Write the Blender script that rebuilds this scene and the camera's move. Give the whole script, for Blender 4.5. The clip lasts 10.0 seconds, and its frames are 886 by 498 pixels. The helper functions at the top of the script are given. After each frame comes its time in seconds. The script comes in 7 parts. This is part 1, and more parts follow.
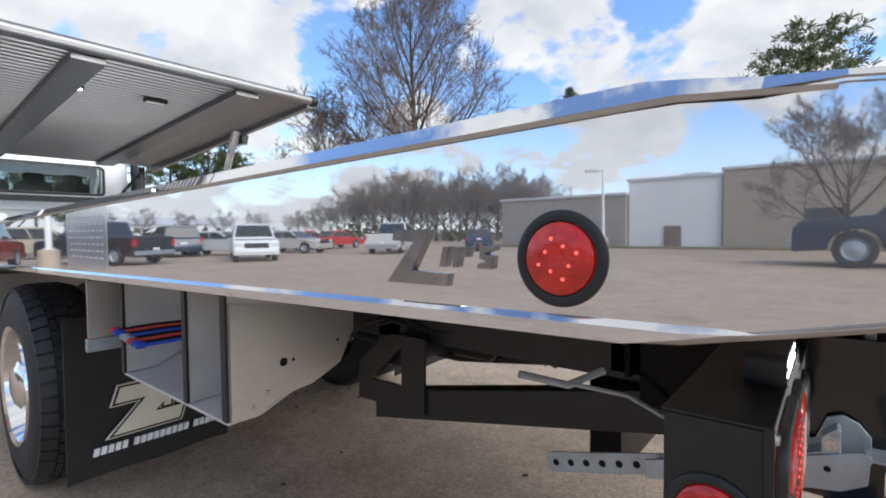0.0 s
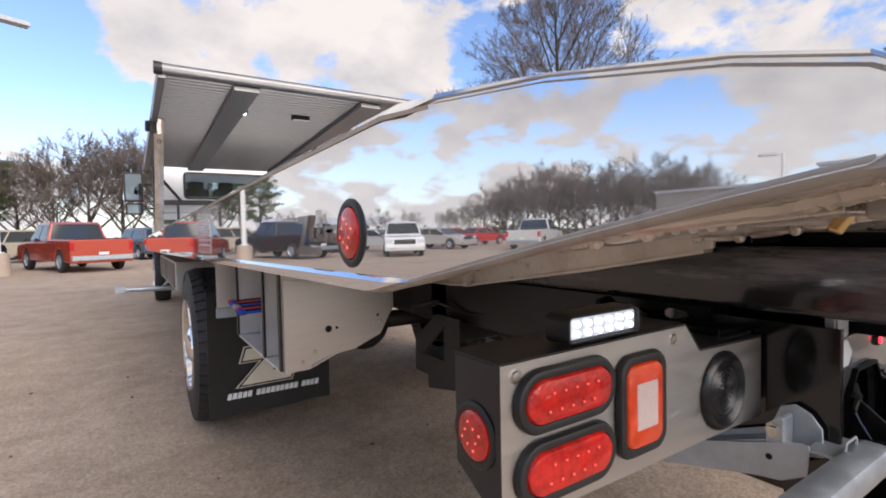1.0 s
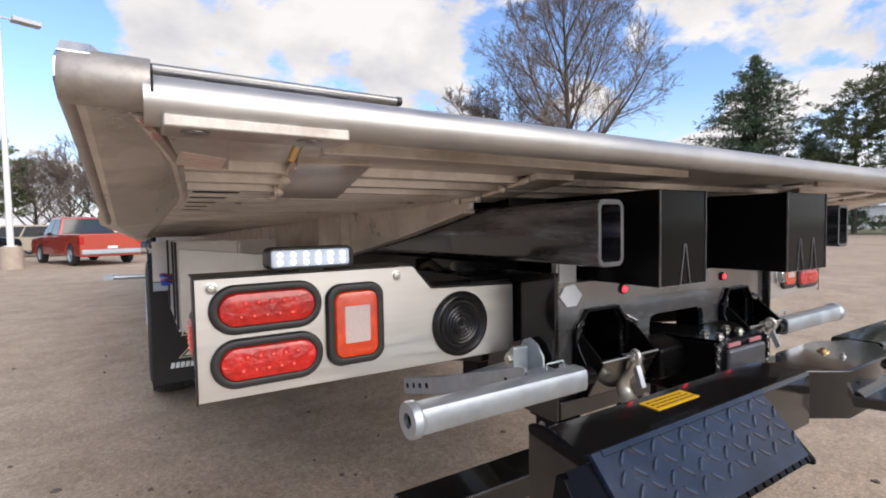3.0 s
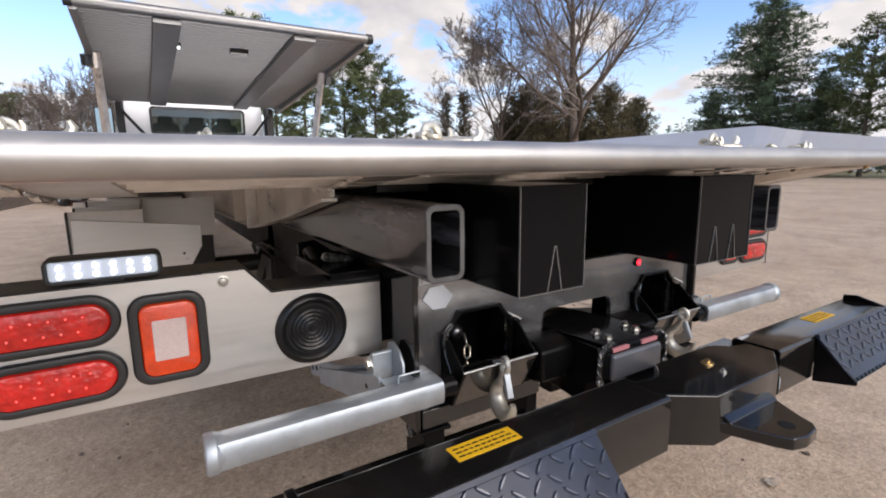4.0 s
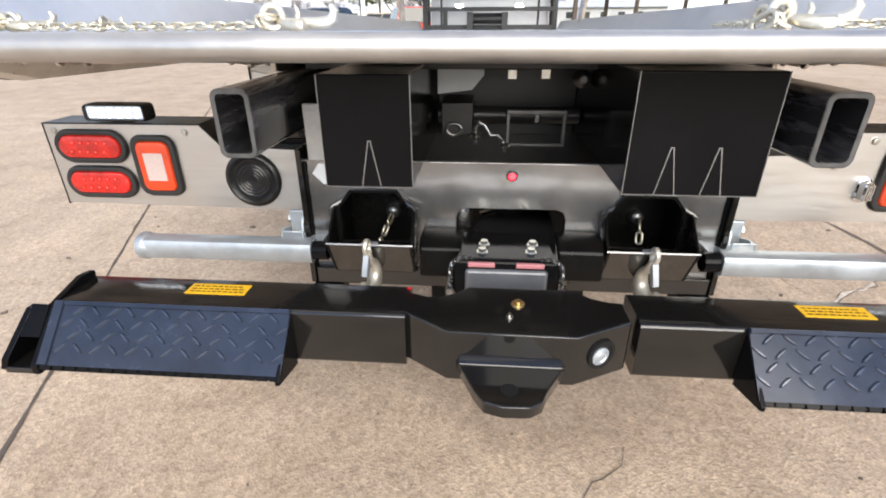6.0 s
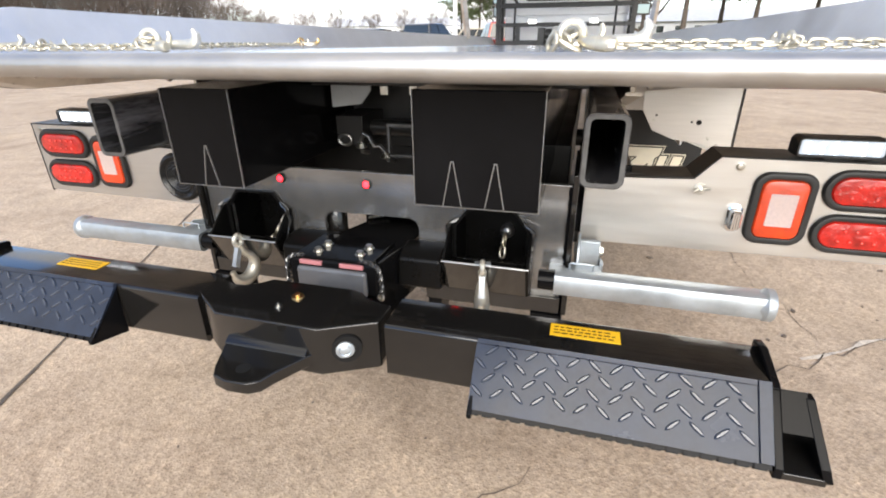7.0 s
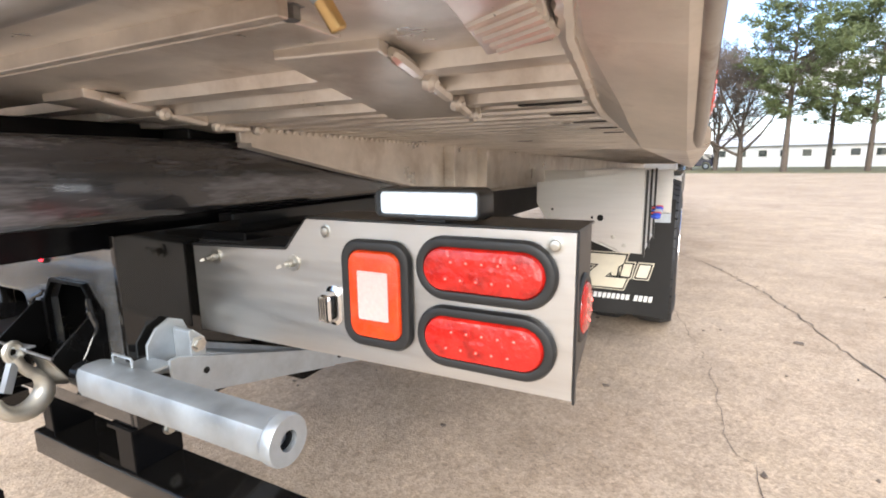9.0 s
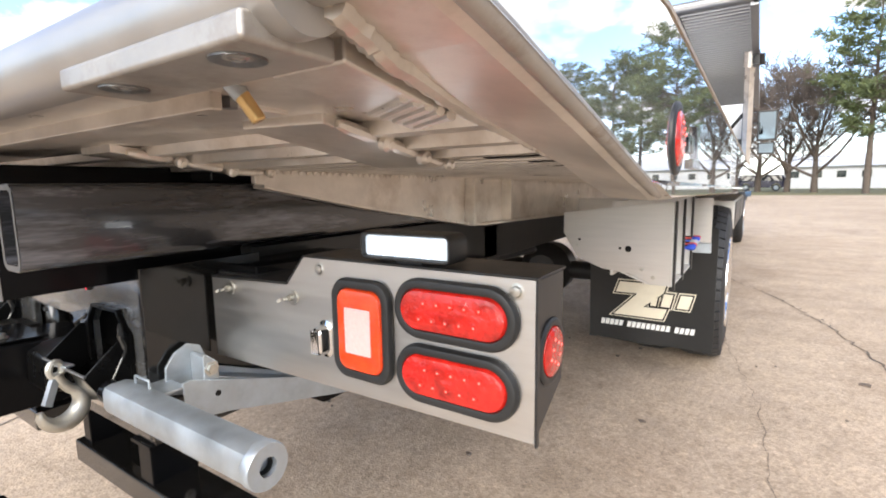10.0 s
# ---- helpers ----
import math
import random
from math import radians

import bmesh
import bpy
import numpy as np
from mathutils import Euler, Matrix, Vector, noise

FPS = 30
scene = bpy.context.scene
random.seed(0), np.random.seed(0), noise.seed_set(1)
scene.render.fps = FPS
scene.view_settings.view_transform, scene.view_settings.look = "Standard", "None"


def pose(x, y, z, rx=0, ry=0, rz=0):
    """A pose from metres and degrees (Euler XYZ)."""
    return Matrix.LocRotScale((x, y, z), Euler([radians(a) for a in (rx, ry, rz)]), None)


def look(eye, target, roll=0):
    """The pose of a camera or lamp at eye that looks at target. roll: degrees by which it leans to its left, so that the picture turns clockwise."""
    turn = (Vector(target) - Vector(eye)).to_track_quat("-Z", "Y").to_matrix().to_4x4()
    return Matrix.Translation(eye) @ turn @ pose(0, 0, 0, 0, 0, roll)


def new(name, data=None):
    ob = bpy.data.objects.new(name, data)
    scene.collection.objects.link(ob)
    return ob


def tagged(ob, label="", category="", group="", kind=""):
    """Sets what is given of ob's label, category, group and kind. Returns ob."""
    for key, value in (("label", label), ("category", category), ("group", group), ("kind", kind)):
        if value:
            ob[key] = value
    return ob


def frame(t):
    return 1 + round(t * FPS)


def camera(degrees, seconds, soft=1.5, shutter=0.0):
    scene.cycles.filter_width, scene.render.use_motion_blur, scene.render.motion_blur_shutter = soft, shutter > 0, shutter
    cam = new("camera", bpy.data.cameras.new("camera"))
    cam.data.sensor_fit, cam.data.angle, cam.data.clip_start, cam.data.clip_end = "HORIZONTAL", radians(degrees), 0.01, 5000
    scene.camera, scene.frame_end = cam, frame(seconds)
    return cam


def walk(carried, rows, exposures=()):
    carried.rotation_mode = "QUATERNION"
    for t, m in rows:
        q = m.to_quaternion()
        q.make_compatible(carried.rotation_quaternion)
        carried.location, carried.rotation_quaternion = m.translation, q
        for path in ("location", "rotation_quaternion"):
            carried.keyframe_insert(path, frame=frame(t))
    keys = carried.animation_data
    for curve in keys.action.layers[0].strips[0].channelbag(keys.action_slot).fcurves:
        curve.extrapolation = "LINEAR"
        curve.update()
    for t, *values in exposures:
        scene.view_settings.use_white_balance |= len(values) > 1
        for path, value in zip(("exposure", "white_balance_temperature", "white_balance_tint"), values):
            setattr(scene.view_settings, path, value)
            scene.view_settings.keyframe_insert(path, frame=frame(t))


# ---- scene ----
cam = camera(85.3, 10.0, soft=1.9)
PATH = [
    (0, (-1.735, -0.044, 1.251), (-0.185, 1.217, 1.179), -0.6),
    (0.2, (-1.764, -0.199, 1.291), (-0.369, 1.232, 1.214), -1.0),
    (0.5, (-1.737, -0.327, 1.289), (-0.497, 1.241, 1.21), -1.2),
    (0.7, (-1.671, -0.383, 1.266), (-0.497, 1.234, 1.184), -1.3),
    (1, (-1.56, -0.455, 1.225), (-0.463, 1.215, 1.148), -1.2),
    (1.5, (-1.404, -0.636, 1.172), (-0.343, 1.058, 1.091), -1.4),
    (2, (-1.341, -0.737, 1.078), (-0.284, 0.959, 0.988), -1.3),
    (2.2, (-1.328, -0.755, 1.044), (-0.269, 0.939, 0.956), -1.1),
    (3.3, (-1.16, -0.934, 1.159), (-0.108, 0.765, 1.073), -1.1),
    (3.5, (-1.077, -0.942, 1.161), (-0.022, 0.756, 1.077), -1.1),
    (4, (-0.915, -0.942, 1.239), (0.116, 0.738, 0.903), -0.7),
    (4.5, (-0.758, -1.05, 1.309), (-0.117, 0.668, 0.511), 0.0),
    (5, (-0.597, -1.093, 1.302), (-0.245, 0.677, 0.439), -0.4),
    (5.2, (-0.506, -1.071, 1.283), (-0.209, 0.703, 0.41), -0.4),
    (6.3, (0.09, -1.173, 1.29), (-0.213, 0.615, 0.447), -0.5),
    (6.5, (0.193, -1.168, 1.286), (-0.181, 0.632, 0.499), -0.6),
    (7, (0.477, -1.133, 1.297), (-0.024, 0.625, 0.485), -0.6),
    (7.5, (0.759, -1.15, 1.291), (0.147, 0.583, 0.501), -0.6),
    (8, (0.975, -1.071, 1.28), (0.238, 0.653, 0.585), -0.7),
    (8.5, (1.146, -0.827, 1.227), (0.325, 0.915, 0.688), -0.9),
    (9, (1.294, -0.559, 1.137), (0.396, 1.192, 0.784), -0.8),
    (9.5, (1.351, -0.511, 1.134), (0.345, 1.197, 0.867), -0.8),
    (10, (1.4, -0.532, 1.17), (0.308, 1.123, 0.906), -0.9),
]
EXPOSURES = [(0.0, 0.33, 6400, 9), (0.5, 0.27, 7000, 14), (1.0, 0.24, 7050, 16), (2.0, 0.50, 6850, 13), (3.6, 0.23, 6850, 13), (4.0, 0.23, 6950, 15), (4.5, 0.90, 6920, 11), (5.0, 0.94, 6950, 11),
             (7.0, 0.90, 7080, 10), (8.0, 0.79, 7080, 10), (8.5, 0.72, 7050, 10), (9.0, 1.26, 6880, 10), (9.5, 1.26, 6880, 9), (10.0, 1.19, 6900, 10)]
walk(cam, [(t, look(e, a, r)) for t, e, a, r in PATH], EXPOSURES)

# ---- light: a bright sky with broken cloud, the sun softened by it ----
SUN_AZ, SUN_EL = radians(166), radians(30)     # azimuth from the truck's heading, to the right
world = bpy.data.worlds.new("sky")
scene.world = world
world.use_nodes = True
wn = world.node_tree
wn.nodes.clear()


def wnode(kind, **values):
    n = wn.nodes.new(kind)
    for key, value in values.items():
        n.inputs[key].default_value = value
    return n


sky = wn.nodes.new("ShaderNodeTexSky")
sky.sky_type, sky.sun_disc = "NISHITA", False
sky.sun_elevation, sky.sun_rotation = SUN_EL, SUN_AZ
sky.air_density, sky.dust_density, sky.ozone_density = 1.0, 0.3, 2.5
coord = wn.nodes.new("ShaderNodeTexCoord")
# cloud field on a flat layer: direction divided by its height
sep = wn.nodes.new("ShaderNodeSeparateXYZ")
lift = wn.nodes.new("ShaderNodeMath")
lift.operation = "MAXIMUM"
lift.inputs[1].default_value = 0.0
lift2 = wn.nodes.new("ShaderNodeMath")
lift2.operation = "ADD"
lift2.inputs[1].default_value = 0.42
div = wn.nodes.new("ShaderNodeVectorMath")
div.operation = "DIVIDE"
comb = wn.nodes.new("ShaderNodeCombineXYZ")
shift = wn.nodes.new("ShaderNodeVectorMath")
shift.operation = "ADD"
shift.inputs[1].default_value = (3.1, 1.7, 0.0)
big = wnode("ShaderNodeTexNoise", Scale=3.4, Detail=11.0, Roughness=0.55, Distortion=0.2)
fine = wnode("ShaderNodeTexNoise", Scale=4.2, Detail=7.0, Roughness=0.55)
edge = wn.nodes.new("ShaderNodeValToRGB")
edge.color_ramp.elements[0].position, edge.color_ramp.elements[1].position = 0.475, 0.545
tone = wn.nodes.new("ShaderNodeValToRGB")
tone.color_ramp.elements[0].position, tone.color_ramp.elements[1].position = 0.42, 0.74
tone.color_ramp.elements[0].color = (5.0, 5.05, 5.15, 1)
tone.color_ramp.elements[1].color = (3.3, 3.45, 3.8, 1)
mixc = wn.nodes.new("ShaderNodeMix")
mixc.data_type = "RGBA"
deep = wn.nodes.new("ShaderNodeVectorMath")
deep.operation = "MULTIPLY"
deep.inputs[1].default_value = (1.14, 1.27, 1.50)
haze = wn.nodes.new("ShaderNodeMix")
haze.data_type = "RGBA"
haze.inputs["B"].default_value = (5.2, 5.4, 5.8, 1)
hramp = wn.nodes.new("ShaderNodeMapRange")
hramp.inputs["From Min"].default_value, hramp.inputs["From Max"].default_value = 0.24, 0.0
hramp.inputs["To Min"].default_value, hramp.inputs["To Max"].default_value = 0.0, 0.7
back = wnode("ShaderNodeBackground", Strength=0.152)
wout = wn.nodes.new("ShaderNodeOutputWorld")
L = wn.links.new
L(coord.outputs["Generated"], sep.inputs[0])
L(sep.outputs["Z"], lift.inputs[0])
L(lift.outputs[0], lift2.inputs[0])
for axis in "XYZ":
    L(lift2.outputs[0], comb.inputs[axis])
L(coord.outputs["Generated"], div.inputs[0])
L(comb.outputs[0], div.inputs[1])
L(div.outputs[0], shift.inputs[0])
L(shift.outputs[0], big.inputs["Vector"])
L(shift.outputs[0], fine.inputs["Vector"])
cover = big.outputs["Fac"]
# where the cloud masses stand (+) and where the blue opens between them (-): azimuth, height, radius in degrees
for az, el, wide, weight in ((11, 24, 15, 0.09), (29, 16, 10, 0.09), (61, 23, 10, 0.10), (-8, 17, 9, -0.13), (40, 19, 8, -0.15), (50, 27, 8, -0.12), (22, 29, 6, -0.09), (4, 13, 8, -0.08),
                             (71, 25, 10, -0.09), (57, 13, 7, -0.10), (86, 18, 14, 0.08), (-22, 26, 12, 0.08)):
    toward = wn.nodes.new("ShaderNodeVectorMath")
    toward.operation = "DOT_PRODUCT"
    toward.inputs[1].default_value = (math.sin(radians(az)) * math.cos(radians(el)), math.cos(radians(az)) * math.cos(radians(el)), math.sin(radians(el)))
    lobe = wn.nodes.new("ShaderNodeMapRange")
    lobe.interpolation_type = "SMOOTHSTEP"
    lobe.inputs["From Min"].default_value, lobe.inputs["From Max"].default_value = math.cos(radians(wide)), 1.0
    lobe.inputs["To Min"].default_value, lobe.inputs["To Max"].default_value = 0.0, weight
    total = wn.nodes.new("ShaderNodeMath")
    L(coord.outputs["Generated"], toward.inputs[0])
    L(toward.outputs["Value"], lobe.inputs["Value"])
    L(cover, total.inputs[0])
    L(lobe.outputs[0], total.inputs[1])
    cover = total.outputs[0]
L(cover, edge.inputs[0])
L(fine.outputs["Fac"], tone.inputs[0])
L(edge.outputs["Color"], mixc.inputs["Factor"])
L(sky.outputs[0], deep.inputs[0])
L(deep.outputs[0], mixc.inputs["A"])
L(tone.outputs["Color"], mixc.inputs["B"])
L(sep.outputs["Z"], hramp.inputs["Value"])
L(hramp.outputs[0], haze.inputs["Factor"])
L(mixc.outputs["Result"], haze.inputs["A"])
L(haze.outputs["Result"], back.inputs["Color"])
L(back.outputs[0], wout.inputs[0])

sun = new("sun", bpy.data.lights.new("sun", "SUN"))
sun.data.energy, sun.data.angle, sun.data.color = 2.75, radians(50), (1.0, 0.965, 0.91)
sun.matrix_world = look((0, 0, 30), (0 - 30 * math.sin(SUN_AZ) / math.tan(SUN_EL), 0 - 30 * math.cos(SUN_AZ) / math.tan(SUN_EL), 0))

# ---- materials ----
def mat(name, base, rough=0.5, metal=0.0, coat=0.0, spread=0.0, scale=8.0, bump=0.0, bscale=60.0, rvar=0.0, stretch=None, spec=None,
        emit=None, power=0.0, dirt=None, dirt_amount=0.0, dirt_scale=3.0, per_piece=0.0):
    """A surface with tone and gloss that vary at two scales, fine relief, and patches of dirt where asked for."""
    m = bpy.data.materials.new(name)
    m.use_nodes = True
    nt = m.node_tree
    p = nt.nodes["Principled BSDF"]
    p.inputs["Base Color"].default_value = (*base, 1)
    p.inputs["Roughness"].default_value = rough
    p.inputs["Metallic"].default_value = metal
    p.inputs["Coat Weight"].default_value = coat
    p.inputs["Coat Roughness"].default_value = 0.06
    if spec is not None:
        p.inputs["Specular IOR Level"].default_value = spec
    if emit:
        p.inputs["Emission Color"].default_value = (*emit, 1)
        p.inputs["Emission Strength"].default_value = power
    ln = nt.links.new
    tc = nt.nodes.new("ShaderNodeTexCoord")
    vec = tc.outputs["Object"]
    if stretch:
        mp = nt.nodes.new("ShaderNodeMapping")
        mp.inputs["Scale"].default_value = stretch
        ln(vec, mp.inputs[0])
        vec = mp.outputs[0]
    if spread or rvar:
        n1 = nt.nodes.new("ShaderNodeTexNoise")
        n1.inputs["Scale"].default_value, n1.inputs["Detail"].default_value, n1.inputs["Roughness"].default_value = scale, 8, 0.65
        ln(vec, n1.inputs["Vector"])
    color = None
    if spread:
        r = nt.nodes.new("ShaderNodeMapRange")
        r.inputs["From Min"].default_value, r.inputs["From Max"].default_value = 0.3, 0.7
        r.inputs["To Min"].default_value, r.inputs["To Max"].default_value = 1 - spread, 1 + spread
        ln(n1.outputs["Fac"], r.inputs[0])
        hsv = nt.nodes.new("ShaderNodeHueSaturation")
        hsv.inputs["Color"].default_value = (*base, 1)
        ln(r.outputs[0], hsv.inputs["Value"])
        color = hsv.outputs[0]
        if per_piece:
            oi = nt.nodes.new("ShaderNodeObjectInfo")
            pr = nt.nodes.new("ShaderNodeMapRange")
            pr.inputs["To Min"].default_value, pr.inputs["To Max"].default_value = 1 - per_piece, 1 + per_piece
            ln(oi.outputs["Random"], pr.inputs[0])
            mul = nt.nodes.new("ShaderNodeMath")
            mul.operation = "MULTIPLY"
            ln(r.outputs[0], mul.inputs[0])
            ln(pr.outputs[0], mul.inputs[1])
            ln(mul.outputs[0], hsv.inputs["Value"])
    if rvar:
        rr = nt.nodes.new("ShaderNodeMapRange")
        rr.inputs["From Min"].default_value, rr.inputs["From Max"].default_value = 0.3, 0.7
        rr.inputs["To Min"].default_value, rr.inputs["To Max"].default_value = max(0.01, rough - rvar), min(1, rough + rvar)
        ln(n1.outputs["Fac"], rr.inputs[0])
        ln(rr.outputs[0], p.inputs["Roughness"])
    if dirt:
        dn = nt.nodes.new("ShaderNodeTexNoise")
        dn.inputs["Scale"].default_value, dn.inputs["Detail"].default_value, dn.inputs["Roughness"].default_value = dirt_scale, 6, 0.7
        ln(vec, dn.inputs["Vector"])
        dr = nt.nodes.new("ShaderNodeMapRange")
        dr.inputs["From Min"].default_value, dr.inputs["From Max"].default_value = 0.5, 0.68
        dr.inputs["To Min"].default_value, dr.inputs["To Max"].default_value = 0.0, dirt_amount
        ln(dn.outputs["Fac"], dr.inputs[0])
        mx = nt.nodes.new("ShaderNodeMix")
        mx.data_type = "RGBA"
        mx.inputs["A"].default_value = (*base, 1)
        mx.inputs["B"].default_value = (*dirt, 1)
        if color:
            ln(color, mx.inputs["A"])
        ln(dr.outputs[0], mx.inputs["Factor"])
        color = mx.outputs["Result"]
    if color:
        ln(color, p.inputs["Base Color"])
    if bump:
        bn = nt.nodes.new("ShaderNodeTexNoise")
        bn.inputs["Scale"].default_value, bn.inputs["Detail"].default_value = bscale, 4
        ln(vec, bn.inputs["Vector"])
        b = nt.nodes.new("ShaderNodeBump")
        b.inputs["Strength"].default_value, b.inputs["Distance"].default_value = bump, 0.01
        ln(bn.outputs["Fac"], b.inputs["Height"])
        ln(b.outputs[0], p.inputs["Normal"])
    return m


MIRROR = mat("polished aluminium", (0.73, 0.735, 0.745), 0.022, 0.9, rvar=0.01, scale=5, bump=0.012, bscale=2.2)
BRUSHED = mat("brushed stainless", (0.61, 0.592, 0.565), 0.38, 1.0, spread=0.05, scale=5, rvar=0.07, stretch=(1.2, 1.2, 14), bump=0.03, bscale=90)
MILL = mat("mill aluminium", (0.66, 0.615, 0.56), 0.36, 0.68, spread=0.22, scale=6, rvar=0.12, bump=0.07, bscale=40, dirt=(0.34, 0.27, 0.21), dirt_amount=0.6, dirt_scale=5)
# upper deck metal: base colour darkened to stand in for shade underneath
UPPER = mat("shade-toned aluminium", (0.27, 0.265, 0.26), 0.42, 0.85, spread=0.1, scale=4, rvar=0.08, bump=0.05, bscale=30)
NOSE = mat("rubbed aluminium", (0.47, 0.455, 0.435), 0.43, 0.9, spread=0.10, scale=9, rvar=0.08, bump=0.03, bscale=30)
DECK = mat("deck aluminium", (0.78, 0.78, 0.79), 0.2, 1.0, spread=0.06, scale=4, rvar=0.09, bump=0.04, bscale=25)
BLACK = mat("black gloss paint", (0.005, 0.005, 0.0055), 0.14, 0.0, coat=0.0, spread=0.3, scale=3, rvar=0.05, bump=0.02, bscale=12, spec=0.09)
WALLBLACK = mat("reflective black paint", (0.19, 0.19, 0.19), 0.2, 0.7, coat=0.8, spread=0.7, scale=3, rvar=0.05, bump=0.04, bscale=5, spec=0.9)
SATIN = mat("black satin steel", (0.019, 0.0185, 0.0185), 0.36, 0.0, spread=0.3, scale=5, rvar=0.08, spec=0.38)
WORN = mat("worn black steel", (0.024, 0.024, 0.026), 0.22, 0.1, coat=0.6, spread=0.6, scale=6, rvar=0.12, bump=0.16, bscale=11, stretch=(1, 0.14, 1), dirt=(0.30, 0.295, 0.33), dirt_amount=0.6, dirt_scale=9)
CUTDARK = mat("dull cut edge", (0.10, 0.10, 0.10), 0.4, 0.5, spread=0.3, scale=30)
ARMBLACK = mat("black gloss arm paint", (0.008, 0.0075, 0.007), 0.12, coat=0.4, spread=0.3, scale=4, rvar=0.05, bump=0.03, bscale=6, spec=0.4)
RAWEDGE = mat("bright rubbed edge", (0.30, 0.30, 0.30), 0.35, 0.8, spread=0.2, scale=30)
ZINC = mat("galvanised steel", (0.42, 0.465, 0.50), 0.48, 0.75, spread=0.2, scale=14, rvar=0.12, bump=0.1, bscale=30, dirt=(0.42, 0.44, 0.46), dirt_amount=0.6, dirt_scale=18)
RUBBER = mat("black rubber", (0.014, 0.014, 0.014), 0.46, spread=0.3, scale=12)
TYRE = mat("tyre rubber", (0.022, 0.022, 0.023), 0.62, spread=0.25, scale=7, bump=0.1, bscale=60)
FLAP = mat("mud flap rubber", (0.008, 0.008, 0.008), 0.5, spread=0.3, scale=9, bump=0.06, bscale=50)
REDLENS = mat("red lens", (0.42, 0.011, 0.007), 0.10, coat=0.65, spread=0.55, scale=34, bump=0.5, bscale=80, spec=0.4, emit=(1, 0.03, 0.015), power=0.06)
REDGLOW = mat("lit red diode", (0.8, 0.05, 0.04), 0.2, emit=(1, 0.02, 0.04), power=3.5)
REDDOT = mat("red diode dome", (0.75, 0.10, 0.08), 0.1, coat=0.6, emit=(1, 0.12, 0.10), power=1.0)
AMBERLENS = mat("orange lens", (0.54, 0.044, 0.006), 0.12, coat=0.7, spread=0.3, scale=40, bump=0.25, bscale=300, emit=(1, 0.07, 0.01), power=0.07)
REFLECTOR = mat("pale reflector", (0.53, 0.42, 0.395), 0.3, spread=0.1, scale=160, bump=0.2, bscale=500)
LEDWHITE = mat("lit white diode", (0.9, 0.9, 0.95), 0.2, emit=(0.92, 0.96, 1.0), power=6.0)
LEDLENS = mat("lit lamp lens", (0.30, 0.34, 0.42), 0.15, emit=(0.75, 0.88, 1.0), power=0.28)
BOOT = mat("black hopper paint", (0.004, 0.004, 0.004), 0.3, spread=0.3, scale=6, rvar=0.08, spec=0.15)
HORN = mat("ribbed black plastic", (0.008, 0.008, 0.0085), 0.3, spread=0.2, scale=14, spec=0.36)
BLACKLIT = mat("glossy black face", (0.008, 0.008, 0.008), 0.1, coat=0.7, spread=0.3, scale=5, rvar=0.04, spec=0.6)
WELD = mat("glossy weld lumps", (0.03, 0.03, 0.03), 0.12, 0.2, coat=0.8)
BOLTDULL = mat("dull bolt steel", (0.22, 0.22, 0.22), 0.35, 0.9, spread=0.3, scale=60)
CHROME = mat("chrome", (0.8, 0.8, 0.8), 0.08, 1.0)
BOLT = mat("bolt steel", (0.55, 0.54, 0.5), 0.3, 1.0, spread=0.2, scale=60)
PAD = mat("moulded tread", (0.018, 0.025, 0.042), 0.24, 0.0, coat=0.10, spread=0.35, scale=9, rvar=0.08, spec=0.24, bump=0.05, bscale=30)
# lighter, glossier copy of PAD: the bars' highlights are put into its colour
TREAD = mat("highlight-toned tread bars", (0.026, 0.035, 0.055), 0.2, 0.0, coat=0.5, spread=0.3, scale=9, spec=0.5)
YELLOW = mat("yellow decal", (0.75, 0.42, 0.015), 0.45, spread=0.06, scale=20)
INK = mat("black print", (0.010, 0.010, 0.010), 0.6, spec=0.15)
PALEPRINT = mat("pale print", (0.72, 0.66, 0.52), 0.5, spread=0.05, scale=20)
WHITEPRINT = mat("white print", (0.78, 0.78, 0.76), 0.5)
CABWHITE = mat("white cab paint", (0.78, 0.79, 0.8), 0.25, coat=0.4, spread=0.03, scale=3)
CHAIN = mat("plated chain", (0.60, 0.55, 0.44), 0.34, 0.9, spread=0.2, scale=30, per_piece=0.12, bump=0.05, bscale=80)
HOOKPALE = mat("pale plated hook", (0.60, 0.58, 0.51), 0.42, 0.75, spread=0.18, scale=25)
BRASS = mat("brass pin", (0.62, 0.43, 0.2), 0.32, 1.0, spread=0.15, scale=20)
BLUE = mat("blue strap", (0.02, 0.07, 0.5), 0.5, spread=0.2, scale=40)
REDBIT = mat("red strap end", (0.6, 0.05, 0.04), 0.5)
GREYBIT = mat("grey strap end", (0.4, 0.42, 0.44), 0.5)
WINGLASS = mat("dark glass", (0.02, 0.03, 0.03), 0.05, spec=0.8)
MIRRORGLASS = mat("tinted mirror glass", (0.26, 0.31, 0.34), 0.03, 1.0)
CLEARGLASS = mat("tinted clear glass", (0.55, 0.62, 0.60), 0.0)
CLEARGLASS.node_tree.nodes["Principled BSDF"].inputs["Transmission Weight"].default_value = 1.0
CLEARGLASS.node_tree.nodes["Principled BSDF"].inputs["IOR"].default_value = 1.12
GREYPAINT = mat("grey label", (0.5, 0.52, 0.54), 0.5, spread=0.06, scale=15)
DECALPALE = mat("pale decal", (0.66, 0.67, 0.69), 0.12, 0.55, spread=0.06, scale=20)
RAILIN = mat("satin rail inside", (0.66, 0.66, 0.67), 0.4, 0.85, spread=0.08, scale=5, rvar=0.08, bump=0.03, bscale=20)
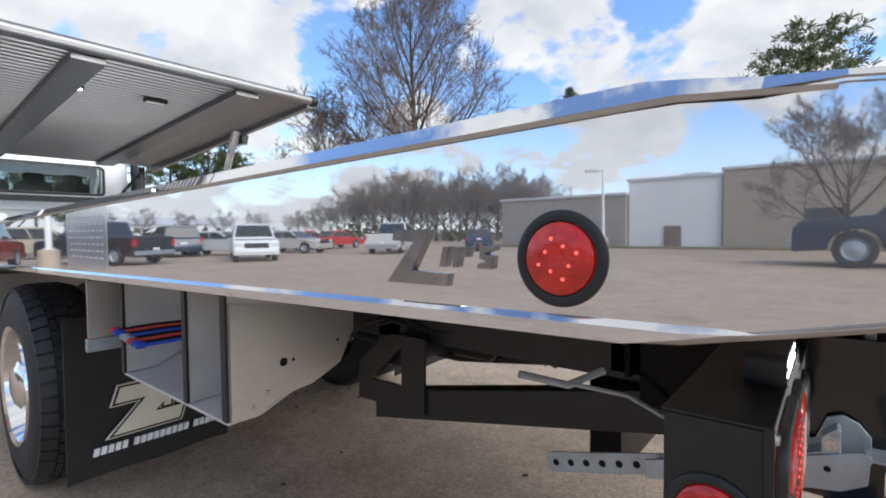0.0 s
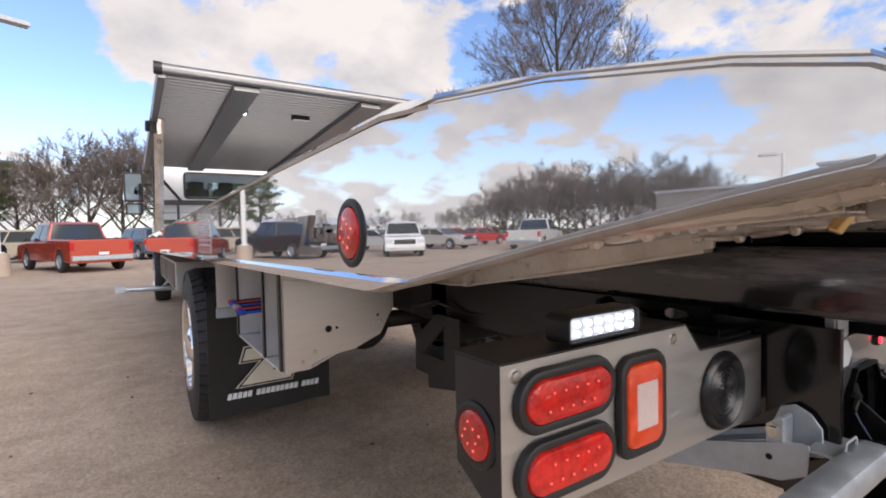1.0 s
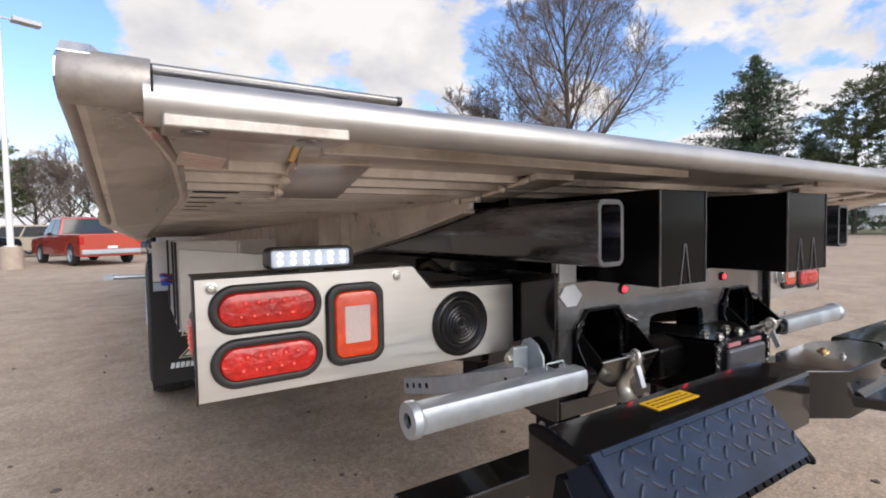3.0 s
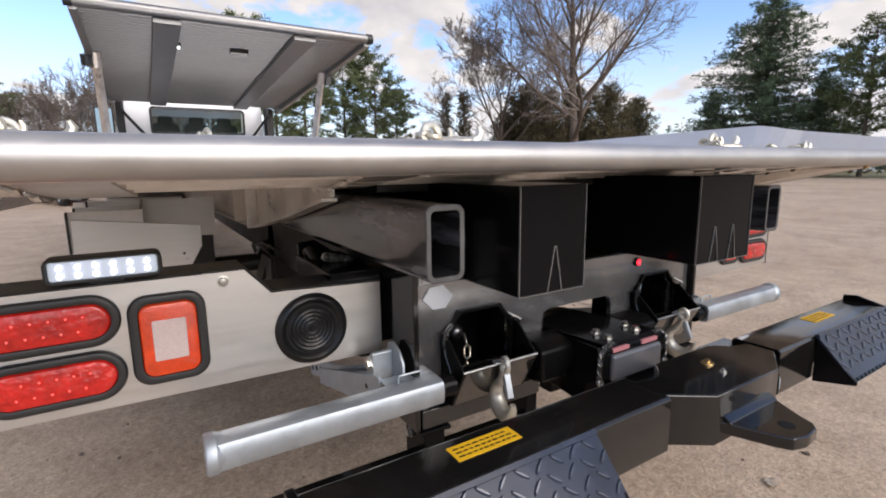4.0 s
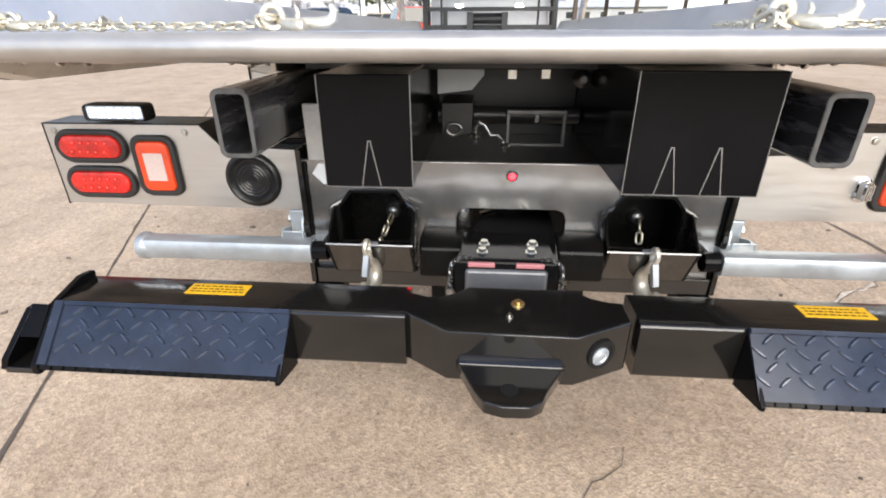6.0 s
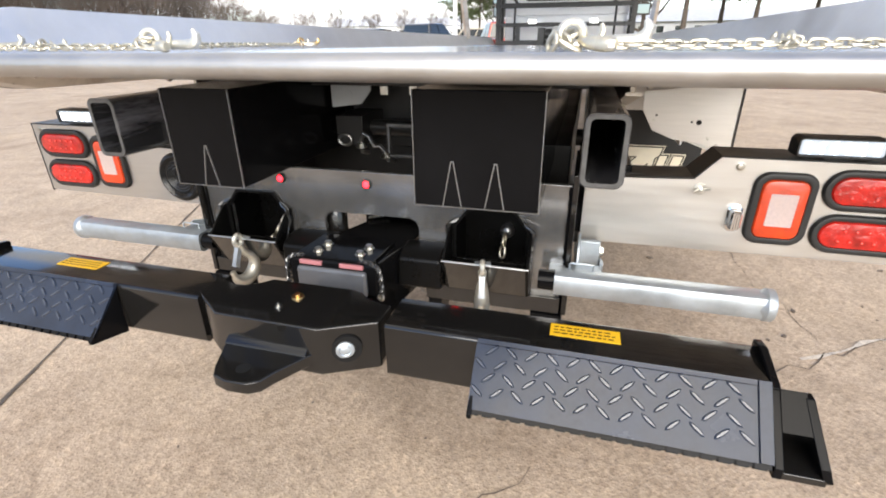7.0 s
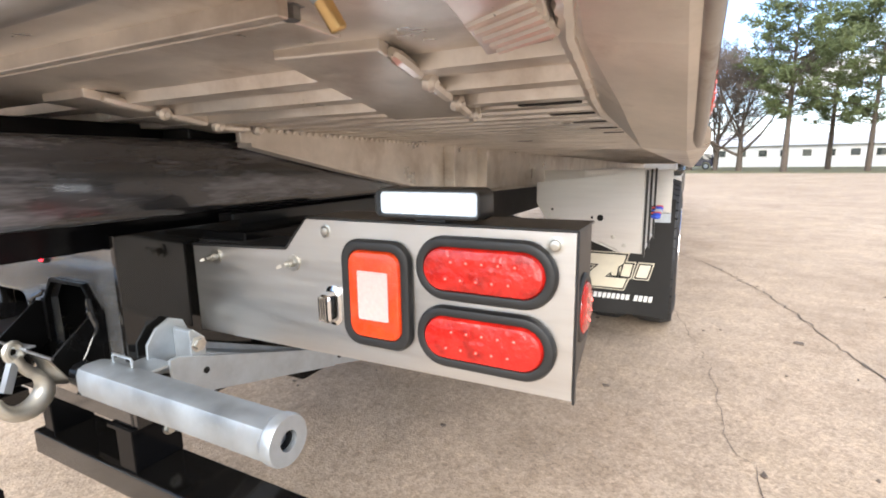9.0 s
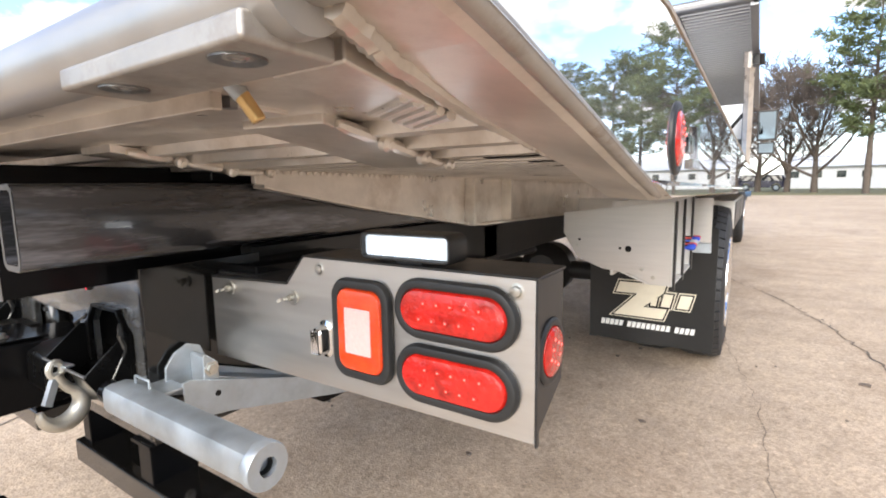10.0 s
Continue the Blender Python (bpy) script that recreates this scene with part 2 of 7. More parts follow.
DULLALU = mat("dull cast aluminium", (0.40, 0.375, 0.345), 0.5, 0.75, spread=0.18, scale=12, rvar=0.1, bump=0.08, bscale=45, dirt=(0.20, 0.15, 0.115), dirt_amount=0.6, dirt_scale=14)
RACKALU = mat("pale rack aluminium", (0.66, 0.65, 0.63), 0.5, 0.45, spread=0.1, scale=8, rvar=0.1)
BADGE = mat("badge metal", (0.33, 0.33, 0.34), 0.22, 1.0, spread=0.2, scale=40)

# ---- mesh helpers ----
def V(*a):
    return Vector(a)


def link(name, bm, material, parent=None, label="", angle=35, bevel=0.0, segs=2):
    me = bpy.data.meshes.new(name)
    bmesh.ops.recalc_face_normals(bm, faces=bm.faces)
    bm.to_mesh(me)
    bm.free()
    for m in (material if isinstance(material, (list, tuple)) else [material]):
        me.materials.append(m)
    me.shade_smooth()
    me.set_sharp_from_angle(angle=radians(angle))
    ob = new(name, me)
    if parent is not None:
        ob.parent = parent
    if bevel:
        mod = ob.modifiers.new("edge", "BEVEL")
        mod.width, mod.segments, mod.limit_method, mod.angle_limit, mod.harden_normals = bevel, segs, "ANGLE", radians(40), True
    if label:
        ob["label"] = label
    return ob


def part(name, bm, material, parent, label="", angle=35, bevel=0.0, segs=2):
    return link(name, bm, material, parent, label, angle, bevel, segs)


def piece(name, mesh, parent, m):
    ob = new(name, mesh)
    ob.parent = parent
    ob.matrix_basis = m
    return ob


def mesh_of(name, bm, material, angle=35):
    me = bpy.data.meshes.new(name)
    bmesh.ops.recalc_face_normals(bm, faces=bm.faces)
    bm.to_mesh(me)
    bm.free()
    for m in (material if isinstance(material, (list, tuple)) else [material]):
        me.materials.append(m)
    me.shade_smooth()
    me.set_sharp_from_angle(angle=radians(angle))
    return me


def thing(name, label, category, at=(0, 0, 0), group="", kind=""):
    ob = new(name)
    ob.empty_display_size = 0.2
    ob.location = at
    return tagged(ob, label, category, group, kind)


def box(bm, x0, x1, y0, y1, z0, z1, mi=0):
    vs = [bm.verts.new((x, y, z)) for x in (x0, x1) for y in (y0, y1) for z in (z0, z1)]
    for q in ((0, 1, 3, 2), (4, 6, 7, 5), (0, 4, 5, 1), (2, 3, 7, 6), (0, 2, 6, 4), (1, 5, 7, 3)):
        bm.faces.new([vs[i] for i in q]).material_index = mi
    return vs


def prism(bm, pts, a, b, axis="x", mi=0):
    """A polygon pulled from a to b. axis x: pts are (y, z); y: (x, z); z: (x, y)."""
    def at(p, c):
        return {"x": (c, p[0], p[1]), "y": (p[0], c, p[1]), "z": (p[0], p[1], c)}[axis]
    lo = [bm.verts.new(at(p, a)) for p in pts]
    hi = [bm.verts.new(at(p, b)) for p in pts]
    bm.faces.new(lo).material_index = mi
    bm.faces.new(hi[::-1]).material_index = mi
    n = len(pts)
    for i in range(n):
        bm.faces.new((lo[i], hi[i], hi[(i + 1) % n], lo[(i + 1) % n])).material_index = mi
    return lo + hi


def rounded(pts, r, n=4):
    """A polygon whose corners are rounded by short arcs."""
    out = []
    for a, b, c in zip(pts[-1:] + pts[:-1], pts, pts[1:] + pts[:1]):
        a, b, c = Vector(a), Vector(b), Vector(c)
        d1, d2 = (a - b), (c - b)
        k = min(r, 0.45 * d1.length, 0.45 * d2.length)
        p, q = b + d1.normalized() * k, b + d2.normalized() * k
        for j in range(n + 1):
            t = j / n
            out.append(tuple(p * (1 - t) ** 2 + b * (2 * t * (1 - t)) + q * t ** 2))
    return out


def ring(c, r, ax1, ax2, n, bm):
    return [bm.verts.new(c + ax1 * (r * math.cos(2 * math.pi * i / n)) + ax2 * (r * math.sin(2 * math.pi * i / n))) for i in range(n)]


def frame_of(d):
    d = d.normalized()
    u = d.cross(V(0, 0, 1)) if abs(d.z) < 0.9 else d.cross(V(1, 0, 0))
    u.normalize()
    return u, d.cross(u)


def tube(bm, pts, r, n=10, caps=True, mi=0, closed=False):
    """A round bar along pts; r is one radius or one a point."""
    pts = [Vector(p) for p in pts]
    rs = r if isinstance(r, (list, tuple)) else [r] * len(pts)
    rings, last = [], None
    m = len(pts)
    for i, p in enumerate(pts):
        if closed:
            d = pts[(i + 1) % m] - pts[i - 1]
        else:
            d = pts[min(i + 1, m - 1)] - pts[max(i - 1, 0)]
        d.normalize()
        if last is None:
            u, v = frame_of(d)
        else:
            u = last - d * last.dot(d)
            u.normalize()
            v = d.cross(u)
        last = u
        rings.append(ring(p, rs[i], u, v, n, bm))
    pairs = list(zip(rings, rings[1:])) + ([(rings[-1], rings[0])] if closed else [])
    for a, b in pairs:
        for k in range(n):
            bm.faces.new((a[k], a[(k + 1) % n], b[(k + 1) % n], b[k])).material_index = mi
    if caps and not closed:
        bm.faces.new(rings[0][::-1]).material_index = mi
        bm.faces.new(rings[-1]).material_index = mi
    return rings


def lathe(bm, c, d, prof, n=32, mi=0):
    """A turned form round the axis d through c; prof is (distance along d, radius)."""
    c, d = Vector(c), Vector(d).normalized()
    u, v = frame_of(d)
    rings = []
    for h, r in prof:
        if r < 1e-6:
            rings.append([bm.verts.new(c + d * h)])
        else:
            rings.append(ring(c + d * h, r, u, v, n, bm))
    for a, b in zip(rings, rings[1:]):
        for k in range(n):
            if len(a) == 1 and len(b) == 1:
                continue
            if len(a) == 1:
                f = (a[0], b[(k + 1) % n], b[k])
            elif len(b) == 1:
                f = (a[k], a[(k + 1) % n], b[0])
            else:
                f = (a[k], a[(k + 1) % n], b[(k + 1) % n], b[k])
            bm.faces.new(f).material_index = mi
    return rings


def rrect(w, h, r, n=6):
    out = []
    for cx, cy, a0 in ((w / 2 - r, h / 2 - r, 0), (-w / 2 + r, h / 2 - r, 90), (-w / 2 + r, -h / 2 + r, 180), (w / 2 - r, -h / 2 + r, 270)):
        for i in range(n + 1):
            a = radians(a0 + 90 * i / n)
            out.append((cx + r * math.cos(a), cy + r * math.sin(a)))
    return out


def stack(bm, layers, axis_m, mi=0, close=True):
    """Joins outlines of the same number of points, each (list of (x, y), height), placed by axis_m."""
    rings = [[bm.verts.new(axis_m @ V(x, y, h)) for x, y in pts] for pts, h in layers]
    n = len(rings[0])
    for a, b in zip(rings, rings[1:]):
        for k in range(n):
            bm.faces.new((a[k], a[(k + 1) % n], b[(k + 1) % n], b[k])).material_index = mi
    if close:
        bm.faces.new(rings[-1]).material_index = mi
        bm.faces.new(rings[0][::-1]).material_index = mi
    return rings


def hexbolt(bm, c, d, r=0.012, h=0.01, mi=0):
    lathe(bm, c, d, [(0, 0), (0, r * 1.5), (h * 0.25, r * 1.5), (h * 0.25, r), (h, r), (h, 0)], 6, mi)


# ---- ground ----
def concrete():
    m = bpy.data.materials.new("aged concrete")
    m.use_nodes = True
    nt = m.node_tree
    p = nt.nodes["Principled BSDF"]
    p.inputs["Roughness"].default_value = 0.85
    ln = nt.links.new
    tc = nt.nodes.new("ShaderNodeTexCoord")

    def noise_node(scale, detail=6, rough=0.6):
        n = nt.nodes.new("ShaderNodeTexNoise")
        n.inputs["Scale"].default_value, n.inputs["Detail"].default_value, n.inputs["Roughness"].default_value = scale, detail, rough
        ln(tc.outputs["Object"], n.inputs["Vector"])
        return n

    def ramp(src, stops):
        r = nt.nodes.new("ShaderNodeValToRGB")
        e = r.color_ramp.elements
        while len(e) < len(stops):
            e.new(0.5)
        for k, (pos, c) in zip(e, stops):
            k.position, k.color = pos, (*c, 1)
        ln(src, r.inputs[0])
        return r.outputs[0]

    def blend(kind, fac, a, b):
        x = nt.nodes.new("ShaderNodeMix")
        x.data_type, x.blend_type = "RGBA", kind
        x.inputs["Factor"].default_value = fac
        ln(a, x.inputs["A"])
        ln(b, x.inputs["B"])
        return x.outputs["Result"]

    base = ramp(noise_node(0.35, 5).outputs["Fac"], [(0.3, (0.41, 0.312, 0.228)), (0.7, (0.51, 0.405, 0.308))])
    mid = ramp(noise_node(3.0, 8, 0.7).outputs["Fac"], [(0.3, (0.80, 0.79, 0.77)), (0.7, (1.12, 1.11, 1.1))])
    vor = nt.nodes.new("ShaderNodeTexVoronoi")
    vor.inputs["Scale"].default_value = 110
    ln(tc.outputs["Object"], vor.inputs["Vector"])
    sepc = nt.nodes.new("ShaderNodeSeparateColor")
    ln(vor.outputs["Color"], sepc.inputs[0])
    grit = ramp(sepc.outputs[0], [(0.0, (0.62, 0.6, 0.58)), (0.5, (1.0, 1.0, 1.0)), (1.0, (1.28, 1.27, 1.25))])
    peb = nt.nodes.new("ShaderNodeTexVoronoi")
    peb.inputs["Scale"].default_value = 48
    ln(tc.outputs["Object"], peb.inputs["Vector"])
    sepp = nt.nodes.new("ShaderNodeSeparateColor")
    ln(peb.outputs["Color"], sepp.inputs[0])
    stones = ramp(sepp.outputs[1], [(0.0, (0.66, 0.63, 0.6)), (0.25, (0.97, 0.96, 0.95)), (0.8, (1.03, 1.03, 1.02)), (1.0, (1.3, 1.28, 1.25))])
    stain = ramp(noise_node(1.1, 7, 0.72).outputs["Fac"], [(0.36, (0.80, 0.77, 0.74)), (0.48, (1, 1, 1)), (0.62, (1.02, 1.01, 0.98)), (0.75, (1.12, 1.10, 1.04))])
    speck = ramp(noise_node(60, 3, 0.8).outputs["Fac"], [(0.32, (0.55, 0.52, 0.5)), (0.45, (1, 1, 1))])
    c = blend("MULTIPLY", 1.0, base, mid)
    c = blend("MULTIPLY", 0.55, c, grit)
    c = blend("MULTIPLY", 0.5, c, stones)
    c = blend("MULTIPLY", 0.8, c, stain)
    c = blend("MULTIPLY", 0.7, c, speck)
    ln(c, p.inputs["Base Color"])
    b = nt.nodes.new("ShaderNodeBump")
    b.inputs["Strength"].default_value, b.inputs["Distance"].default_value = 0.5, 0.004
    ln(vor.outputs["Distance"], b.inputs["Height"])
    ln(b.outputs[0], p.inputs["Normal"])
    return m


CONCRETE = concrete()
GRASS = mat("dormant grass", (0.16, 0.145, 0.07), 0.9, spread=0.4, scale=0.6, bump=0.5, bscale=30, dirt=(0.10, 0.12, 0.045), dirt_amount=0.8, dirt_scale=0.2)
bm = bmesh.new()
box(bm, -1500, 1500, -1500, 1500, -0.6, -0.05)
tagged(link("ground", bm, GRASS), "dormant brown-green grass reaching to the horizon", "ground", kind="structure")
bm = bmesh.new()
box(bm, -62, 46, -60, 44, -0.3, 0.0)
tagged(link("pavement", bm, CONCRETE), "tan weathered concrete parking lot with exposed grit", "pavement", kind="structure")

# ---- the tow truck: heading +y, its tail plates at y = 0 ----
truck = thing("tow_truck", "white flatbed tow truck, polished aluminium bed, black wheel lift", "tow truck")
HALF = 1.305           # half the bed's width
RAKE = 0.0168          # the bed falls towards the cab
FRONT = 8.25


def zt(y):
    return -RAKE * max(y - 0.1, 0.0)


def loft(bm, sections, mi=0):
    rings = [[bm.verts.new(p) for p in s] for s in sections]
    n = len(rings[0])
    for a, b in zip(rings, rings[1:]):
        for k in range(n):
            bm.faces.new((a[k], a[(k + 1) % n], b[(k + 1) % n], b[k])).material_index = mi
    bm.faces.new(rings[0][::-1]).material_index = mi
    bm.faces.new(rings[-1]).material_index = mi


# side rails: polished face, a crease, an upper face that leans in; the tail end narrows to a wedge
def rail(s):
    rows = []
    #       y     bottom  bend   crease  top    lean of the top, lip, inner edge of the sloped underside
    for y, b, k, c, t, lean, e, w, wz, wi, wj in (
            (FRONT, 1.147, 1.171, 1.357, 1.390, 0.045, 0.006, 1.185, 1.201, 1.236, 1.151), (3.0, 1.147, 1.171, 1.357, 1.390, 0.045, 0.006, 1.185, 1.201, 1.236, 1.151),
            (0.10, 1.147, 1.171, 1.357, 1.390, 0.045, 0.006, 1.185, 1.201, 1.236, 1.152), (0.055, 1.156, 1.1715, 1.357, 1.383, 0.040, 0.006, 1.188, 1.203, 1.234, 1.163),
            (0.02, 1.1637, 1.172, 1.353, 1.375, 0.031, 0.004, 1.190, 1.206, 1.232, 1.171), (0.0, 1.1660, 1.1708, 1.351, 1.370, 0.026, 0.0006, 1.191, 1.208, 1.231, 1.176),
            (-0.05, 1.1765, 1.1805, 1.353, 1.360, 0.005, 0.0006, 1.196, 1.214, 1.229, 1.189), (-0.20, 1.2088, 1.2128, 1.334, 1.338, 0.003, 0.0006, 1.209, 1.226, 1.222, 1.219),
            (-0.33, 1.2350, 1.2390, 1.308, 1.312, 0.003, 0.0006, 1.234, 1.2368, 1.239, 1.2364), (-0.385, 1.2445, 1.2485, 1.292, 1.296, 0.003, 0.0006, 1.248, 1.2450, 1.252, 1.2448),
            (-0.404, 1.256, 1.259, 1.280, 1.283, 0.003, 0.0006, 1.250, 1.2562, 1.254, 1.2562)):
        d = zt(y)
        x = HALF
        rows.append([(s * u, y, v + d) for u, v in (
            (x - 0.018, b), (x + e, b + 0.004), (x + e, k - e), (x, k), (x, c - 0.004), (x - 0.006, c - 0.001), (x - 0.006, c + 0.002), (x - 0.002, c + 0.004 if t - c > 0.012 else c + 0.002),
            (x - lean, t), (x - lean - 0.02, t), (max(w, x - 0.12), min(t - 0.004, 1.264)), (w, wz + 0.004), (w + 0.002, wz), (wi, wj))])
    bm = bmesh.new()
    loft(bm, rows)
    side = part("side_rail", bm, [MIRROR, RAILIN, MILL], truck, "mirror-polished aluminium side rail", angle=4)
    for f in side.data.polygons:
        if f.normal.x * s < 0.25 and f.normal.z < 0.8:
            f.material_index = 2 if f.normal.z < -0.2 else 1
    bm = bmesh.new()
    prof = []
    for y in (FRONT, 0.06):
        prof.append([(s * (HALF - 0.0035), y, 1.3545 + zt(y)), (s * (HALF + 0.0018), y, 1.3545 + zt(y)), (s * (HALF + 0.0018), y, 1.3605 + zt(y)), (s * (HALF - 0.0035), y, 1.3605 + zt(y))])
    prof.append([(s * (HALF - 0.004), -0.045, 1.346), (s * (HALF + 0.0006), -0.045, 1.346), (s * (HALF + 0.0006), -0.045, 1.350), (s * (HALF - 0.004), -0.045, 1.350)])
    loft(bm, prof)
    part("rub_strip", bm, mat_strip, side, "thin dull tan strip along the crease")
    # round marker lamp
    c, d = V(s * HALF, 0.160, 1.224), V(s, 0, 0)
    lamp_round(side, c, d, 0.047, 0.036)
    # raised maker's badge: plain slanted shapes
    bm = bmesh.new()
    x0, x1 = s * HALF, s * (HALF + 0.006)
    sy = -1 if s < 0 else -1

    def q(u, w):
        return (0.392 + sy * u, 1.189 + w)
    for poly in ([(0.0, 0.0), (0.095, 0.0), (0.098, 0.014), (0.042, 0.016), (0.072, 0.065), (0.012, 0.065), (0.010, 0.052), (0.045, 0.050)],
                 [(0.085, 0.022), (0.093, 0.022), (0.099, 0.045), (0.091, 0.045)],
                 [(0.104, 0.022), (0.110, 0.022), (0.113, 0.034), (0.124, 0.034), (0.127, 0.045), (0.106, 0.045)],
                 [(0.132, 0.040), (0.136, 0.040), (0.138, 0.050), (0.134, 0.050)],
                 [(0.138, 0.022), (0.156, 0.022), (0.158, 0.036), (0.146, 0.038), (0.160, 0.042), (0.160, 0.046), (0.142, 0.046), (0.141, 0.033), (0.150, 0.030), (0.139, 0.027)]):
        prism(bm, [q(*p) for p in poly], x0 - s * 0.001, x1, "x")
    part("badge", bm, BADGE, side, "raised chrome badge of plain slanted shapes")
    # pale instruction decal
    bm = bmesh.new()
    a, b = sorted((s * (HALF - 0.001), s * (HALF + 0.0008)))
    prism(bm, [(1.46, 1.158), (1.84, 1.150), (1.84, 1.322), (1.46, 1.328)], a, b, "x")
    part("instruction_decal", bm, DECALPALE, side, "pale instruction decal with faint unreadable print")
    bm = bmesh.new()
    a, b = sorted((s * (HALF + 0.0006), s * (HALF + 0.0013)))
    rnd = random.Random(6)
    for r in range(7):
        y = 1.49
        while y < 1.80:
            w = rnd.uniform(0.012, 0.04)
            box(bm, a, b, y, y + w, 1.185 + 0.019 * r, 1.191 + 0.019 * r)
            y += w + 0.012
    part("decal_print", bm, GREYPAINT, side, "rows of unreadable grey print")
    return side


mat_strip = mat("tan strip", (0.40, 0.31, 0.22), 0.45, 0.4, spread=0.15, scale=20)


def lamp_round(parent, c, d, ro, ri):
    bm = bmesh.new()
    lathe(bm, c, d, [(-0.002, ro), (0.0015, ro), (0.0035, ro * 0.95), (0.0045, (ro + ri) / 2), (0.0035, ri * 1.02), (0.001, ri), (0.001, 0)], 40)
    part("lamp_grommet", bm, RUBBER, parent, "round black rubber grommet")
    bm = bmesh.new()
    lathe(bm, c, d, [(0.001, ri * 0.99), (0.0045, ri * 0.97), (0.0075, ri * 0.82), (0.0088, ri * 0.45), (0.009, 0)], 36)
    u, v = frame_of(d)
    for k in range(8):
        a = 2 * math.pi * k / 8 + 0.3
        r = ri * (0.38 if k % 2 else 0.56)
        lathe(bm, c + u * (r * math.cos(a)) + v * (r * math.sin(a)), d, [(0.0065, 0.0024), (0.0092, 0.0018), (0.0096, 0)], 8, 1)
    part("lamp_lens", bm, [REDLENS, REDDOT], parent, "faceted red lens with diodes")


rail(-1)
rail(1)

# deck: a smooth top, ribs across underneath
bm = bmesh.new()
prof = [(-0.385, 1.268), (0.1, 1.262), (FRONT, 1.262 + zt(FRONT)), (FRONT, 1.212 + zt(FRONT))]


def und(y):
    """Height of the deck's underside, which rises towards the tail."""
    if y > 0.0:
        return 1.204 + zt(y)
    return min(1.241, 1.204 - 0.148 * y)


y = FRONT - 0.02
while y > -0.16:
    pitch = 0.10 if y > 2.0 else 0.066
    prof += [(y, und(y) + 0.014), (y - 0.003, und(y)), (y - pitch * 0.55, und(y)), (y - pitch * 0.55 - 0.003, und(y) + 0.014)]
    y -= pitch
prof += [(-0.19, 1.236), (-0.385, 1.243)]
prism(bm, prof, -HALF + 0.056, HALF - 0.056, "x")
deck = part("bed_deck", bm, [DECK], truck, "bright aluminium plank deck, ribbed underneath", angle=25)
me = deck.data
me.materials.append(MILL)
for f in me.polygons:
    if f.normal.z < 0.5:
        f.material_index = 1

def cast_z(y):
    """Underside of the ribbed castings, which droop forwards."""
    return 1.2295 - 0.085 * (y + 0.355)


# tail nose
bm = bmesh.new()
tube(bm, [(-1.245, -0.392, 1.2520), (1.245, -0.392, 1.2520)], 0.0222, 28)
part("tail_nose", bm, NOSE, truck, "rounded aluminium tail nose, rubbed bright")
for s in (-1, 1):
    bm = bmesh.new()
    tube(bm, [(s * 1.2385, -0.3885, 1.2655), (s * 1.298, -0.387, 1.2665), (s * 1.3035, -0.387, 1.2668)], [0.0232, 0.0228, 0.0205], 28)
    part("nose_end", bm, DULLALU, truck, "dull welded end of the tail nose")
    bm = bmesh.new()
    tube(bm, [(s * 1.2372, -0.391, 1.260), (s * 1.2392, -0.391, 1.260)], 0.0236, 28)
    part("nose_seam", bm, INK, truck, "dark open seam beside the welded end")
    # weld bead along the rail's inner edge
    bm = bmesh.new()
    rnd = random.Random(3)
    way = [(1.249, -0.382, 1.2445), (1.235, -0.33, 1.236), (1.210, -0.2, 1.225), (1.197, -0.05, 1.213), (1.192, 0.0, 1.207), (1.186, 0.10, 1.200), (1.186, 0.30, 1.196)]
    path = []
    for (xa, ya, za), (xb, yb, zb) in zip(way, way[1:]):
        for k in range(12):
            t = k / 12
            path.append((s * (xa + (xb - xa) * t + rnd.uniform(-0.0006, 0.0006)), ya + (yb - ya) * t, za + (zb - za) * t - 0.0005 + rnd.uniform(-0.0005, 0.0005)))
    tube(bm, path, [0.0064 + 0.0012 * (k % 2) for k in range(len(path))], 8)
    part("weld_bead", bm, MILL, truck)
    # rounded rim along the wedge's lower outer edge
    bm = bmesh.new()
    tube(bm, [(s * (HALF - 0.0062), yy, zz + 0.0055) for yy, zz in ((-0.388, 1.2455), (-0.33, 1.2350), (-0.20, 1.2088), (-0.05, 1.1765), (0.0, 1.1660), (0.02, 1.1622), (0.055, 1.1540), (0.10, 1.148), (0.30, 1.146))], [0.0066] * 6 + [0.006, 0.004, 0.002], 12)
    part("rounded_rim", bm, DULLALU, truck, "rounded dull rim along the wedge's edge")
    # long sill under the deck: it deepens forwards
    zf = zt(FRONT)
    a, b = sorted((s * 0.573, s * 0.585))
    bm = bmesh.new()
    prism(bm, [(0.05, 1.206), (0.05, 1.178), (0.35, 1.122), (0.85, 1.043), (0.95, 1.036), (FRONT, 1.036 + zf), (FRONT, 1.20 + zf)], a, b, "x")
    sill = part("long_sill", bm, MILL, truck, "deep welded aluminium sill under the deck", bevel=0.002)
    a, b = sorted((s * 0.565, s * 0.600))
    bm = bmesh.new()
    prism(bm, [(0.06, 1.176), (0.35, 1.122), (0.85, 1.043), (0.95, 1.036), (FRONT, 1.036 + zf), (FRONT, 1.029 + zf), (0.95, 1.029), (0.85, 1.036), (0.35, 1.115), (0.06, 1.169)], a, b, "x")
    part("lower_flange", bm, MILL, sill)
    for yy in (0.845, 1.12):
        bm = bmesh.new()
        a, b = sorted((s * 0.585, s * 0.622))
        box(bm, a, b, yy - 0.007, yy + 0.007, 1.036, 1.192)
        part("stiffener", bm, MILL, sill, bevel=0.001)
    bm = bmesh.new()
    for k in range(90):
        yy = 0.10 + 0.02 * k
        lathe(bm, (s * 0.586, yy, und(yy) - 0.002), (s, 0, -0.7), [(0, 0.006), (0.003, 0.005), (0.005, 0)], 6)
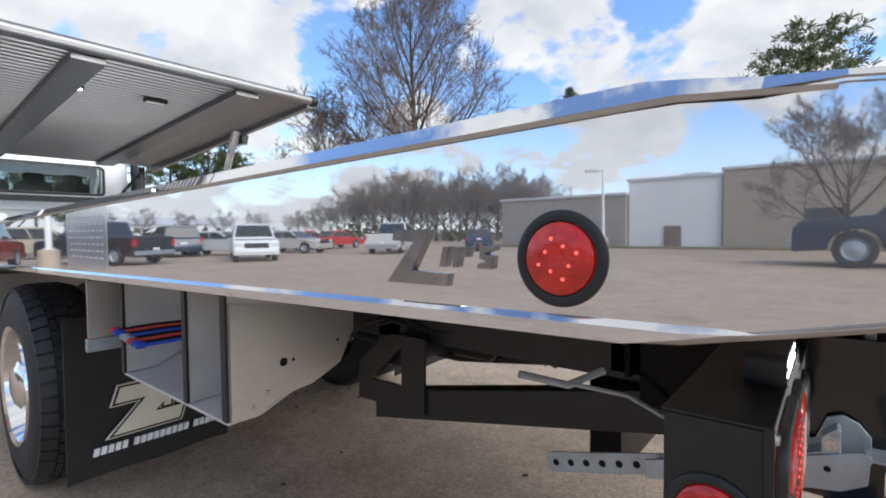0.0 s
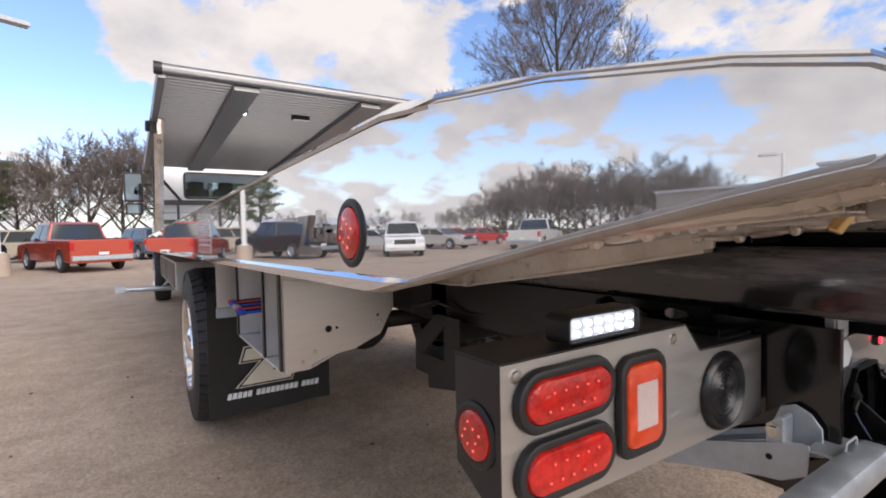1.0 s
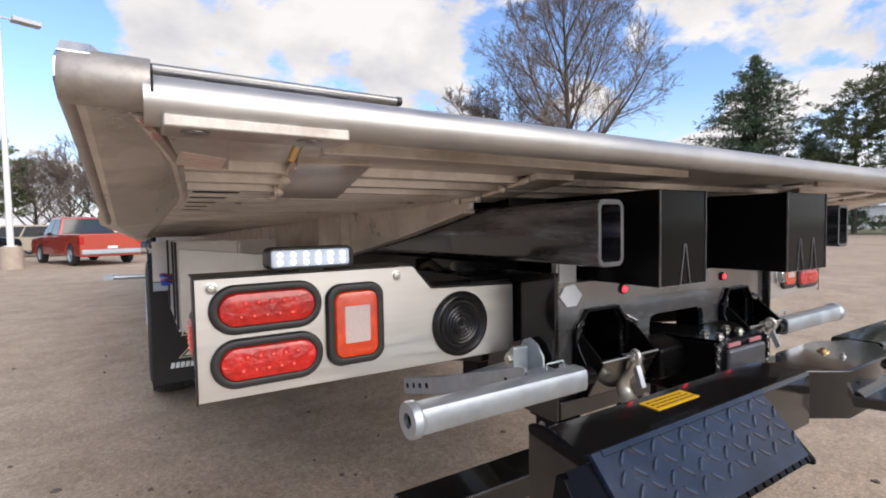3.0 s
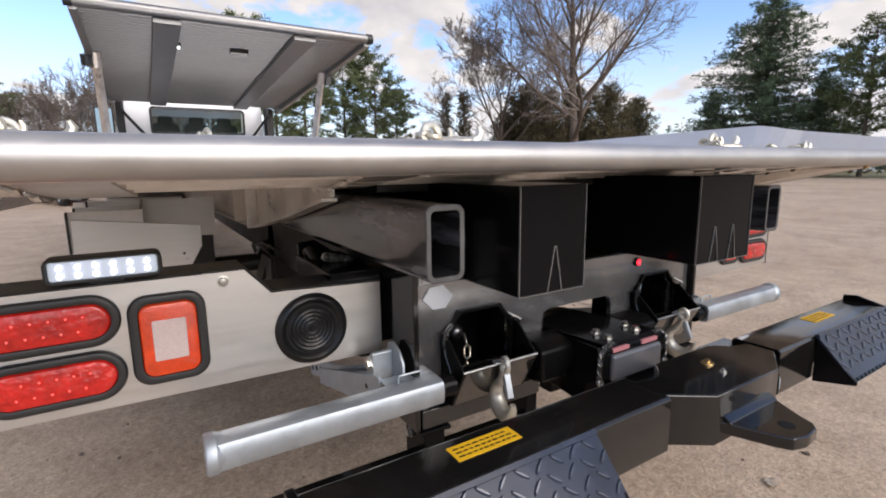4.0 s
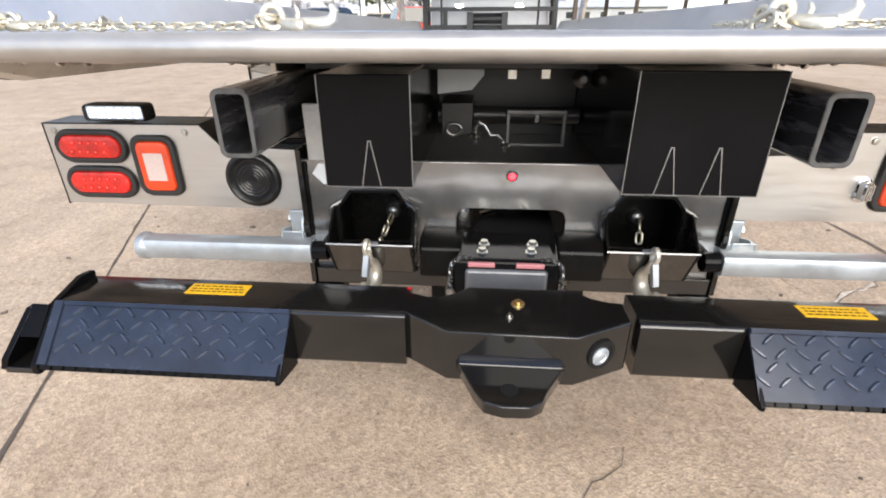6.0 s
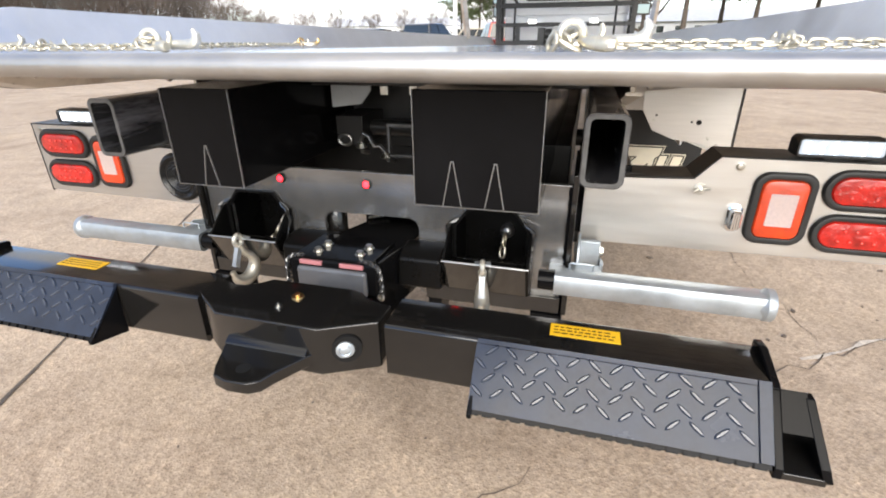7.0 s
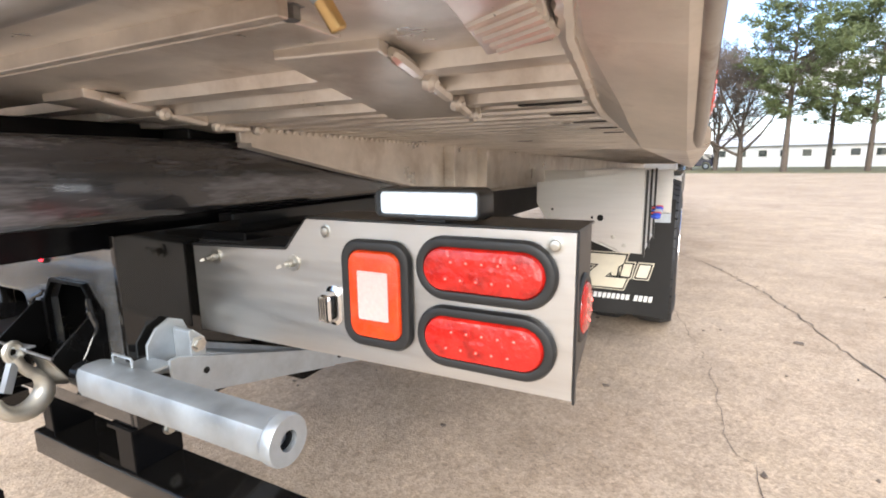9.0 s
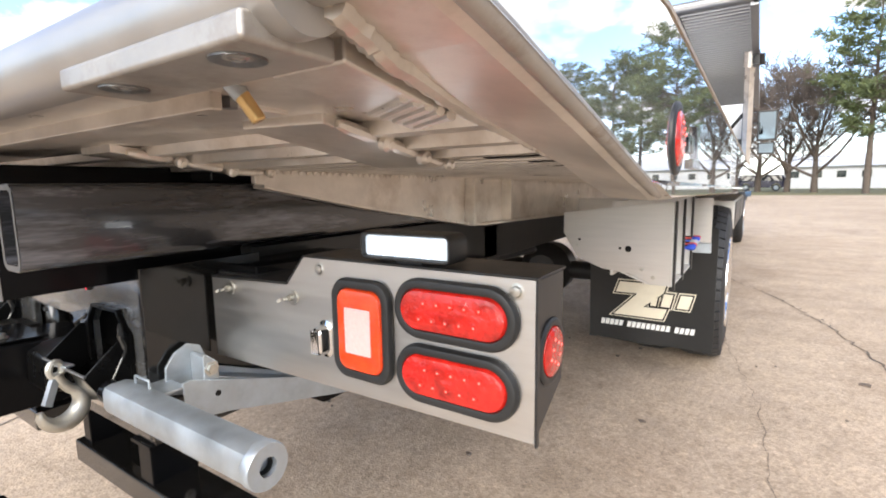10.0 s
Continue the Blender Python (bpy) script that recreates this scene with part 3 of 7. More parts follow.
    tagged(part("weld_bead", bm, MILL, sill, "row of weld beads"), kind="stuff")
    # plate with two countersunk holes under the nose
    bm = bmesh.new()
    a, b = sorted((s * 1.062, s * 1.232))
    box(bm, a, b, -0.414, -0.364, 1.2262, 1.2385)
    plate = part("tail_plate", bm, DULLALU, truck, "thick aluminium plate with two countersunk holes", bevel=0.0025, segs=3)
    for xx in (1.205, 1.100):
        bm = bmesh.new()
        lathe(bm, (s * xx, -0.397, 1.2260), (0, 0, -1), [(-0.001, 0.0125), (0.0009, 0.0125), (0.0009, 0.0112), (-0.0005, 0.0055), (0.0006, 0.0035), (-0.0005, 0.0033), (-0.0005, 0)], 24)
        part("countersunk_screw", bm, BOLTDULL, plate)
    bm = bmesh.new()
    tube(bm, [(s * 1.090, -0.3175, 1.236), (s * 1.096, -0.3085, 1.2185), (s * 1.0964, -0.308, 1.2172)], [0.0056, 0.0056, 0.0044], 16)
    pin = part("latch_pin", bm, BRASS, truck, "brass-coloured latch pin")
    bm = bmesh.new()
    tube(bm, [(s * 1.084, -0.326, 1.248), (s * 1.0905, -0.3168, 1.2345)], 0.0062, 16)
    part("pin_sleeve", bm, ZINC, pin, "plated sleeve of the pin")
    bm = bmesh.new()
    hexbolt(bm, (s * 1.050, -0.300, 1.2425), (0, 0, -1), 0.0065, 0.011)
    part("bolt", bm, BOLTDULL, truck)
    bm = bmesh.new()
    box(bm, min(s * 0.30, s * 1.06), max(s * 0.30, s * 1.06), -0.322, -0.312, 1.2275, 1.243)
    part("stiffener", bm, MILL, truck, bevel=0.0015)
    bm = bmesh.new()
    box(bm, min(s * 0.30, s * 1.04), max(s * 0.30, s * 1.04), -0.29, -0.235, 1.2345, 1.2425)
    part("flat_strip", bm, MILL, truck, bevel=0.0015)
    # bright ribbed castings
    bm = bmesh.new()
    shape = [(1.228, -0.355), (1.172, -0.355), (1.150, -0.20), (1.205, -0.215)]
    lo = [bm.verts.new((s * xx, yy, cast_z(yy))) for xx, yy in shape]
    hi = [bm.verts.new((s * xx, yy, 1.243)) for xx, yy in shape]
    bm.faces.new(lo)
    bm.faces.new(hi[::-1])
    for k in range(4):
        bm.faces.new((lo[k], hi[k], hi[(k + 1) % 4], lo[(k + 1) % 4]))
    cast = part("corner_casting", bm, MILL, truck, "bright ribbed corner casting under the tail", bevel=0.002)
    for k in range(5):
        bm = bmesh.new()
        y0 = -0.275 + 0.0135 * k
        tube(bm, [(s * 1.211, y0 - 0.012, cast_z(y0 - 0.012) + 0.0006), (s * 1.163, y0 + 0.012, cast_z(y0 + 0.012) + 0.0006)], 0.0036, 8)
        part("rib", bm, MILL, cast)
    # welded bracket plates on the slope
    for shape, edge in (([(1.062, -0.215), (0.955, -0.225), (0.925, 0.02), (1.035, 0.03)], [(1.062, -0.21), (1.052, -0.12), (1.044, -0.04), (1.035, 0.03)]),
                        ([(0.60, -0.20), (0.50, -0.20), (0.50, 0.07), (0.60, 0.07)], [(0.602, -0.19), (0.602, -0.1), (0.602, -0.01), (0.602, 0.07)])):
        bm = bmesh.new()
        lo = [bm.verts.new((s * xx, yy, und(yy) - 0.0085)) for xx, yy in shape]
        hi = [bm.verts.new((s * xx, yy, und(yy) + 0.004)) for xx, yy in shape]
        bm.faces.new(lo)
        bm.faces.new(hi[::-1])
        for k in range(len(lo)):
            bm.faces.new((lo[k], hi[k], hi[(k + 1) % len(lo)], lo[(k + 1) % len(lo)]))
        br = part("bracket_plate", bm, MILL, truck, "smooth welded bracket plate under the tail", bevel=0.002)
        for k, ((xa, ya), (xb, yb)) in enumerate(zip(edge, edge[1:])):
            bm = bmesh.new()
            mid = ((xa + xb) / 2, (ya + yb) / 2)
            n = 15
            ways = [((xa + (xb - xa) * (0.12 + 0.66 * j / n)), ya + (yb - ya) * (0.12 + 0.66 * j / n)) for j in range(n + 1)]
            tube(bm, [(s * (px + 0.002), py, und(py) - 0.0045) for px, py in ways], [0.0042 + 0.0022 * min(1, j / 3, (n - j) / 3) + 0.0008 * (j % 2) for j in range(n + 1)], 8)
            part("weld_bead", bm, MILL, br)
            bm = bmesh.new()
            lathe(bm, (s * (xb + 0.006), yb, und(yb) - 0.006), (s, 0, -0.4), [(-0.004, 0.0105), (0.003, 0.0095), (0.006, 0.005), (0.0075, 0.0045), (0.0075, 0)], 12)
            part("weld_lump", bm, MILL, br)
    for k in range(5):
        bm = bmesh.new()
        yy = 0.02 + 0.132 * k
        ln = 0.036 - 0.004 * k
        box(bm, s * 1.140 - ln, s * 1.140 + ln, yy - 0.008, yy + 0.008, und(yy) - 0.0015, und(yy) + 0.004)
        part("drain_slot", bm, INK, truck)

# subframe tubes, open at the tail
for s in (-1, 1):
    bm = bmesh.new()
    mid, w, h = s * 0.519, 0.072, 0.124
    m = Matrix.Translation((mid, -0.305, 1.119)) @ Euler((radians(-90), 0, 0)).to_matrix().to_4x4()
    out, inn = rrect(w, h, 0.016), rrect(w - 0.018, h - 0.018, 0.009)
    stack(bm, [(inn, 0.5), (inn, 0.0), (out, 0.0), (out, 4.6)], m, close=False)
    part("subframe_tube", bm, WORN, truck, "scuffed black rectangular steel tube, open at its end")
    bm = bmesh.new()
    stack(bm, [(rrect(w - 0.018, h - 0.018, 0.009), -0.0008), (rrect(w - 0.003, h - 0.003, 0.0145), -0.001)], m, close=False)
    part("cut_edge", bm, CUTDARK, truck)

# tail boxes between the tubes: plate with bright cut edges and cut-out points
for x0, x1, z0, z1, notches in ((-0.362, -0.197, 1.004, 1.205, (-0.275,)), (0.184, 0.419, 1.0, 1.212, (0.258, 0.338))):
    bm = bmesh.new()
    box(bm, x0, x1, -0.298, 0.9, z0, z1)
    bx = part("tail_box", bm, BLACK, truck, "black steel box section with bright cut edges", bevel=0.003)
    bm = bmesh.new()
    e = 0.0011
    box(bm, x0, x0 + e, -0.3005, -0.297, z0, z1)
    box(bm, x1 - e, x1, -0.3005, -0.297, z0, z1)
    box(bm, x0 + e, x1 - e, -0.3005, -0.297, z0, z0 + e)
    for c in notches:
        for a in (-1, 1):
            prism(bm, [(c + a * 0.0172, z0 + e), (c + a * 0.0188, z0 + e), (c + a * 0.0030, z0 + 0.086), (c + a * 0.0014, z0 + 0.086)], -0.3005, -0.297, "y")
        box(bm, c - 0.0030, c + 0.0030, -0.3005, -0.297, z0 + 0.086, z0 + 0.0876)
    part("cut_edge", bm, RAWEDGE, bx)
bm = bmesh.new()
box(bm, -0.49, 0.49, 0.02, 0.9, 1.185, 1.205)
box(bm, -0.197, 0.184, 0.25, 0.27, 0.99, 1.185)
box(bm, -0.175, -0.095, 0.09, 0.24, 1.02, 1.10)
tube(bm, [(-0.19, 0.16, 1.06), (0.18, 0.16, 1.06)], 0.022, 14)
gear = part("hydraulic_gear", bm, SATIN, truck, "black hydraulic gear between the boxes", bevel=0.003)
bm = bmesh.new()
tube(bm, [(-0.088, 0.10, 1.000), (-0.088, 0.062, 1.010), (-0.087, 0.06, 1.045), (-0.079, 0.06, 1.058), (-0.064, 0.058, 1.052), (-0.049, 0.056, 1.028), (-0.032, 0.054, 1.030), (-0.016, 0.054, 1.012), (-0.012, 0.06, 0.992), (-0.012, 0.10, 0.98)], [0.006, 0.006, 0.0055, 0.0065, 0.005, 0.0062, 0.005, 0.0066, 0.0066, 0.006], 10)
part("elbow_hose", bm, BOLTDULL, gear, "grey bent hose with swaged fittings")
for x, y, z in ((-0.088, 0.058, 1.022), (-0.014, 0.050, 1.000)):
    bm = bmesh.new()
    hexbolt(bm, (x, y, z), (0, 0, 1), 0.0098, 0.012)
    part("hose_nut", bm, BOLT, gear, "plated hose nut")
bm = bmesh.new()
tube(bm, [(-0.143 + 0.019 * math.cos(2 * math.pi * k / 18), 0.075, 1.037 + 0.014 * math.sin(2 * math.pi * k / 18)) for k in range(18)], 0.0042, 8, closed=True)
part("hose_ring", bm, BOLTDULL, gear, "dull steel ring")
for x0, x1, z0, z1 in ((-0.012, 0.132, 1.080, 1.089), (-0.012, 0.132, 1.001, 1.008), (-0.012, -0.004, 1.008, 1.080), (0.124, 0.132, 1.008, 1.080), (0.056, 0.066, 1.059, 1.0795)):
    bm = bmesh.new()
    box(bm, x0, x1, 0.055, 0.066, z0, z1)
    part("frame_bar", bm, CUTDARK, gear, "worn bracket bar", bevel=0.0015)
for x, z in ((-0.005, 1.176), (0.072, 1.177)):
    bm = bmesh.new()
    box(bm, x - 0.011, x + 0.011, 0.035, 0.042, z - 0.014, z + 0.0085)
    part("tab", bm, BOLT, gear, "bright bolted tab", bevel=0.002)
bm = bmesh.new()
lathe(bm, (0.162, 0.07, 1.160), (0, -1, 0), [(-0.02, 0.022), (0.0, 0.022), (0.012, 0.016), (0.018, 0.008), (0.018, 0)], 14)
part("valve", bm, BOLTDULL, gear, "dull round valve")
bm = bmesh.new()
prism(bm, [(-0.185, 1.12), (-0.10, 1.13), (-0.07, 1.165), (-0.07, 1.184), (-0.185, 1.184)], 0.10, 0.108, "y")
lathe(bm, (-0.135, 0.0995, 1.155), (0, -1, 0), [(-0.002, 0.012), (0.0008, 0.012), (0.0008, 0.009), (-0.001, 0.009), (-0.001, 0)], 16)
part("bracket_plate", bm, GREYPAINT, gear, "pale bracket plate with a hole")
# black block added further forward: stands in for shade behind the boom's opening
bm = bmesh.new()
box(bm, -0.28, 0.30, 0.45, 0.55, 0.50, 0.90)
part("dark_block", bm, BLACK, truck, "black block added to darken the view behind the boom", bevel=0.006)

# back wall of the wheel lift, with openings for the boom and behind the boots
BOOTS = ((-0.414, -0.218), (0.205, 0.400))
bm = bmesh.new()
arch = [(-0.125, 0.70), (-0.125, 0.872), (-0.118, 0.888), (-0.102, 0.895), (0.102, 0.895), (0.118, 0.888), (0.125, 0.872), (0.125, 0.70)]
loops = [[(-0.474, 0.695)] + arch + [(0.474, 0.695), (0.474, 1.003), (-0.474, 1.003)]]
for x0, x1 in BOOTS:
    loops.append([(x0 + 0.012, 0.80), (x1 - 0.012, 0.80), (x1 - 0.012, 0.893), (x1 - 0.044, 0.934), (x0 + 0.044, 0.934), (x0 + 0.012, 0.893)])
edges = []
for loop in loops:
    vs = [bm.verts.new((x, -0.110, z)) for x, z in loop]
    edges += [bm.edges.new((vs[k], vs[(k + 1) % len(vs)])) for k in range(len(vs))]
face = bmesh.ops.triangle_fill(bm, edges=edges, use_beauty=True, use_dissolve=False)["geom"]
solid = bmesh.ops.extrude_face_region(bm, geom=[f for f in face if isinstance(f, bmesh.types.BMFace)])["geom"]
bmesh.ops.translate(bm, verts=[v for v in solid if isinstance(v, bmesh.types.BMVert)], vec=(0, 0.015, 0))
bmesh.ops.recalc_face_normals(bm, faces=bm.faces[:])
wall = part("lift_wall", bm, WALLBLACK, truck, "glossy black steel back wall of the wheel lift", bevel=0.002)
for s in (-1, 1):
    bm = bmesh.new()
    a, b = sorted((s * 0.474, s * 0.486))
    box(bm, a, b, -0.128, 0.12, 0.695, 1.03)
    part("wall_flange", bm, ARMBLACK, wall, bevel=0.002)
    # fillet weld between wall and side flange
    bm = bmesh.new()
    rnd = random.Random(5)
    tube(bm, [(s * (0.472 + rnd.uniform(-0.001, 0.001)), -0.111, 0.70 + 0.0125 * k) for k in range(25)], [0.0042 + 0.0012 * (k % 2) for k in range(25)], 8)
    part("weld_bead", bm, BLACK, wall)
for x in (-0.235, -0.002, 0.224):
    bm = bmesh.new()
    lathe(bm, (x, -0.110, 0.974), (0, -1, 0), [(0, 0.013), (0.005, 0.012), (0.007, 0.009), (0.007, 0.0085)], 16)
    lamp = part("marker_lamp", bm, RUBBER, wall, "small lit red marker lamp")
    bm = bmesh.new()
    lathe(bm, (x, -0.116, 0.974), (0, -1, 0), [(0, 0.0088), (0.003, 0.0065), (0.004, 0)], 16)
    part("marker_lens", bm, REDGLOW, lamp, "lit red lens")
bm = bmesh.new()
prism(bm, [(-0.456, 0.972), (-0.440, 0.995), (-0.408, 0.998), (-0.383, 0.972), (-0.402, 0.948), (-0.432, 0.948)], -0.1135, -0.110, "y")
part("rating_plate", bm, GREYPAINT, wall, "pale worn rating plate")
bm = bmesh.new()
box(bm, -0.456, -0.404, -0.113, -0.109, 1.008, 1.112)
box(bm, -0.462, -0.398, -0.109, -0.095, 1.0, 1.125)
part("serial_plate", bm, [mat("dull serial plate", (0.34, 0.34, 0.34), 0.4, 0.4, spread=0.15, scale=14)], wall, "dull blank metal serial plate")
# black side housings between wall and tail plates
for s in (-1, 1):
    bm = bmesh.new()
    a, b = sorted((s * 0.48, s * 0.60))
    box(bm, a, b, 0.03, 0.30, 0.845, 1.02)
    part("side_housing", bm, BLACK, truck, "black steel housing", bevel=0.004)
    bm = bmesh.new()
    a, b = sorted((s * 0.49, s * 0.78))
    box(bm, a, b, 0.02, 0.10, 0.995, 1.005)
    hexbolt(bm, (s * 0.515, 0.028, 0.985), (0, -1, 0), 0.009, 0.01)
    part("flange", bm, SATIN, truck)

# boots: hoppers for hooks, one each side of the stinger
for x0, x1 in BOOTS:
    c = (x0 + x1) / 2
    w = (x1 - x0) / 2
    boot = part("hook_boot", bmesh.new(), BOOT, truck, "open black steel hook hopper")
    # back plate: a frame round the opening, and the dark pocket behind it
    for shape in ([(x0, 0.745), (x1, 0.745), (x1, 0.806), (x0, 0.806)],
                  [(x0, 0.806), (x0 + 0.016, 0.806), (x0 + 0.016, 0.892), (x0 + 0.047, 0.931), (x0 + 0.042, 0.937), (x0 + 0.014, 0.898), (x0, 0.893)],
                  [(x1, 0.806), (x1 - 0.016, 0.806), (x1 - 0.016, 0.892), (x1 - 0.047, 0.931), (x1 - 0.042, 0.937), (x1 - 0.014, 0.898), (x1, 0.893)],
                  [(x0 + 0.042, 0.937), (x0 + 0.047, 0.931), (x1 - 0.047, 0.931), (x1 - 0.042, 0.937)]):
        bm = bmesh.new()
        prism(bm, shape, -0.120, -0.112, "y")
        part("back_plate", bm, BOOT, boot)
    bm = bmesh.new()
    box(bm, x0 + 0.002, x1 - 0.002, 0.020, 0.026, 0.745, 0.945)
    box(bm, x0 + 0.002, x0 + 0.006, -0.094, 0.020, 0.745, 0.945)
    box(bm, x1 - 0.006, x1 - 0.002, -0.094, 0.020, 0.745, 0.945)
    box(bm, x0 + 0.006, x1 - 0.006, -0.094, 0.020, 0.941, 0.945)
    box(bm, x0 + 0.006, x1 - 0.006, -0.094, 0.020, 0.745, 0.749)
    part("pocket", bm, BOOT, boot, "dark pocket behind the hopper")
    for a, xx in ((-1, x0), (1, x1)):
        bm = bmesh.new()
        lo, hi = sorted((xx, xx - a * 0.006))
        prism(bm, [(-0.120, 0.890), (-0.130, 0.893), (-0.199, 0.833), (-0.152, 0.745), (-0.120, 0.742)], lo, hi, "x")
        part("side_plate", bm, BOOT, boot, bevel=0.0015)
        # glossy weld lumps curling round the corner and thinning down the edge
        bm = bmesh.new()
        rnd = random.Random(9)
        path = [(xx - a * 0.022, -0.123, 0.912), (xx - a * 0.014, -0.126, 0.905), (xx - a * 0.005, -0.130, 0.902), (xx + a * 0.001, -0.134, 0.896), (xx + a * 0.002, -0.132, 0.886), (xx + a * 0.001, -0.128, 0.875), (xx + a * 0.001, -0.128, 0.862), (xx, -0.135, 0.848), (xx, -0.145, 0.830), (xx, -0.156, 0.812)]
        tube(bm, [(px + rnd.uniform(-0.0015, 0.0015), py, pz) for px, py, pz in path], [0.0035, 0.0055, 0.0045, 0.0062, 0.0045, 0.0056, 0.003, 0.0024, 0.0022, 0.0018], 8)
        part("weld_bead", bm, WELD, boot, "glossy weld curling round the corner")
    bm = bmesh.new()
    prism(bm, [(-0.199, 0.833), (-0.152, 0.745), (-0.145, 0.748), (-0.192, 0.835)], x0 + 0.006, x1 - 0.006, "x")
    part("front_plate", bm, BLACKLIT, boot, bevel=0.0015)
    bm = bmesh.new()
    prism(bm, [(-0.152, 0.745), (-0.120, 0.742), (-0.120, 0.748), (-0.150, 0.751)], x0 + 0.006, x1 - 0.006, "x")
    part("floor_plate", bm, BOOT, boot)
    bm = bmesh.new()
    tube(bm, [(x0, -0.1965, 0.8345), (x1, -0.1965, 0.8345)], 0.0026, 8)
    part("rim", bm, RAWEDGE, boot, "bright rubbed rim")
    bm = bmesh.new()
    lathe(bm, (c + 0.020, 0.020, 0.838), (0, -1, 0), [(0, 0.018), (0.014, 0.018), (0.020, 0.014), (0.023, 0.007), (0.024, 0)], 18)
    part("bolt", bm, BOLTDULL, boot, "dull round bolt head in the pocket")

# stinger: boxed boom with bolts, springs and a rubber block
bm = bmesh.new()
loft(bm, [[(x0, y, z0), (x1, y, z0), (x1, y, z1), (x0, y, z1)] for y, x0, x1, z0, z1 in ((-0.276, -0.118, 0.090, 0.70, 0.850), (-0.13, -0.096, 0.104, 0.70, 0.842), (0.05, -0.064, 0.116, 0.68, 0.824), (0.46, -0.064, 0.116, 0.56, 0.74))])
sting = part("stinger", bm, BLACK, truck, "black extending boom of the wheel lift", bevel=0.004, segs=2)
for s in (-1, 1):
    bm = bmesh.new()
    a, b = sorted((s * 0.088 + 0.012, s * 0.204))
    prism(bm, [(-0.200, 0.760), (-0.196, 0.830), (-0.165, 0.846), (-0.112, 0.846), (-0.112, 0.740)], a, b, "x")
    part("side_arm", bm, BOOT, sting, "black arm between the boom and the hopper", bevel=0.008)
bm = bmesh.new()
lathe(bm, (-0.114, -0.066, 0.79), (0, 0, 1), [(0, 0), (0, 0.026), (0.104, 0.026), (0.110, 0.022), (0.110, 0)], 24)
drum = part("roller", bm, ARMBLACK, sting, "glossy black upright roller beside the boom")
bm = bmesh.new()
hexbolt(bm, (-0.108, -0.090, 0.872), (0.2, -1, 0), 0.005, 0.005)
part("bolt", bm, BOLTDULL, drum)
bm = bmesh.new()
for k in range(5):
    tube(bm, [(-0.070 + 0.009 * k, 0.030 + 0.010 * k, 0.832 - 0.001 * k), (-0.062 + 0.009 * k, 0.036 + 0.010 * k, 0.834 - 0.001 * k)], 0.0032, 6)
part("spring_end", bm, BOLT, sting, "short bright coil end on the boom")
bm = bmesh.new()
box(bm, -0.07, 0.06, -0.09, 0.15, 0.655, 0.735)
part("inner_tube", bm, BLACK, sting, bevel=0.006)
bm = bmesh.new()
box(bm, -0.124, 0.094, -0.292, -0.272, 0.772, 0.853)
part("front_frame", bm, BLACK, sting, bevel=0.010, segs=3)
bm = bmesh.new()
box(bm, -0.098, 0.068, -0.304, -0.288, 0.776, 0.836)
part("bumper_block", bm, mat("grey rubber block", (0.09, 0.095, 0.105), 0.3, coat=0.4, spread=0.2, scale=14), sting, "grey rubber block", bevel=0.01, segs=3)
for a, b in ((-0.092, -0.038), (0.004, 0.060)):
    bm = bmesh.new()
    box(bm, a, b, -0.2965, -0.288, 0.839, 0.849)
    part("red_strip", bm, mat("dull red strip", (0.40, 0.16, 0.17), 0.3), sting, "dull red strip", bevel=0.002)
bm = bmesh.new()
prism(bm, [(-0.29, 0.8525), (-0.145, 0.8465), (-0.145, 0.851), (-0.29, 0.8575)], -0.108, 0.080, "x")
part("top_plate", bm, BLACK, sting, bevel=0.002)
for x, y in ((-0.060, -0.220), (-0.064, -0.258), (0.042, -0.218), (0.036, -0.254)):
    bm = bmesh.new()
    hexbolt(bm, (x, y, 0.855), (0, 0, 1), 0.0085, 0.010)
    part("bolt", bm, BOLT, sting)
for s in (-1, 1):
    # steel rope laid round the frame's corner, frayed at its foot
    cx = -0.015
    way = [(0.113, 0.778), (0.113, 0.800), (0.112, 0.825), (0.110, 0.842), (0.100, 0.853), (0.084, 0.858), (0.068, 0.858)]
    for ph in range(3):
        bm = bmesh.new()
        path = []
        for (xa, za), (xb, zb) in zip(way, way[1:]):
            for k in range(10):
                t = k / 10
                ang = 2 * math.pi * (len(path) / 11 + ph / 3)
                path.append((cx + s * (xa + (xb - xa) * t + 0.0032 * math.cos(ang)), -0.291 + 0.0034 * math.sin(ang), za + (zb - za) * t + 0.0016 * math.sin(ang)))
        tube(bm, path, 0.0023, 6)
        part("rope_strand", bm, (BOLTDULL, WELD, RUBBER)[ph], sting, "twisted strand of steel rope")
    bm = bmesh.new()
    lathe(bm, (cx + s * 0.112, -0.293, 0.779), (0, -1, 0.2), [(-0.004, 0.006), (0.002, 0.009), (0.005, 0.007), (0.005, 0.003), (0.003, 0)], 9)
    part("rope_clip", bm, BOLT, sting, "bright rope clip")

# crossbar: centre pivot, two arms, sloped tread pads, receivers
bm = bmesh.new()
prism(bm, [(-0.205, -0.475), (-0.118, -0.535), (0.085, -0.537), (0.178, -0.489), (0.178, -0.430), (0.155, -0.428), (0.128, -0.418), (0.108, -0.400), (0.085, -0.392), (-0.09, -0.392), (-0.108, -0.412), (-0.132, -0.428), (-0.160, -0.430), (-0.185, -0.420), (-0.205, -0.412)], 0.755, 0.85, "z")
pivot = part("crossbar_pivot", bm, ARMBLACK, truck, "glossy black pivot housing of the crossbar", bevel=0.004)
bm = bmesh.new()
box(bm, -0.082, 0.074, -0.42, -0.27, 0.690, 0.770)
part("neck", bm, BLACK, pivot, bevel=0.004)
bm = bmesh.new()
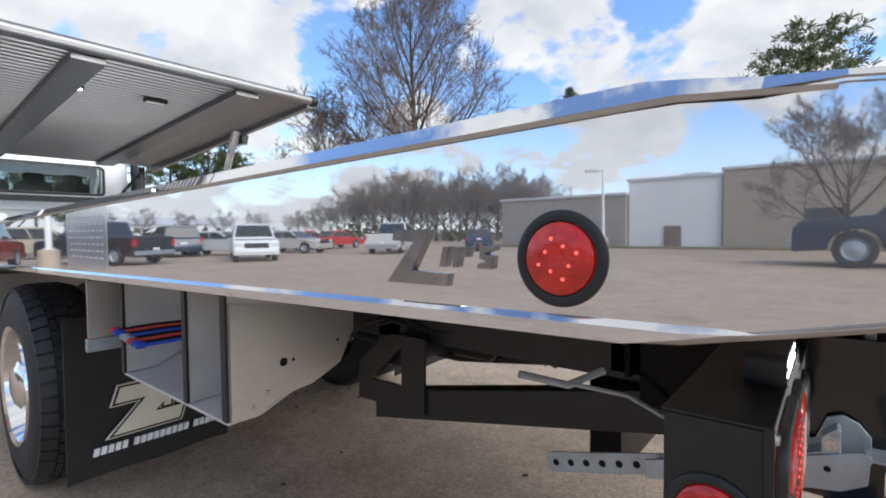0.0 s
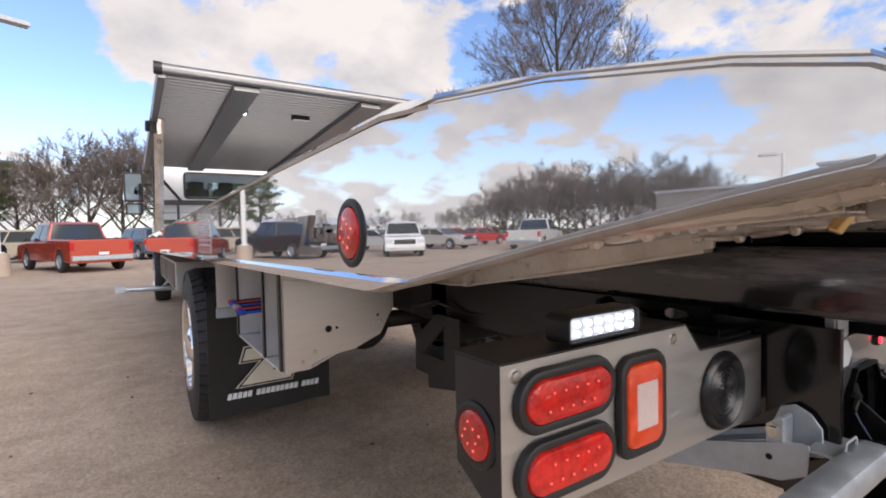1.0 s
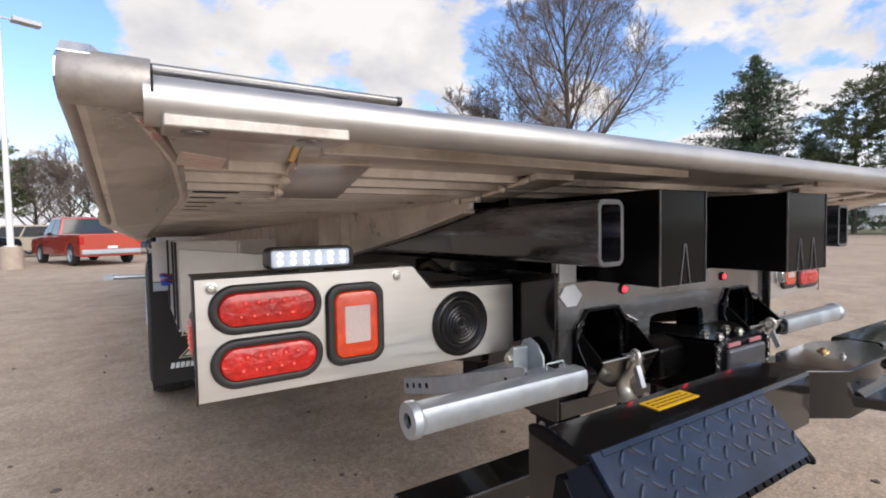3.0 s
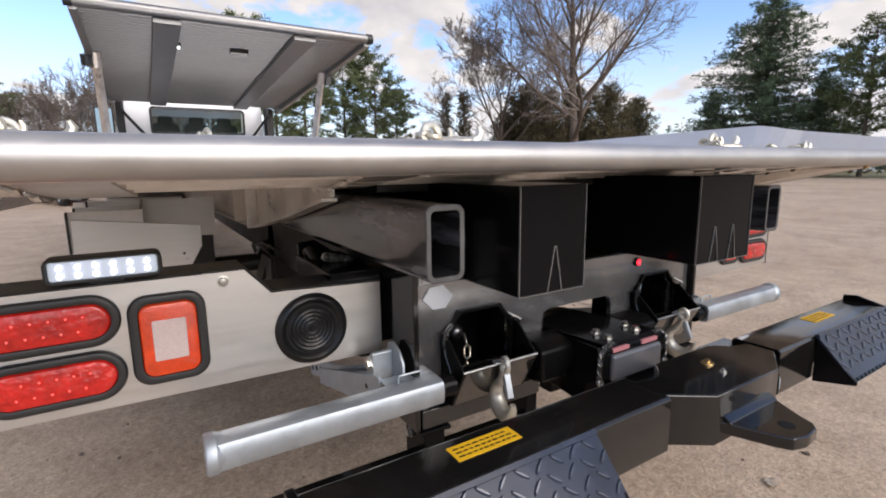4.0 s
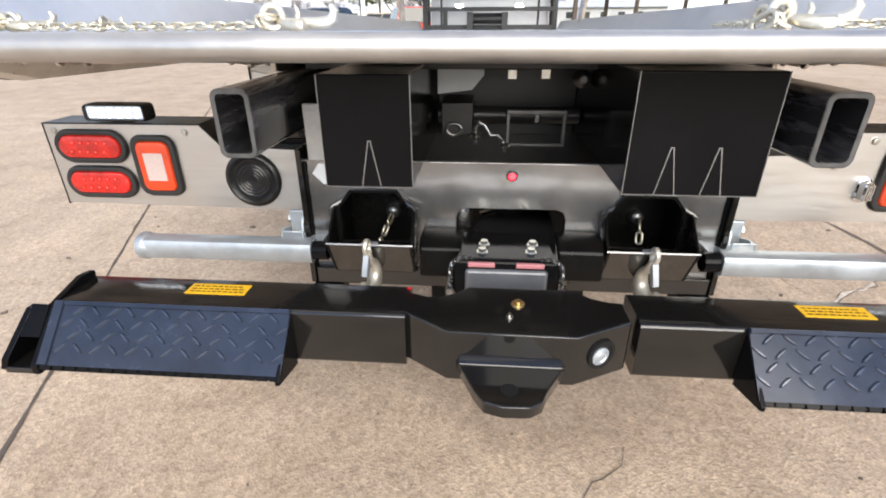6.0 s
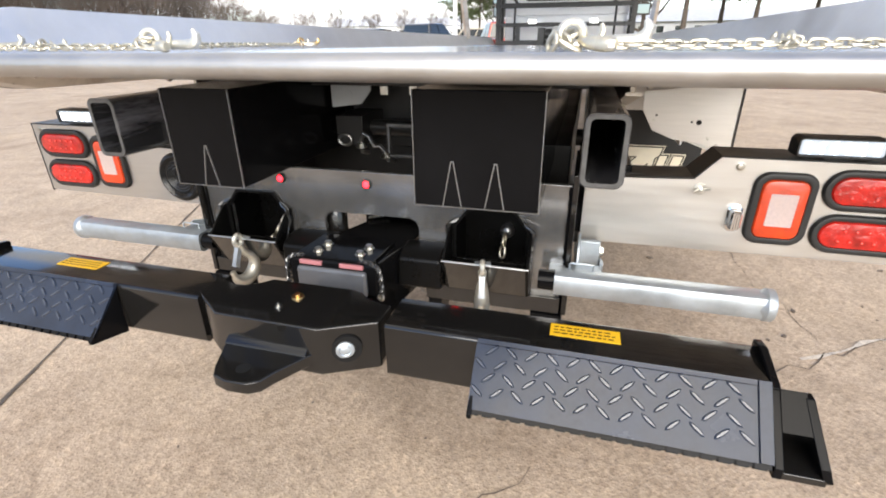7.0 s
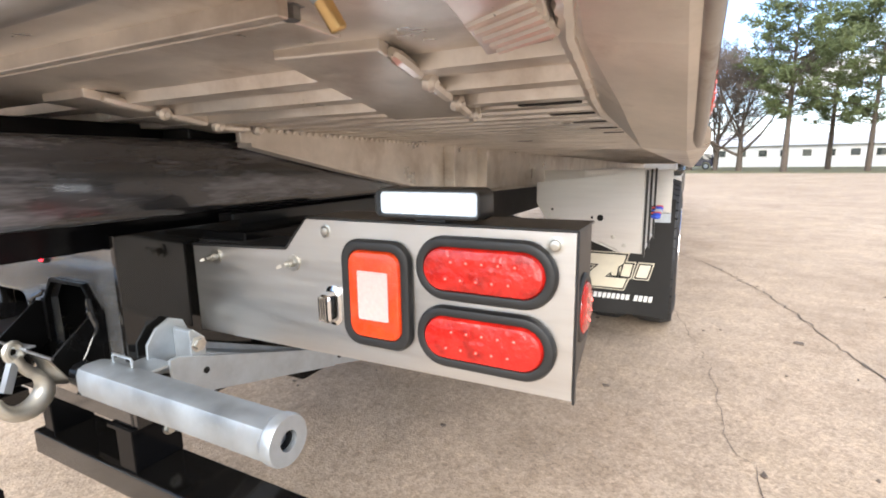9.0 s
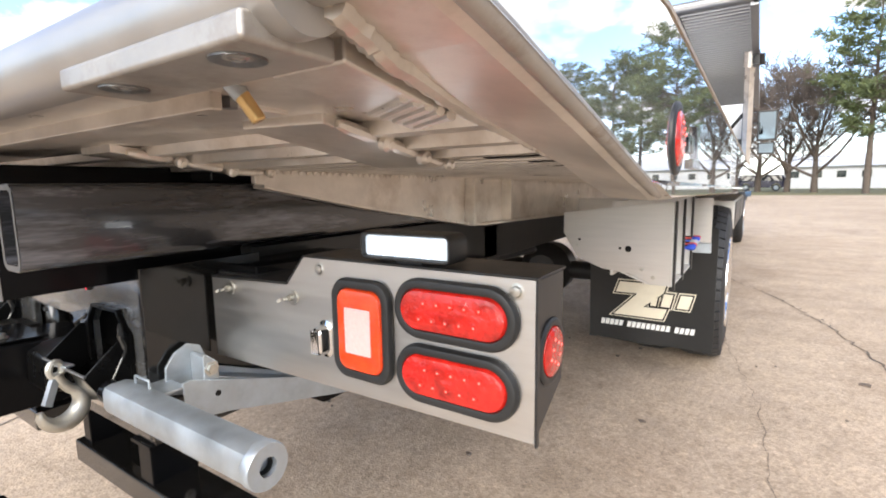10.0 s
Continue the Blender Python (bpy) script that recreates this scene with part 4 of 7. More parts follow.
lathe(bm, (0.128, -0.517, 0.806), (0.47, -0.88, 0), [(-0.004, 0.026), (0.003, 0.026), (0.003, 0.02), (0.001, 0.019), (0.001, 0.0)], 28)
part("pin_hole", bm, INK, pivot)
bm = bmesh.new()
lathe(bm, (0.124, -0.517, 0.805), (0.47, -0.88, 0), [(0, 0.016), (0.006, 0.016), (0.008, 0.011), (0.006, 0.009), (0.008, 0.006), (0.008, 0)], 24)
part("pin", bm, ZINC, pivot, "bright plated pin")
for x, y, r in ((-0.002, -0.448, 0.0055), (-0.018, -0.488, 0.0028)):
    bm = bmesh.new()
    lathe(bm, (x, y, 0.85), (0, 0, 1), [(0, r * 2.2), (0.003, r * 2.1), (0.003, r), (0.008, r), (0.008, 0)], 12)
    part("grease_nipple", bm, BRASS if r > 0.004 else BOLT, pivot)
bm = bmesh.new()
pts = [(-0.105, -0.53), (0.075, -0.53), (0.035, -0.60), (0.026, -0.622), (0.008, -0.634), (-0.030, -0.636), (-0.058, -0.628), (-0.072, -0.606)]
prism(bm, pts, 0.775, 0.797, "z")
tab = part("hitch_tab", bm, ARMBLACK, truck, "black steel hitch tab with a ball hole", bevel=0.003)
bm = bmesh.new()
lathe(bm, (-0.02, -0.600, 0.7966), (0, 0, 1), [(0, 0.013), (0.0008, 0.013), (0.0008, 0)], 24)
part("ball_hole", bm, INK, tab)
bm = bmesh.new()
prism(bm, [(-0.532, 0.790), (-0.532, 0.808), (-0.537, 0.807), (-0.549, 0.799), (-0.549, 0.790)], -0.098, 0.064, "x")
part("root_web", bm, ARMBLACK, tab, "bevelled web along the tab's root", bevel=0.002)

for s in (-1, 1):
    bm = bmesh.new()
    xo = 0.030 if s < 0 else 0.0
    a, b = sorted((s * 0.19, s * (0.774 + xo)))
    m = Matrix.Translation((a, -0.445, 0.7975)) @ Euler((radians(90), 0, radians(90))).to_matrix().to_4x4()
    stack(bm, [(rrect(0.10, 0.104, 0.008), 0), (rrect(0.10, 0.104, 0.008), b - a)], m)
    arm = part("crossbar_arm", bm, ARMBLACK, truck, "glossy black square crossbar arm")
    # ear at the arm's end
    bm = bmesh.new()
    a, b = sorted((s * (0.768 + xo), s * (0.780 + xo)))
    prism(bm, [(-0.497, 0.838), (-0.40, 0.85), (-0.40, 0.862), (-0.43, 0.866), (-0.503, 0.848)], a, b, "x")
    prism(bm, [(-0.497, 0.847), (-0.573, 0.772), (-0.573, 0.754), (-0.50, 0.750)], a, b, "x")
    part("end_plate", bm, BLACK, arm, bevel=0.002)
    bm = bmesh.new()
    a, b = sorted((s * (0.352 + xo), s * (0.360 + xo)))
    prism(bm, [(-0.497, 0.845), (-0.578, 0.768), (-0.578, 0.76), (-0.497, 0.742)], a, b, "x")
    part("cheek_plate", bm, BLACK, arm, bevel=0.002)
    # receiver under the pad: closed tube, then an open mouth with a slanting end web
    bm = bmesh.new()
    sec = rounded([(-0.566, 0.757), (-0.498, 0.752), (-0.498, 0.838), (-0.504, 0.838), (-0.566, 0.774)], 0.006)
    rings = [[bm.verts.new((s * (x + xo), py, pz)) for py, pz in sec] for x in (0.44, 0.766)]
    for k in range(len(sec)):
        bm.faces.new((rings[0][k], rings[0][(k + 1) % len(sec)], rings[1][(k + 1) % len(sec)], rings[1][k]))
    bm.faces.new(rings[0][::-1])
    bm.faces.new(rings[1])
    receiver = part("receiver_tube", bm, ARMBLACK, arm, "black receiver tube under the pad")
    bm = bmesh.new()
    a, b = sorted((s * (0.778 + xo), s * (0.832 + xo)))
    box(bm, a, b, -0.570, -0.492, 0.752, 0.764)
    part("mouth_floor", bm, ARMBLACK, receiver, bevel=0.002)
    bm = bmesh.new()
    prism(bm, [(s * (0.778 + xo), 0.760), (s * (0.829 + xo), 0.760), (s * (0.806 + xo), 0.842), (s * (0.778 + xo), 0.842)], -0.500, -0.493, "y")
    part("mouth_back", bm, ARMBLACK, receiver, bevel=0.002)
    bm = bmesh.new()
    web = [[(s * (xb + dx + xo), ya, zb) for xb, ya, zb in ((0.834, -0.564, 0.752), (0.836, -0.570, 0.760), (0.828, -0.568, 0.780), (0.816, -0.506, 0.842), (0.816, -0.492, 0.842), (0.836, -0.492, 0.752))] for dx in (-0.008, 0.004)]
    loft(bm, web)
    part("end_web", bm, BLACK, receiver, "slanting end web of the receiver", bevel=0.0015)
    bm = bmesh.new()
    hood = [[(s * (0.779 + xo), ya, za), (s * (xe + xo), ya, za), (s * (xe + xo), ya + 0.005, za - 0.005), (s * (0.779 + xo), ya + 0.005, za - 0.005)] for ya, za, xe in ((-0.500, 0.847, 0.810), (-0.540, 0.806, 0.820))]
    loft(bm, hood)
    part("hood", bm, BLACK, receiver)
    # pad: sheet with raised slanting bars
    bm = bmesh.new()
    x0, x1 = 0.352 + xo, 0.768 + xo
    u = V(0, -0.567 + 0.492, 0.768 - 0.848)
    ln_u = u.length
    u.normalize()
    nrm = V(0, -u.z, u.y)
    if nrm.z < 0:
        nrm.negate()
    top = V(0, -0.492, 0.850)

    def on(x, v, h):
        p = top + u * v + nrm * h
        return V(s * x, p.y, p.z)
    sheet = [on(x0, 0, 0), on(x1, 0, 0), on(x1, ln_u, 0), on(x0, ln_u, 0)]
    lo = [bm.verts.new(p) for p in sheet]
    hi = [bm.verts.new(p + nrm * 0.005) for p in sheet]
    bm.faces.new(lo)
    bm.faces.new(hi[::-1])
    for k in range(4):
        bm.faces.new((lo[k], hi[k], hi[(k + 1) % 4], lo[(k + 1) % 4]))
    # folded lip along the lower edge and a raised border
    for xa, xb, va, vb in ((x0, x1 - 0.018, 0, 0.009), (x1 - 0.018, x1, 0, ln_u)):
        vs = [on(xa, va, 0.005), on(xb, va, 0.005), on(xb, vb, 0.005), on(xa, vb, 0.005)]
        w = [on(xa + 0.001, va + 0.001, 0.0088), on(xb - 0.001, va + 0.001, 0.0088), on(xb - 0.001, vb - 0.001, 0.0088), on(xa + 0.001, vb - 0.001, 0.0088)]
        l1, h1 = [bm.verts.new(p) for p in vs], [bm.verts.new(p) for p in w]
        bm.faces.new(h1)
        for k in range(4):
            bm.faces.new((l1[k], h1[k], h1[(k + 1) % 4], l1[(k + 1) % 4]))
    pad = part("step_pad", bm, PAD, arm, "dark grey diamond-tread step pad")
    bm = bmesh.new()
    step = 0.0312
    for r in range(6):
        for k in range(14):
            x = x0 + 0.010 + k * step + (0.0 if r % 2 else step / 2)
            v = 0.017 + r * 0.0212
            if x > x1 - 0.030 or v > ln_u - 0.008:
                continue
            ang = radians(40 if (k + r) % 2 else -40)
            du, dv = math.cos(ang), math.sin(ang)
            loop = []
            for j in range(8):
                t = 2 * math.pi * j / 8
                e1, e2 = 0.0142 * math.cos(t), 0.0042 * math.sin(t)
                loop.append((x + du * e1 - dv * e2, v + dv * e1 + du * e2))
            base = [bm.verts.new(on(px, pv, 0.0045)) for px, pv in loop]
            crown = []
            for j in range(8):
                t = 2 * math.pi * j / 8
                e1, e2 = 0.0105 * math.cos(t), 0.0018 * math.sin(t)
                crown.append(bm.verts.new(on(x + du * e1 - dv * e2, v + dv * e1 + du * e2, 0.0078)))
            bm.faces.new(crown)
            for j in range(8):
                bm.faces.new((base[j], base[(j + 1) % 8], crown[(j + 1) % 8], crown[j]))
    tagged(part("tread_pattern", bm, TREAD, pad, "raised slanting tread bars"), kind="stuff")
    # folded lip along the lower edge, nicked
    bm = bmesh.new()
    for k in range(19):
        x = x0 + 0.002 + k * 0.0217
        for ea, eb, up_h, dn in ((0.0, 0.0155, 0.008, 0.008), (0.0155, 0.0217, 0.0055, 0.006)):
            p = [on(x + ea, ln_u - 0.004, up_h - 0.003), on(x + eb, ln_u - 0.004, up_h - 0.003), on(x + eb, ln_u + dn, up_h - 0.004), on(x + ea, ln_u + dn, up_h - 0.004)]
            q4 = [on(x + ea, ln_u - 0.004, -0.004), on(x + eb, ln_u - 0.004, -0.004), on(x + eb, ln_u + dn, -0.006), on(x + ea, ln_u + dn, -0.006)]
            a4, b4 = [bm.verts.new(t) for t in p], [bm.verts.new(t) for t in q4]
            bm.faces.new(a4)
            bm.faces.new(b4[::-1])
            for j in range(4):
                bm.faces.new((a4[j], a4[(j + 1) % 4], b4[(j + 1) % 4], b4[j]))
    tagged(part("lower_lip", bm, BLACK, pad, "black nicked lip along the lower edge"), kind="stuff")
    # warning decal
    bm = bmesh.new()
    a, b = sorted((s * (0.462 + xo * 0.7), s * (0.572 + xo * 0.7)))
    box(bm, a, b, -0.452, -0.418, 0.8495, 0.8508)
    decal = part("warning_decal", bm, YELLOW, arm, "yellow decal with small black print")
    bm = bmesh.new()
    for r in range(3):
        x = a + 0.006
        while x < b - 0.012:
            w = 0.004 + 0.006 * random.random()
            box(bm, x, x + w, -0.446 + r * 0.009, -0.4432 + r * 0.009, 0.8508, 0.8512)
            x += w + 0.003
    part("print", bm, INK, decal, "rows of unreadable black print")

# tail plates with lamps
def oval_lamp(parent, cx, cz):
    m = Matrix.Translation((cx, -0.003, cz)) @ Euler((radians(90), 0, 0)).to_matrix().to_4x4()
    o = lambda g: rrect(0.194 - 2 * g, 0.087 - 2 * g, 0.0434 - g, 10)
    bm = bmesh.new()
    stack(bm, [(o(0.0), 0), (o(0.0), 0.004), (o(0.003), 0.009), (o(0.008), 0.0105), (o(0.0135), 0.009), (o(0.0145), 0.003)], m, close=False)
    part("lamp_grommet", bm, RUBBER, parent, "oval black rubber grommet")
    bm = bmesh.new()
    stack(bm, [(o(0.0143), 0.003), (o(0.0145), 0.009), (o(0.017), 0.0125), (o(0.026), 0.0145)], m)
    for k in range(10):
        x = (k % 5 - 2) * 0.0215
        y = 0.0115 if k < 5 else -0.0115
        c = m @ V(x + (0.004 if k < 5 else -0.004), y, 0.0135)
        lathe(bm, c, (0, -1, 0), [(0, 0.0058), (0.002, 0.005), (0.0022, 0.0028), (0.0022, 0)], 10, 0)
        lathe(bm, c + V(0, -0.0018, 0), (0, -1, 0), [(0, 0.0018), (0.0012, 0.0014), (0.0014, 0)], 8, 1)
    part("lamp_lens", bm, [REDLENS, REDDOT], parent, "oval red lens with diodes")


def amber_lamp(parent, cx, cz):
    m = Matrix.Translation((cx, -0.003, cz)) @ Euler((radians(90), 0, 0)).to_matrix().to_4x4()
    o = lambda g: rrect(0.119 - 2 * g, 0.160 - 2 * g, 0.030 - g * 0.7, 8)
    bm = bmesh.new()
    stack(bm, [(o(0), 0), (o(0), 0.004), (o(0.003), 0.009), (o(0.008), 0.0105), (o(0.0145), 0.009), (o(0.0155), 0.003)], m, close=False)
    part("lamp_grommet", bm, RUBBER, parent, "upright black rubber grommet")
    bm = bmesh.new()
    stack(bm, [(o(0.0155), 0.003), (o(0.0158), 0.009), (o(0.018), 0.012), (o(0.024), 0.0135)], m)
    part("lamp_lens", bm, AMBERLENS, parent, "orange-red lens")
    bm = bmesh.new()
    stack(bm, [(rrect(0.052, 0.072, 0.003, 3), 0.0134), (rrect(0.050, 0.070, 0.003, 3), 0.0146)], m)
    part("reflector", bm, REFLECTOR, parent, "pale pink square reflector")


def screw(parent, x, z, r=0.0075):
    bm = bmesh.new()
    lathe(bm, (x, 0, z), (0, -1, 0), [(0, r * 1.5), (0.0015, r * 1.45), (0.002, r), (0.005, r * 0.8), (0.006, 0)], 14)
    part("screw", bm, BOLT, parent)


for s in (-1, 1):
    bm = bmesh.new()
    out = [(1.182, 0.846), (1.182, 1.055), (0.772, 1.055), (0.727, 1.004), (0.50, 0.996), (0.50, 0.838)]
    prism(bm, [(s * x, z) for x, z in out], -0.0015, 0.0015, "y")
    plate = part("tail_panel", bm, BRUSHED, truck, "brushed stainless tail panel", bevel=0.0006, segs=1)
    bm = bmesh.new()
    a, b = sorted((s * 0.772, s * 1.181))
    prism(bm, [(0.0035, 0.8475), (0.0035, 1.0535), (0.098, 1.0535), (0.098, 0.90)], a, b, "x")
    part("lamp_box", bm, SATIN, plate, "black steel lamp box", bevel=0.0015)
    bm = bmesh.new()
    prism(bm, [(s * 0.772, 1.055), (s * 0.772, 1.0585), (s * 0.725, 1.0085), (s * 0.498, 1.0), (s * 0.498, 0.996), (s * 0.727, 1.0045)], -0.002, 0.10, "y")
    prism(bm, [(s * 1.184, 1.055), (s * 1.184, 1.0585), (s * 0.772, 1.0585), (s * 0.772, 1.055)], -0.002, 0.10, "y")
    prism(bm, [(s * 1.1825, 0.842), (s * 1.1855, 0.842), (s * 1.1855, 1.0585), (s * 1.1825, 1.0585)], -0.003, 0.006, "y")
    part("flange", bm, SATIN, plate, "black folded edge", bevel=0.0008, segs=1)
    oval_lamp(plate, s * 1.066, 1.0)
    oval_lamp(plate, s * 1.066, 0.906)
    amber_lamp(plate, s * 0.902, 0.951)
    screw(plate, s * 1.157, 1.039)
    screw(plate, s * 0.810, 1.038)
    lamp_round(plate, V(s * 1.1815, 0.052, 0.952), V(s, 0, 0), 0.045, 0.034)
    # strip lamp standing on the box
    bm = bmesh.new()
    m = Matrix.Translation((s * 0.983, 0.004, 1.0835)) @ Euler((radians(90), 0, 0)).to_matrix().to_4x4()
    stack(bm, [(rrect(0.162, 0.042, 0.012), -0.034), (rrect(0.162, 0.042, 0.012), 0.0), (rrect(0.158, 0.038, 0.010), 0.0085), (rrect(0.151, 0.033, 0.006), 0.0085), (rrect(0.149, 0.032, 0.006), -0.001)], m)
    strip = part("work_lamp", bm, SATIN, plate, "black-cased white strip lamp")
    bm = bmesh.new()
    stack(bm, [(rrect(0.148, 0.031, 0.005), 0.0), (rrect(0.146, 0.029, 0.005), 0.0030)], m)
    glow = part("work_lamp_lens", bm, LEDLENS, strip, "lit white lens")
    for r in range(2):
        for k in range(6):
            bm = bmesh.new()
            lathe(bm, (s * 0.983 + (k - 2.5) * 0.0235, -0.0035 - 0.0001, 1.0835 + (r - 0.5) * 0.0135), (0, -1, 0), [(0, 0.0042), (0.001, 0.0035), (0.0012, 0)], 10)
            part("diode", bm, LEDWHITE, glow)
    bm = bmesh.new()
    a, b = sorted((s * 0.96, s * 1.006))
    box(bm, a, b, 0.01, 0.03, 1.0585, 1.064)
    part("lamp_foot", bm, SATIN, plate)
left_plate, right_plate = [o for o in truck.children if o.name.startswith("tail_panel")]
# alarm horn on the left plate
bm = bmesh.new()
lathe(bm, (-0.653, -0.0015, 0.920), (0, -1, 0), [(0, 0.073), (0.004, 0.073), (0.010, 0.068), (0.012, 0.062), (0.008, 0.056), (0.004, 0.052), (0.004, 0.048), (0.007, 0.044), (0.005, 0.040),
                                              (0.007, 0.036), (0.005, 0.032), (0.007, 0.028), (0.005, 0.024), (0.007, 0.020), (0.005, 0.016), (0.007, 0.012), (0.006, 0.006), (0.009, 0.004), (0.009, 0)], 48)
part("alarm_horn", bm, HORN, left_plate, "round black ribbed alarm horn")
bm = bmesh.new()
for k in range(18):
    t = 2 * math.pi * k / 18
    tube(bm, [(-0.653 + 0.012 * math.cos(t), -0.0085, 0.920 + 0.012 * math.sin(t)), (-0.653 + 0.026 * math.cos(t), -0.0085, 0.920 + 0.026 * math.sin(t))], 0.0009, 5)
tagged(part("grille", bm, RUBBER, left_plate, "fine radial ribs of the horn"), kind="stuff")
# plate lamp and wing nuts on the right plate
bm = bmesh.new()
m = Matrix.Translation((0.820, -0.0015, 0.924)) @ Euler((radians(90), 0, 0)).to_matrix().to_4x4()
stack(bm, [(rrect(0.030, 0.062, 0.014), 0), (rrect(0.030, 0.062, 0.014), 0.003), (rrect(0.024, 0.048, 0.01), 0.006), (rrect(0.022, 0.044, 0.009), 0.022), (rrect(0.014, 0.036, 0.006), 0.026)], m)
for k in range(4):
    box(bm, 0.812 + 0.0045 * k, 0.814 + 0.0045 * k, -0.0295, -0.024, 0.905, 0.943)
part("plate_lamp", bm, CHROME, right_plate, "small chrome plate lamp")
for x, z in ((0.742, 0.984), (0.562, 0.981)):
    bm = bmesh.new()
    lathe(bm, (x, -0.001, z), (0, -1, 0), [(0, 0.013), (0.004, 0.013), (0.004, 0.006), (0.016, 0.006), (0.016, 0.0035), (0.024, 0.0035), (0.024, 0)], 14)
    for a in (-1, 1):
        loft(bm, [[(x + a * 0.004, -0.010, z - 0.003), (x + a * 0.004, -0.015, z - 0.003), (x + a * 0.004, -0.015, z + 0.003), (x + a * 0.004, -0.010, z + 0.003)],
                  [(x + a * 0.017, -0.020, z - 0.002 + a * 0.006), (x + a * 0.017, -0.023, z - 0.002 + a * 0.006), (x + a * 0.017, -0.023, z + 0.003 + a * 0.006), (x + a * 0.017, -0.020, z + 0.003 + a * 0.006)]])
    part("wing_nut", bm, BOLT, right_plate, "plated wing nut")

# galvanised pipes and their brackets
for s in (-1, 1):
    bm = bmesh.new()
    m = Matrix.Translation((s * 0.455, -0.166, 0.803)) @ Euler((radians(90), 0, radians(90))).to_matrix().to_4x4()
    o = rrect(0.052, 0.052, 0.0135, 2)
    stack(bm, [(o, 0), (o, s * 0.405)], m)
    lathe(bm, (s * 0.858, -0.166, 0.803), (s, 0, 0), [(-0.012, 0.025), (-0.003, 0.0285), (0.003, 0.0330), (0.014, 0.0332), (0.018, 0.0315), (0.018, 0.0135), (-0.05, 0.012), (-0.05, 0)], 32)
    pipe = part("side_peg", bm, ZINC, truck, "galvanised steel peg with a bored end flange")
    bm = bmesh.new()
    lathe(bm, (s * 0.860, -0.166, 0.803), (s, 0, 0), [(-0.02, 0.0126), (0.008, 0.0128), (0.008, 0.0110), (-0.018, 0.0108), (-0.018, 0)], 24)
    part("bore", bm, INK, pipe, "dark bore of the peg")
    bm = bmesh.new()
    lathe(bm, (s * 0.42, -0.166, 0.803), (s, 0, 0), [(0, 0.022), (0.045, 0.022), (0.045, 0.024), (0.06, 0.024), (0.06, 0)], 20)
    part("peg_socket", bm, BLACK, pipe)
    bm = bmesh.new()
    tube(bm, [(s * 0.484, -0.150, 0.826), (s * 0.484, -0.150, 0.8395), (s * 0.486, -0.150, 0.8415), (s * 0.532, -0.150, 0.8415), (s * 0.534, -0.150, 0.8395), (s * 0.534, -0.150, 0.826)], 0.0021, 8)
    part("retaining_clip", bm, ZINC, pipe)
    # galvanised outrigger that slopes down forwards, with a row of holes at its far end
    bm = bmesh.new()
    a, b = sorted((s * 0.497, s * 0.503))
    prism(bm, [(-0.108, 0.79), (-0.106, 0.842), (-0.088, 0.866), (-0.062, 0.878), (-0.038, 0.868), (-0.020, 0.822), (0.207, 0.727), (0.284, 0.700), (0.575, 0.622), (0.585, 0.610), (0.580, 0.572), (0.568, 0.566), (0.284, 0.645), (0.204, 0.676), (-0.078, 0.782)], a, b, "x")
    a, b = sorted((s * 0.503, s * 0.549))
    prism(bm, [(-0.03, 0.812), (0.284, 0.690), (0.284, 0.685), (-0.03, 0.807)], a, b, "x")
    out = part("outrigger", bm, ZINC, truck, "galvanised outrigger plate with a row of holes", bevel=0.0015)
    bm = bmesh.new()
    a, b = sorted((s * 0.5032, s * 0.548))
    prism(bm, [(-0.060, 0.800), (-0.060, 0.858), (-0.054, 0.862), (-0.030, 0.840), (-0.030, 0.800)], a, b, "x")
    part("end_plate", bm, ZINC, out, "galvanised end plate", bevel=0.002)
    bm = bmesh.new()
    hexbolt(bm, (s * 0.548, -0.045, 0.832), (s, 0, 0), 0.010, 0.008)
    part("bolt", bm, BOLT, out)
    bm = bmesh.new()
    a, b = sorted((s * 0.549, s * 0.556))
    prism(bm, [(-0.104, 0.824), (-0.09, 0.826), (0.30, 0.700), (0.30, 0.655), (-0.02, 0.738), (-0.06, 0.744), (-0.10, 0.768)], a, b, "x")
    part("outer_plate", bm, ZINC, out, bevel=0.0015)
    bm = bmesh.new()
    lathe(bm, (s * 0.556, -0.040, 0.783), (s, 0, 0), [(-0.002, 0), (-0.002, 0.006), (0.0006, 0.006), (0.0006, 0)], 12)
    part("hole", bm, INK, out)
    bm = bmesh.new()
    a, b = sorted((s * 0.440, s * 0.552))
    box(bm, a, b, -0.140, -0.096, 0.812, 0.818)
    part("clamp_plate", bm, ZINC, out, bevel=0.0015)
    for k in range(6):
        bm = bmesh.new()
        lathe(bm, (s * 0.5, 0.335 + 0.044 * k, 0.6575 - 0.0119 * k), (s, 0, 0), [(-0.0035, 0), (-0.0035, 0.0095), (0.0035, 0.0095), (0.0035, 0)], 12)
        part("hole", bm, INK, out)
    # bolted foot under the wall, its cross beam and the lower bar
    bm = bmesh.new()
    a, b = sorted((s * 0.417, s * 0.466))
    box(bm, a, b, -0.130, -0.040, 0.606, 0.690)
    hanger = part("hanger", bm, BLACK, truck, "black bolted hanger foot", bevel=0.003)
    bm = bmesh.new()
    a, b = sorted((s * 0.405, s * 0.478))
    box(bm, a, b, -0.136, -0.034, 0.686, 0.694)
    part("foot_plate", bm, BLACK, hanger, bevel=0.0015)
    for yy, zz in ((-0.065, 0.662),):
        bm = bmesh.new()
        hexbolt(bm, (s * 0.466, yy, zz), (s, 0, 0), 0.008, 0.010)
        part("bolt", bm, BOLT, hanger)
    bm = bmesh.new()
    a, b = sorted((s * 0.145, s * 0.470))
    box(bm, a, b, -0.128, -0.045, 0.694, 0.738)
